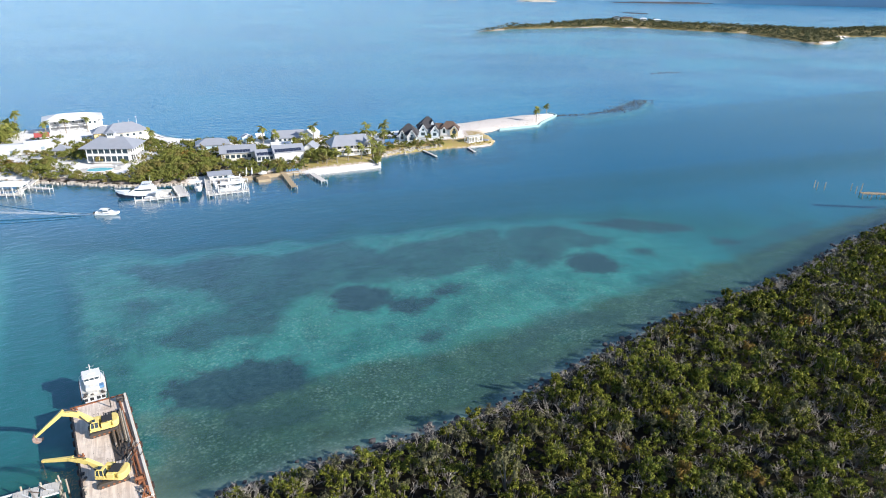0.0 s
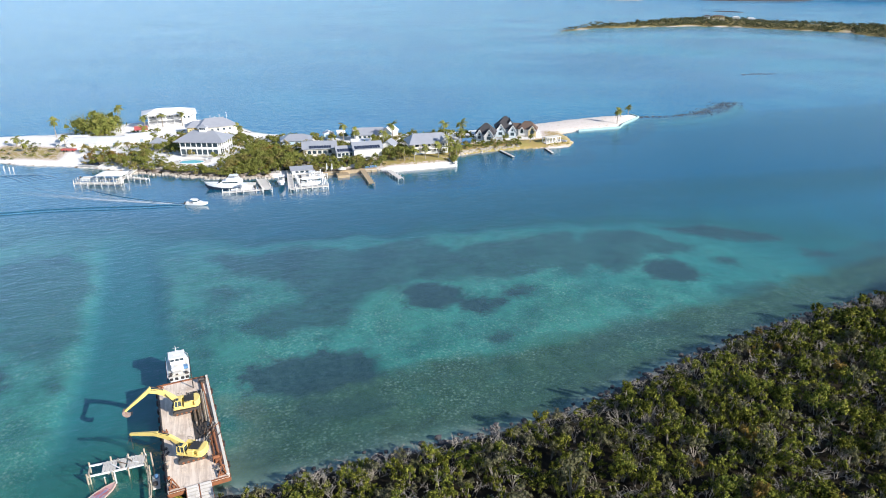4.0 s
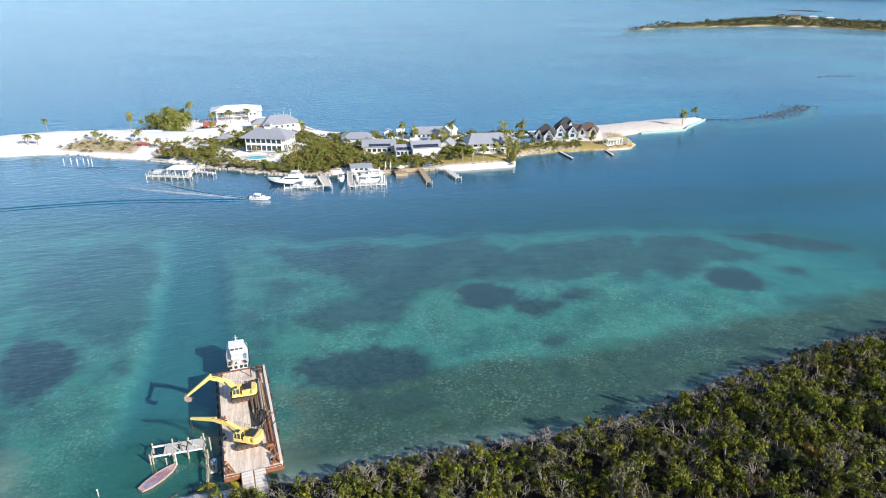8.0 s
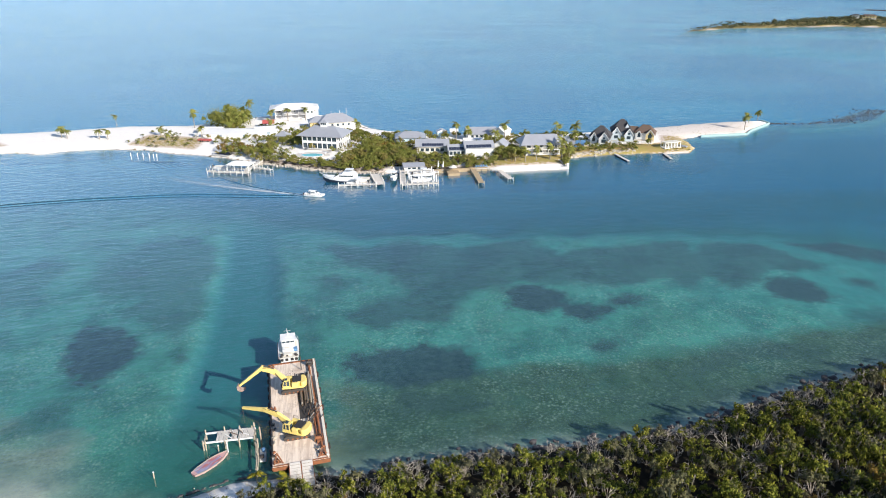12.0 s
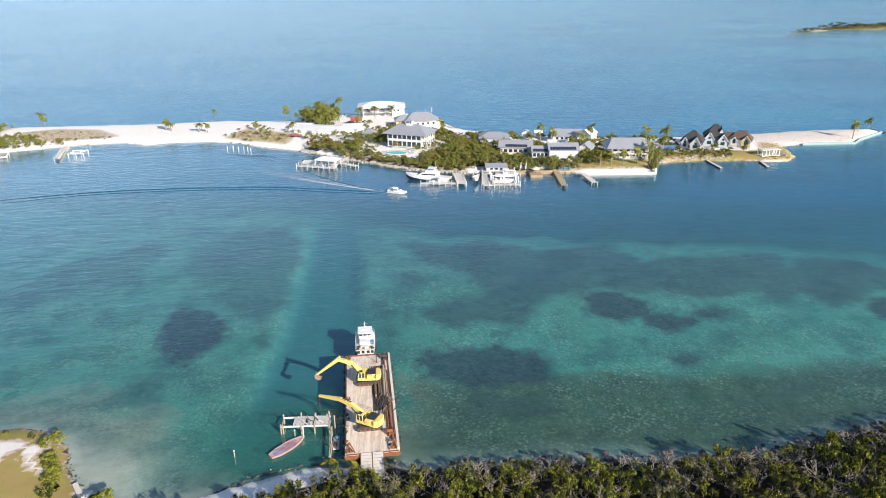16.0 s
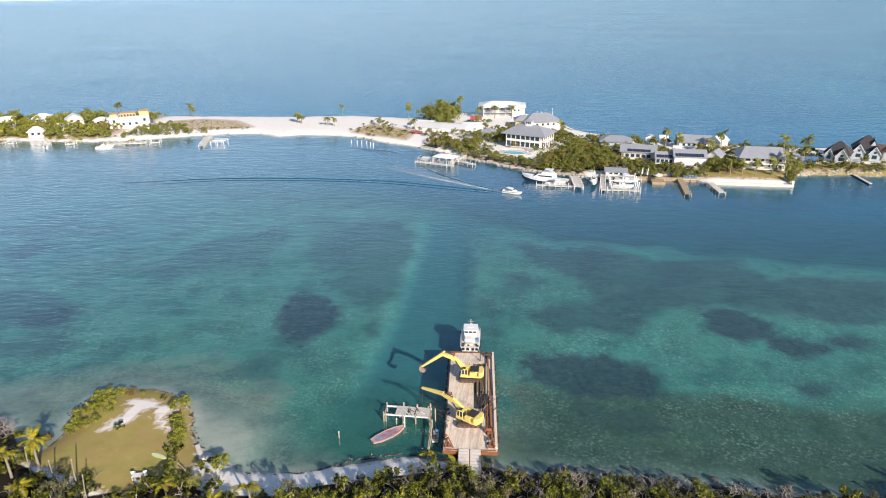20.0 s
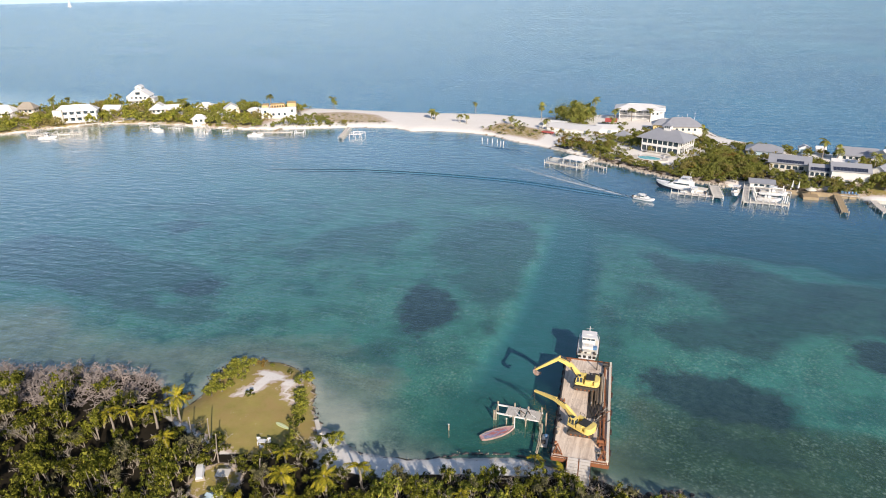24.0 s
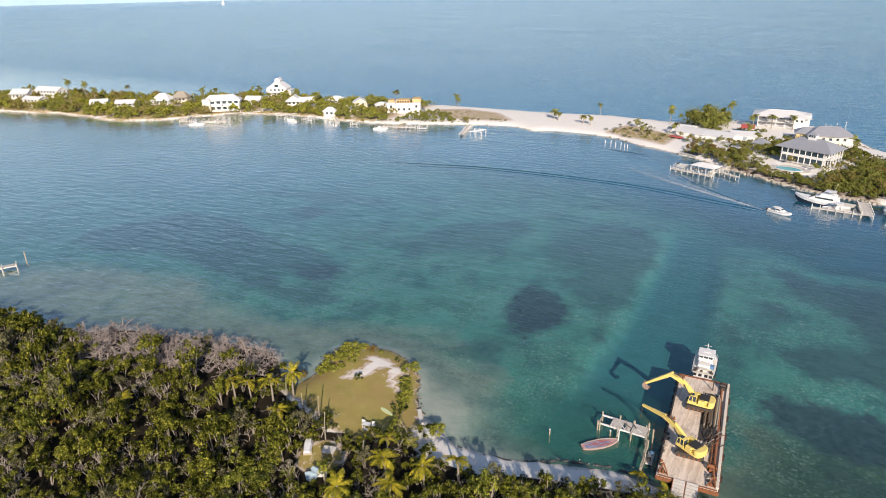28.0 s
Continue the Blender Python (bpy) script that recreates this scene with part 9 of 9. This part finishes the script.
    for x, y, h, s in ((199.5, 283.5, 6.0, 1.3), (219.0, 302.0, 4.0, 1.1), (-67.4, 330, 6.5, 1.2), (-41.5, 336, 9.5, 1.3), (-31.0, 340, 4.5, 1.2), (-23.0, 340, 5.0, 1.3), (-14.0, 340.5, 5.5, 1.1), (11.0, 306, 4.5, 1.1), (55.0, 284, 6.5, 1.25), (58.5, 275, 5.5, 1.2), (75.0, 274, 7.5, 1.35),
                       (68, 263, 6.5, 1.2), (99.0, 272, 6.8, 1.2), (106.0, 270, 6.8, 1.4), (104.0, 264, 5.0, 1.2), (86.0, 243, 5.0, 1.1), (90.0, 240, 4.6, 1.0), (80.0, 242, 4.6, 1.0), (75.0, 241, 4.2, 1.0), (92.0, 246, 6.5, 1.2), (94.0, 243, 5.0, 1.0), (71.0, 242, 4.5, 1.0), (96, 259, 6.5, 1.2), (136.0, 258, 2.6, 0.8),
                       (-106, 345 - 6, 5.2, 0.9), (-124, 318, 3.6, 1.2), (-121, 316, 3.2, 1.1), (-106, 312, 3.2, 1.1), (-102, 311, 3.4, 1.0), (147.0, 284, 1.5, 0.6), (-190, 330, 5.6, 1.2), (-187, 327, 4.0, 1.0), (-216, 306, 8.5, 1.3), (-208, 308, 4.5, 1.2), (-196, 304, 5.0, 1.2), (-280, 292, 7.5, 1.2), (-266, 294, 6.5, 1.2), (-328, 262, 9.0, 1.3), (-320, 300, 6.0, 1.2),
                       (-432, 240, 11.0, 1.4), (-424, 246, 9.0, 1.3), (-404, 240, 8.0, 1.2), (-402, 262, 7.0, 1.1), (-350, 290, 6.0, 1.1), (-74.0, 303, 3.0, 1.0), (-80, 315, 3.2, 1.0), (-60.5, 308, 4.0, 1.1), (-30, 318, 4.2, 1.0)):
        palm(x, y, h * 1.12, s * 0.92, lab, g, rng, True, 15, rng.uniform(-0.03, 0.05))
    # trees and low bushes where the isthmus begins
    for poly, step, size, kind, label, tall in (([(-194, 281), (-184, 282), (-171, 284), (-168, 290), (-178, 300), (-196, 298)], 3.2, 1.05, "lush_light", "green tree beside the building site", 0.95),
                                                ([(-171, 292), (-150, 299), (-138, 300), (-140, 303), (-152, 303), (-172, 298)], 2.6, 0.55, "light", "low bush on the grassy isthmus", 0.7),
                                                ([(-190, 302), (-176, 301), (-160, 312), (-172, 319), (-188, 315)], 5.5, 0.5, "light", "low bush in the dry grass", 0.6)):
        spots = np.random.default_rng(int(step * 10))
        xs, ys = [p[0] for p in poly], [p[1] for p in poly]
        for x in np.arange(min(xs), max(xs), step):
            for y in np.arange(min(ys), max(ys), step):
                bx, by = float(x + spots.uniform(-1, 1) * step * 0.45), float(y + spots.uniform(-1, 1) * step * 0.45)
                if edge_distance(np.array([bx]), np.array([by]), poly)[0] > 0 and spots.random() < 0.8 and ground_z(bx, by) > 0.2 and all(math.hypot(bx - hx, by - hy) > r for hx, hy, r in FOOT):
                    shrub(bx, by, size * rng.uniform(0.7, 1.25), tall * rng.uniform(0.85, 1.2), kind, label, "shrubs and trees of the spit", rng, "tree" if size > 0.95 else "bush")
    # shrubs of the western shore
    r2 = np.random.default_rng(91)
    px, py = r2.uniform(-500, -160, 9500), r2.uniform(195, 330, 9500)
    z, dm, ds, df = ground_height(px, py)
    rim = sorted(SPIT_FAR[2:])
    back = np.interp(px, [p[0] for p in rim], [p[1] for p in rim]) - py
    clumps = ripple(px, py, 83, 19, 3)
    keep = (ds > 0.5 + 2.2 * ripple(px, py, 84, 8, 2)) & ((px < -203) | ((px < -160) & (ds < 8) & (back > 30) & (clumps > -0.1))) & (z > 0.15) & (clumps > -0.36) & ((ds < 22) | (r2.random(px.size) < 0.35)) & (back > 2.5)
    for hx, hy, r in FOOT:
        keep &= np.hypot(px - hx, py - hy) > r * 0.85
    # keep the houses' fronts open to the water
    for hx, hy, r in FOOT:
        if hx < -160:
            d = np.hypot(hx, hy)
            u = (px * hx + py * hy) / d
            v = np.abs(px * hy - py * hx) / d
            keep &= ~((v < r * 0.7) & (u < d) & (u > d - r - 3.0))
    px, py, z, back, clumps = px[keep], py[keep], z[keep], back[keep], clumps[keep]
    rng = random.Random(6)
    bulk = {"LEAF": [], "LIGHT": [], "SHORE": []}
    for x, y, zz, bk, cl in zip(px.tolist(), py.tolist(), z.tolist(), back.tolist(), clumps.tolist()):
        patch = noise.noise((x * 0.06, y * 0.06, 1.0)) + rng.uniform(-0.25, 0.25)
        kind = "LEAF" if patch > 0.12 else "SHORE" if patch > -0.18 else "LIGHT"
        q = LUSH[rng.randrange(4)][0] if rng.random() < 0.62 else KINDS[rng.randrange(7)][0]
        q = q[: 3 * 85].reshape(-1, 3, 3)
        q = (q.mean(1, keepdims=True) + (q - q.mean(1, keepdims=True)) * 1.5).reshape(-1, 3)
        bulk[kind].append(placed(q, x, y, zz, rng.uniform(0, 6.28), rng.choice((0.7, 0.85, 1.0, 1.25, 1.5)) * (1.0 if x < -204 else 0.6) * (0.6 if bk < 9 else 0.92 + 0.4 * min(cl, 0.8)), rng.uniform(0.8, 1.15)))
    for key, mat, label in (("LEAF", LEAF_SPIT, "green shrubs between the western houses"), ("LIGHT", LEAF_OLIVE, "dry olive shrubs along the western shore"), ("SHORE", LEAF_SHORE, "bright green shrubs along the western shore")):
        tagged(new("shore_shrubs", quads_mesh("shore_shrubs", np.concatenate(bulk[key]), mat, 3)), label, "shrubs", kind="stuff")


def build_far_isle():
    rng = np.random.default_rng(17)
    px, py = rng.uniform(540, 1560, 13000), rng.uniform(590, 1290, 13000)
    z, dm, ds, df = ground_height(px, py)
    front = (df > 1 + 14 * ease(ripple(px, py, 6, 140, 2), 0.15, 0.4)) & (ripple(px, py, 61, 60, 3) > -0.55)
    px, py, z = px[front], py[front], z[front]
    r = random.Random(3)
    out = [placed(KINDS[r.randrange(7)][0][: 3 * 60] * np.array((1, 1, 1), np.float32), x, y, zz - 0.5, r.uniform(0, 6.28), r.choice((1.6, 2.2, 2.8, 3.4, 4.6)), r.uniform(0.30, 0.8)) for x, y, zz in zip(px.tolist(), py.tolist(), z.tolist())]
    big = [np.mean(o.reshape(-1, 3, 3), 1, keepdims=True) + (o.reshape(-1, 3, 3) - np.mean(o.reshape(-1, 3, 3), 1, keepdims=True)) * 1.7 for o in out]
    tagged(new("far_woods", quads_mesh("far_woods", np.concatenate(big).reshape(-1, 3), LEAF_FAR, 3)), "olive green woods covering the distant island", "woods", kind="stuff")
    for x, y, w, d, h, roof, label in ((990, 1105, 24, 10, 4, ROOF_BROWN, "large orange house on the distant island"), (1050, 1120, 14, 8, 3.2, ROOF_WHITE, "white house on the distant island"), (1075, 1105, 15, 8, 3.2, ROOF_WHITE, "low white house among distant trees"), (968, 1112, 12, 9, 5, ROOF_DARK, "small house beside the large distant one")):
        hs = House("house", label, x, y, w, d, -40, h, YELLOW_WALL if roof is ROOF_BROWN else WHITE, 3.0)
        hs.hip(2.0, roof, 1.0, 1.0)
        hs.windows("f", 4, 3.0 + h * 0.55, 1.5, 1.4)
    def islet(name, label, x, y, rx, ry, h, mat):
        s = Shape()
        rings = []
        for k, (f, zz) in enumerate(((1.0, -0.5), (0.93, 0.35 * h), (0.7, 0.8 * h), (0.3, h))):
            rings.append([(x + rx * f * math.cos(a) * (1 + 0.15 * math.sin(3 * a + k)), y + ry * f * math.sin(a), zz * (1 + 0.25 * math.sin(5 * a))) for a in np.linspace(0, 6.283, 25)[:-1]])
        s.loft(rings)
        return tagged(new(name, shared(s, mat, name)), label, "island", kind="structure")
    islet("far_islet", "low dark far islet near the horizon", 1505, 1640, 26, 60, 1.6, DARK_ROCK)
    islet("far_islet", "long low grey islet near the horizon", 2155, 3134, 130, 60, 7, ROCK)
    islet("far_islet", "faint far islet at the horizon", 1730, 3380, 70, 50, 5, ROCK)
    islet("far_islet", "long faint island at the horizon", 2990, 3020, 380, 120, 6, DARK_ROCK)
    s = thing("sailing_boat", "tiny white sailing boat far out at sea", "boat", -2602, 2277, 0, 0)
    part("sail", Shape().add([(-9, 0, 3), (7, 0, 3), (0, 0, 34), (-9, 1, 3), (7, 1, 3), (0, 1, 34)], [(0, 1, 2), (5, 4, 3), (0, 3, 4, 1), (1, 4, 5, 2), (2, 5, 3, 0)]), WHITE, s)
    part("hull", Shape().box(0, 0.5, -0.5, 22, 5, 3.5), WHITE, s)


def build_wakes():
    a, b = Vector((-12.6, 215.7)), Vector((-66, 247))
    n = 24
    for label, bend, wide, strong in (("broken white foam trail behind the motor boat", 0.0, 5.2, 0.85), ("thin outer streak of foam beside the trail", 1.0, 2.6, 0.5)):
        pts, wid, alpha = [], [], []
        for i in range(n):
            t = i / (n - 1)
            p = a.lerp(b, t) + Vector((-0.25, -0.45)) * (9.0 * t * (1 - t)) + Vector((0.5, 0.85)) * (bend * 5.5 * t)
            pts.append((p.x, p.y))
            wid.append(0.9 + (wide - 0.9) * t ** 0.7)
            alpha.append(strong * (1 - t) ** 0.8 * min(1.0, 0.4 + 6 * t))
        ribbon("wake_foam", label, pts, wid, alpha, FOAM, 0.05 + 0.02 * bend)

    def ridge(points, height, width):
        s, v = Shape(), []
        for i, (x, y) in enumerate(points):
            p, q = Vector(points[max(i - 1, 0)]), Vector(points[min(i + 1, len(points) - 1)])
            d = (q - p).normalized()
            f = math.sin(math.pi * i / (len(points) - 1)) ** 0.5
            for u, h in ((-1, 0.004), (-0.35, 0.75), (0, 1.0), (0.35, 0.75), (1, 0.004)):
                v.append((x - d.y * u * width / 2, y + d.x * u * width / 2, 0.004 + h * height * f))
        s.add(v, [(5 * i + j, 5 * i + j + 1, 5 * i + j + 6, 5 * i + j + 5) for i in range(len(points) - 1) for j in range(4)])
        return tagged(new("wake_wave", shared(s, WAVE, "wake_wave")), "long low wave spreading from the motor boat", "wave", kind="stuff")

    def curve(points, n=40):
        ctrl = [Vector(p) for p in points]
        out = []
        for i in range(n):
            t = i / (n - 1) * (len(ctrl) - 1)
            k = min(int(t), len(ctrl) - 2)
            f = t - k
            p0, p1, p2, p3 = ctrl[max(k - 1, 0)], ctrl[k], ctrl[k + 1], ctrl[min(k + 2, len(ctrl) - 1)]
            q = 0.5 * (2 * p1 + (p2 - p0) * f + (2 * p0 - 5 * p1 + 4 * p2 - p3) * f * f + (3 * p1 - p0 - 3 * p2 + p3) * f ** 3)
            out.append((q.x, q.y))
        return out

    ridge(curve([(-12, 214.8), (-24, 217.5), (-59, 223.5), (-109, 221.0), (-153, 209.5)]), 0.22, 1.3)
    ridge(curve([(-14, 213.9), (-27, 215.4), (-60, 221.0), (-108, 218.4), (-140, 209.5)]), 0.15, 1.1)
    ridge(curve([(-11, 215.6), (-24, 224), (-36, 234.5), (-45, 245)]), 0.15, 1.0)
    for k in range(6):
        ridge(curve([(-56 - 2.2 * k, 262 - 0.5 * k), (-62 - 2.2 * k, 268), (-72 - 2.4 * k, 272 + 0.4 * k)]), 0.08, 0.9)


build_near_plants()
build_near_things()
build_rocks()
build_spit_plants()
build_far_isle()
build_wakes()
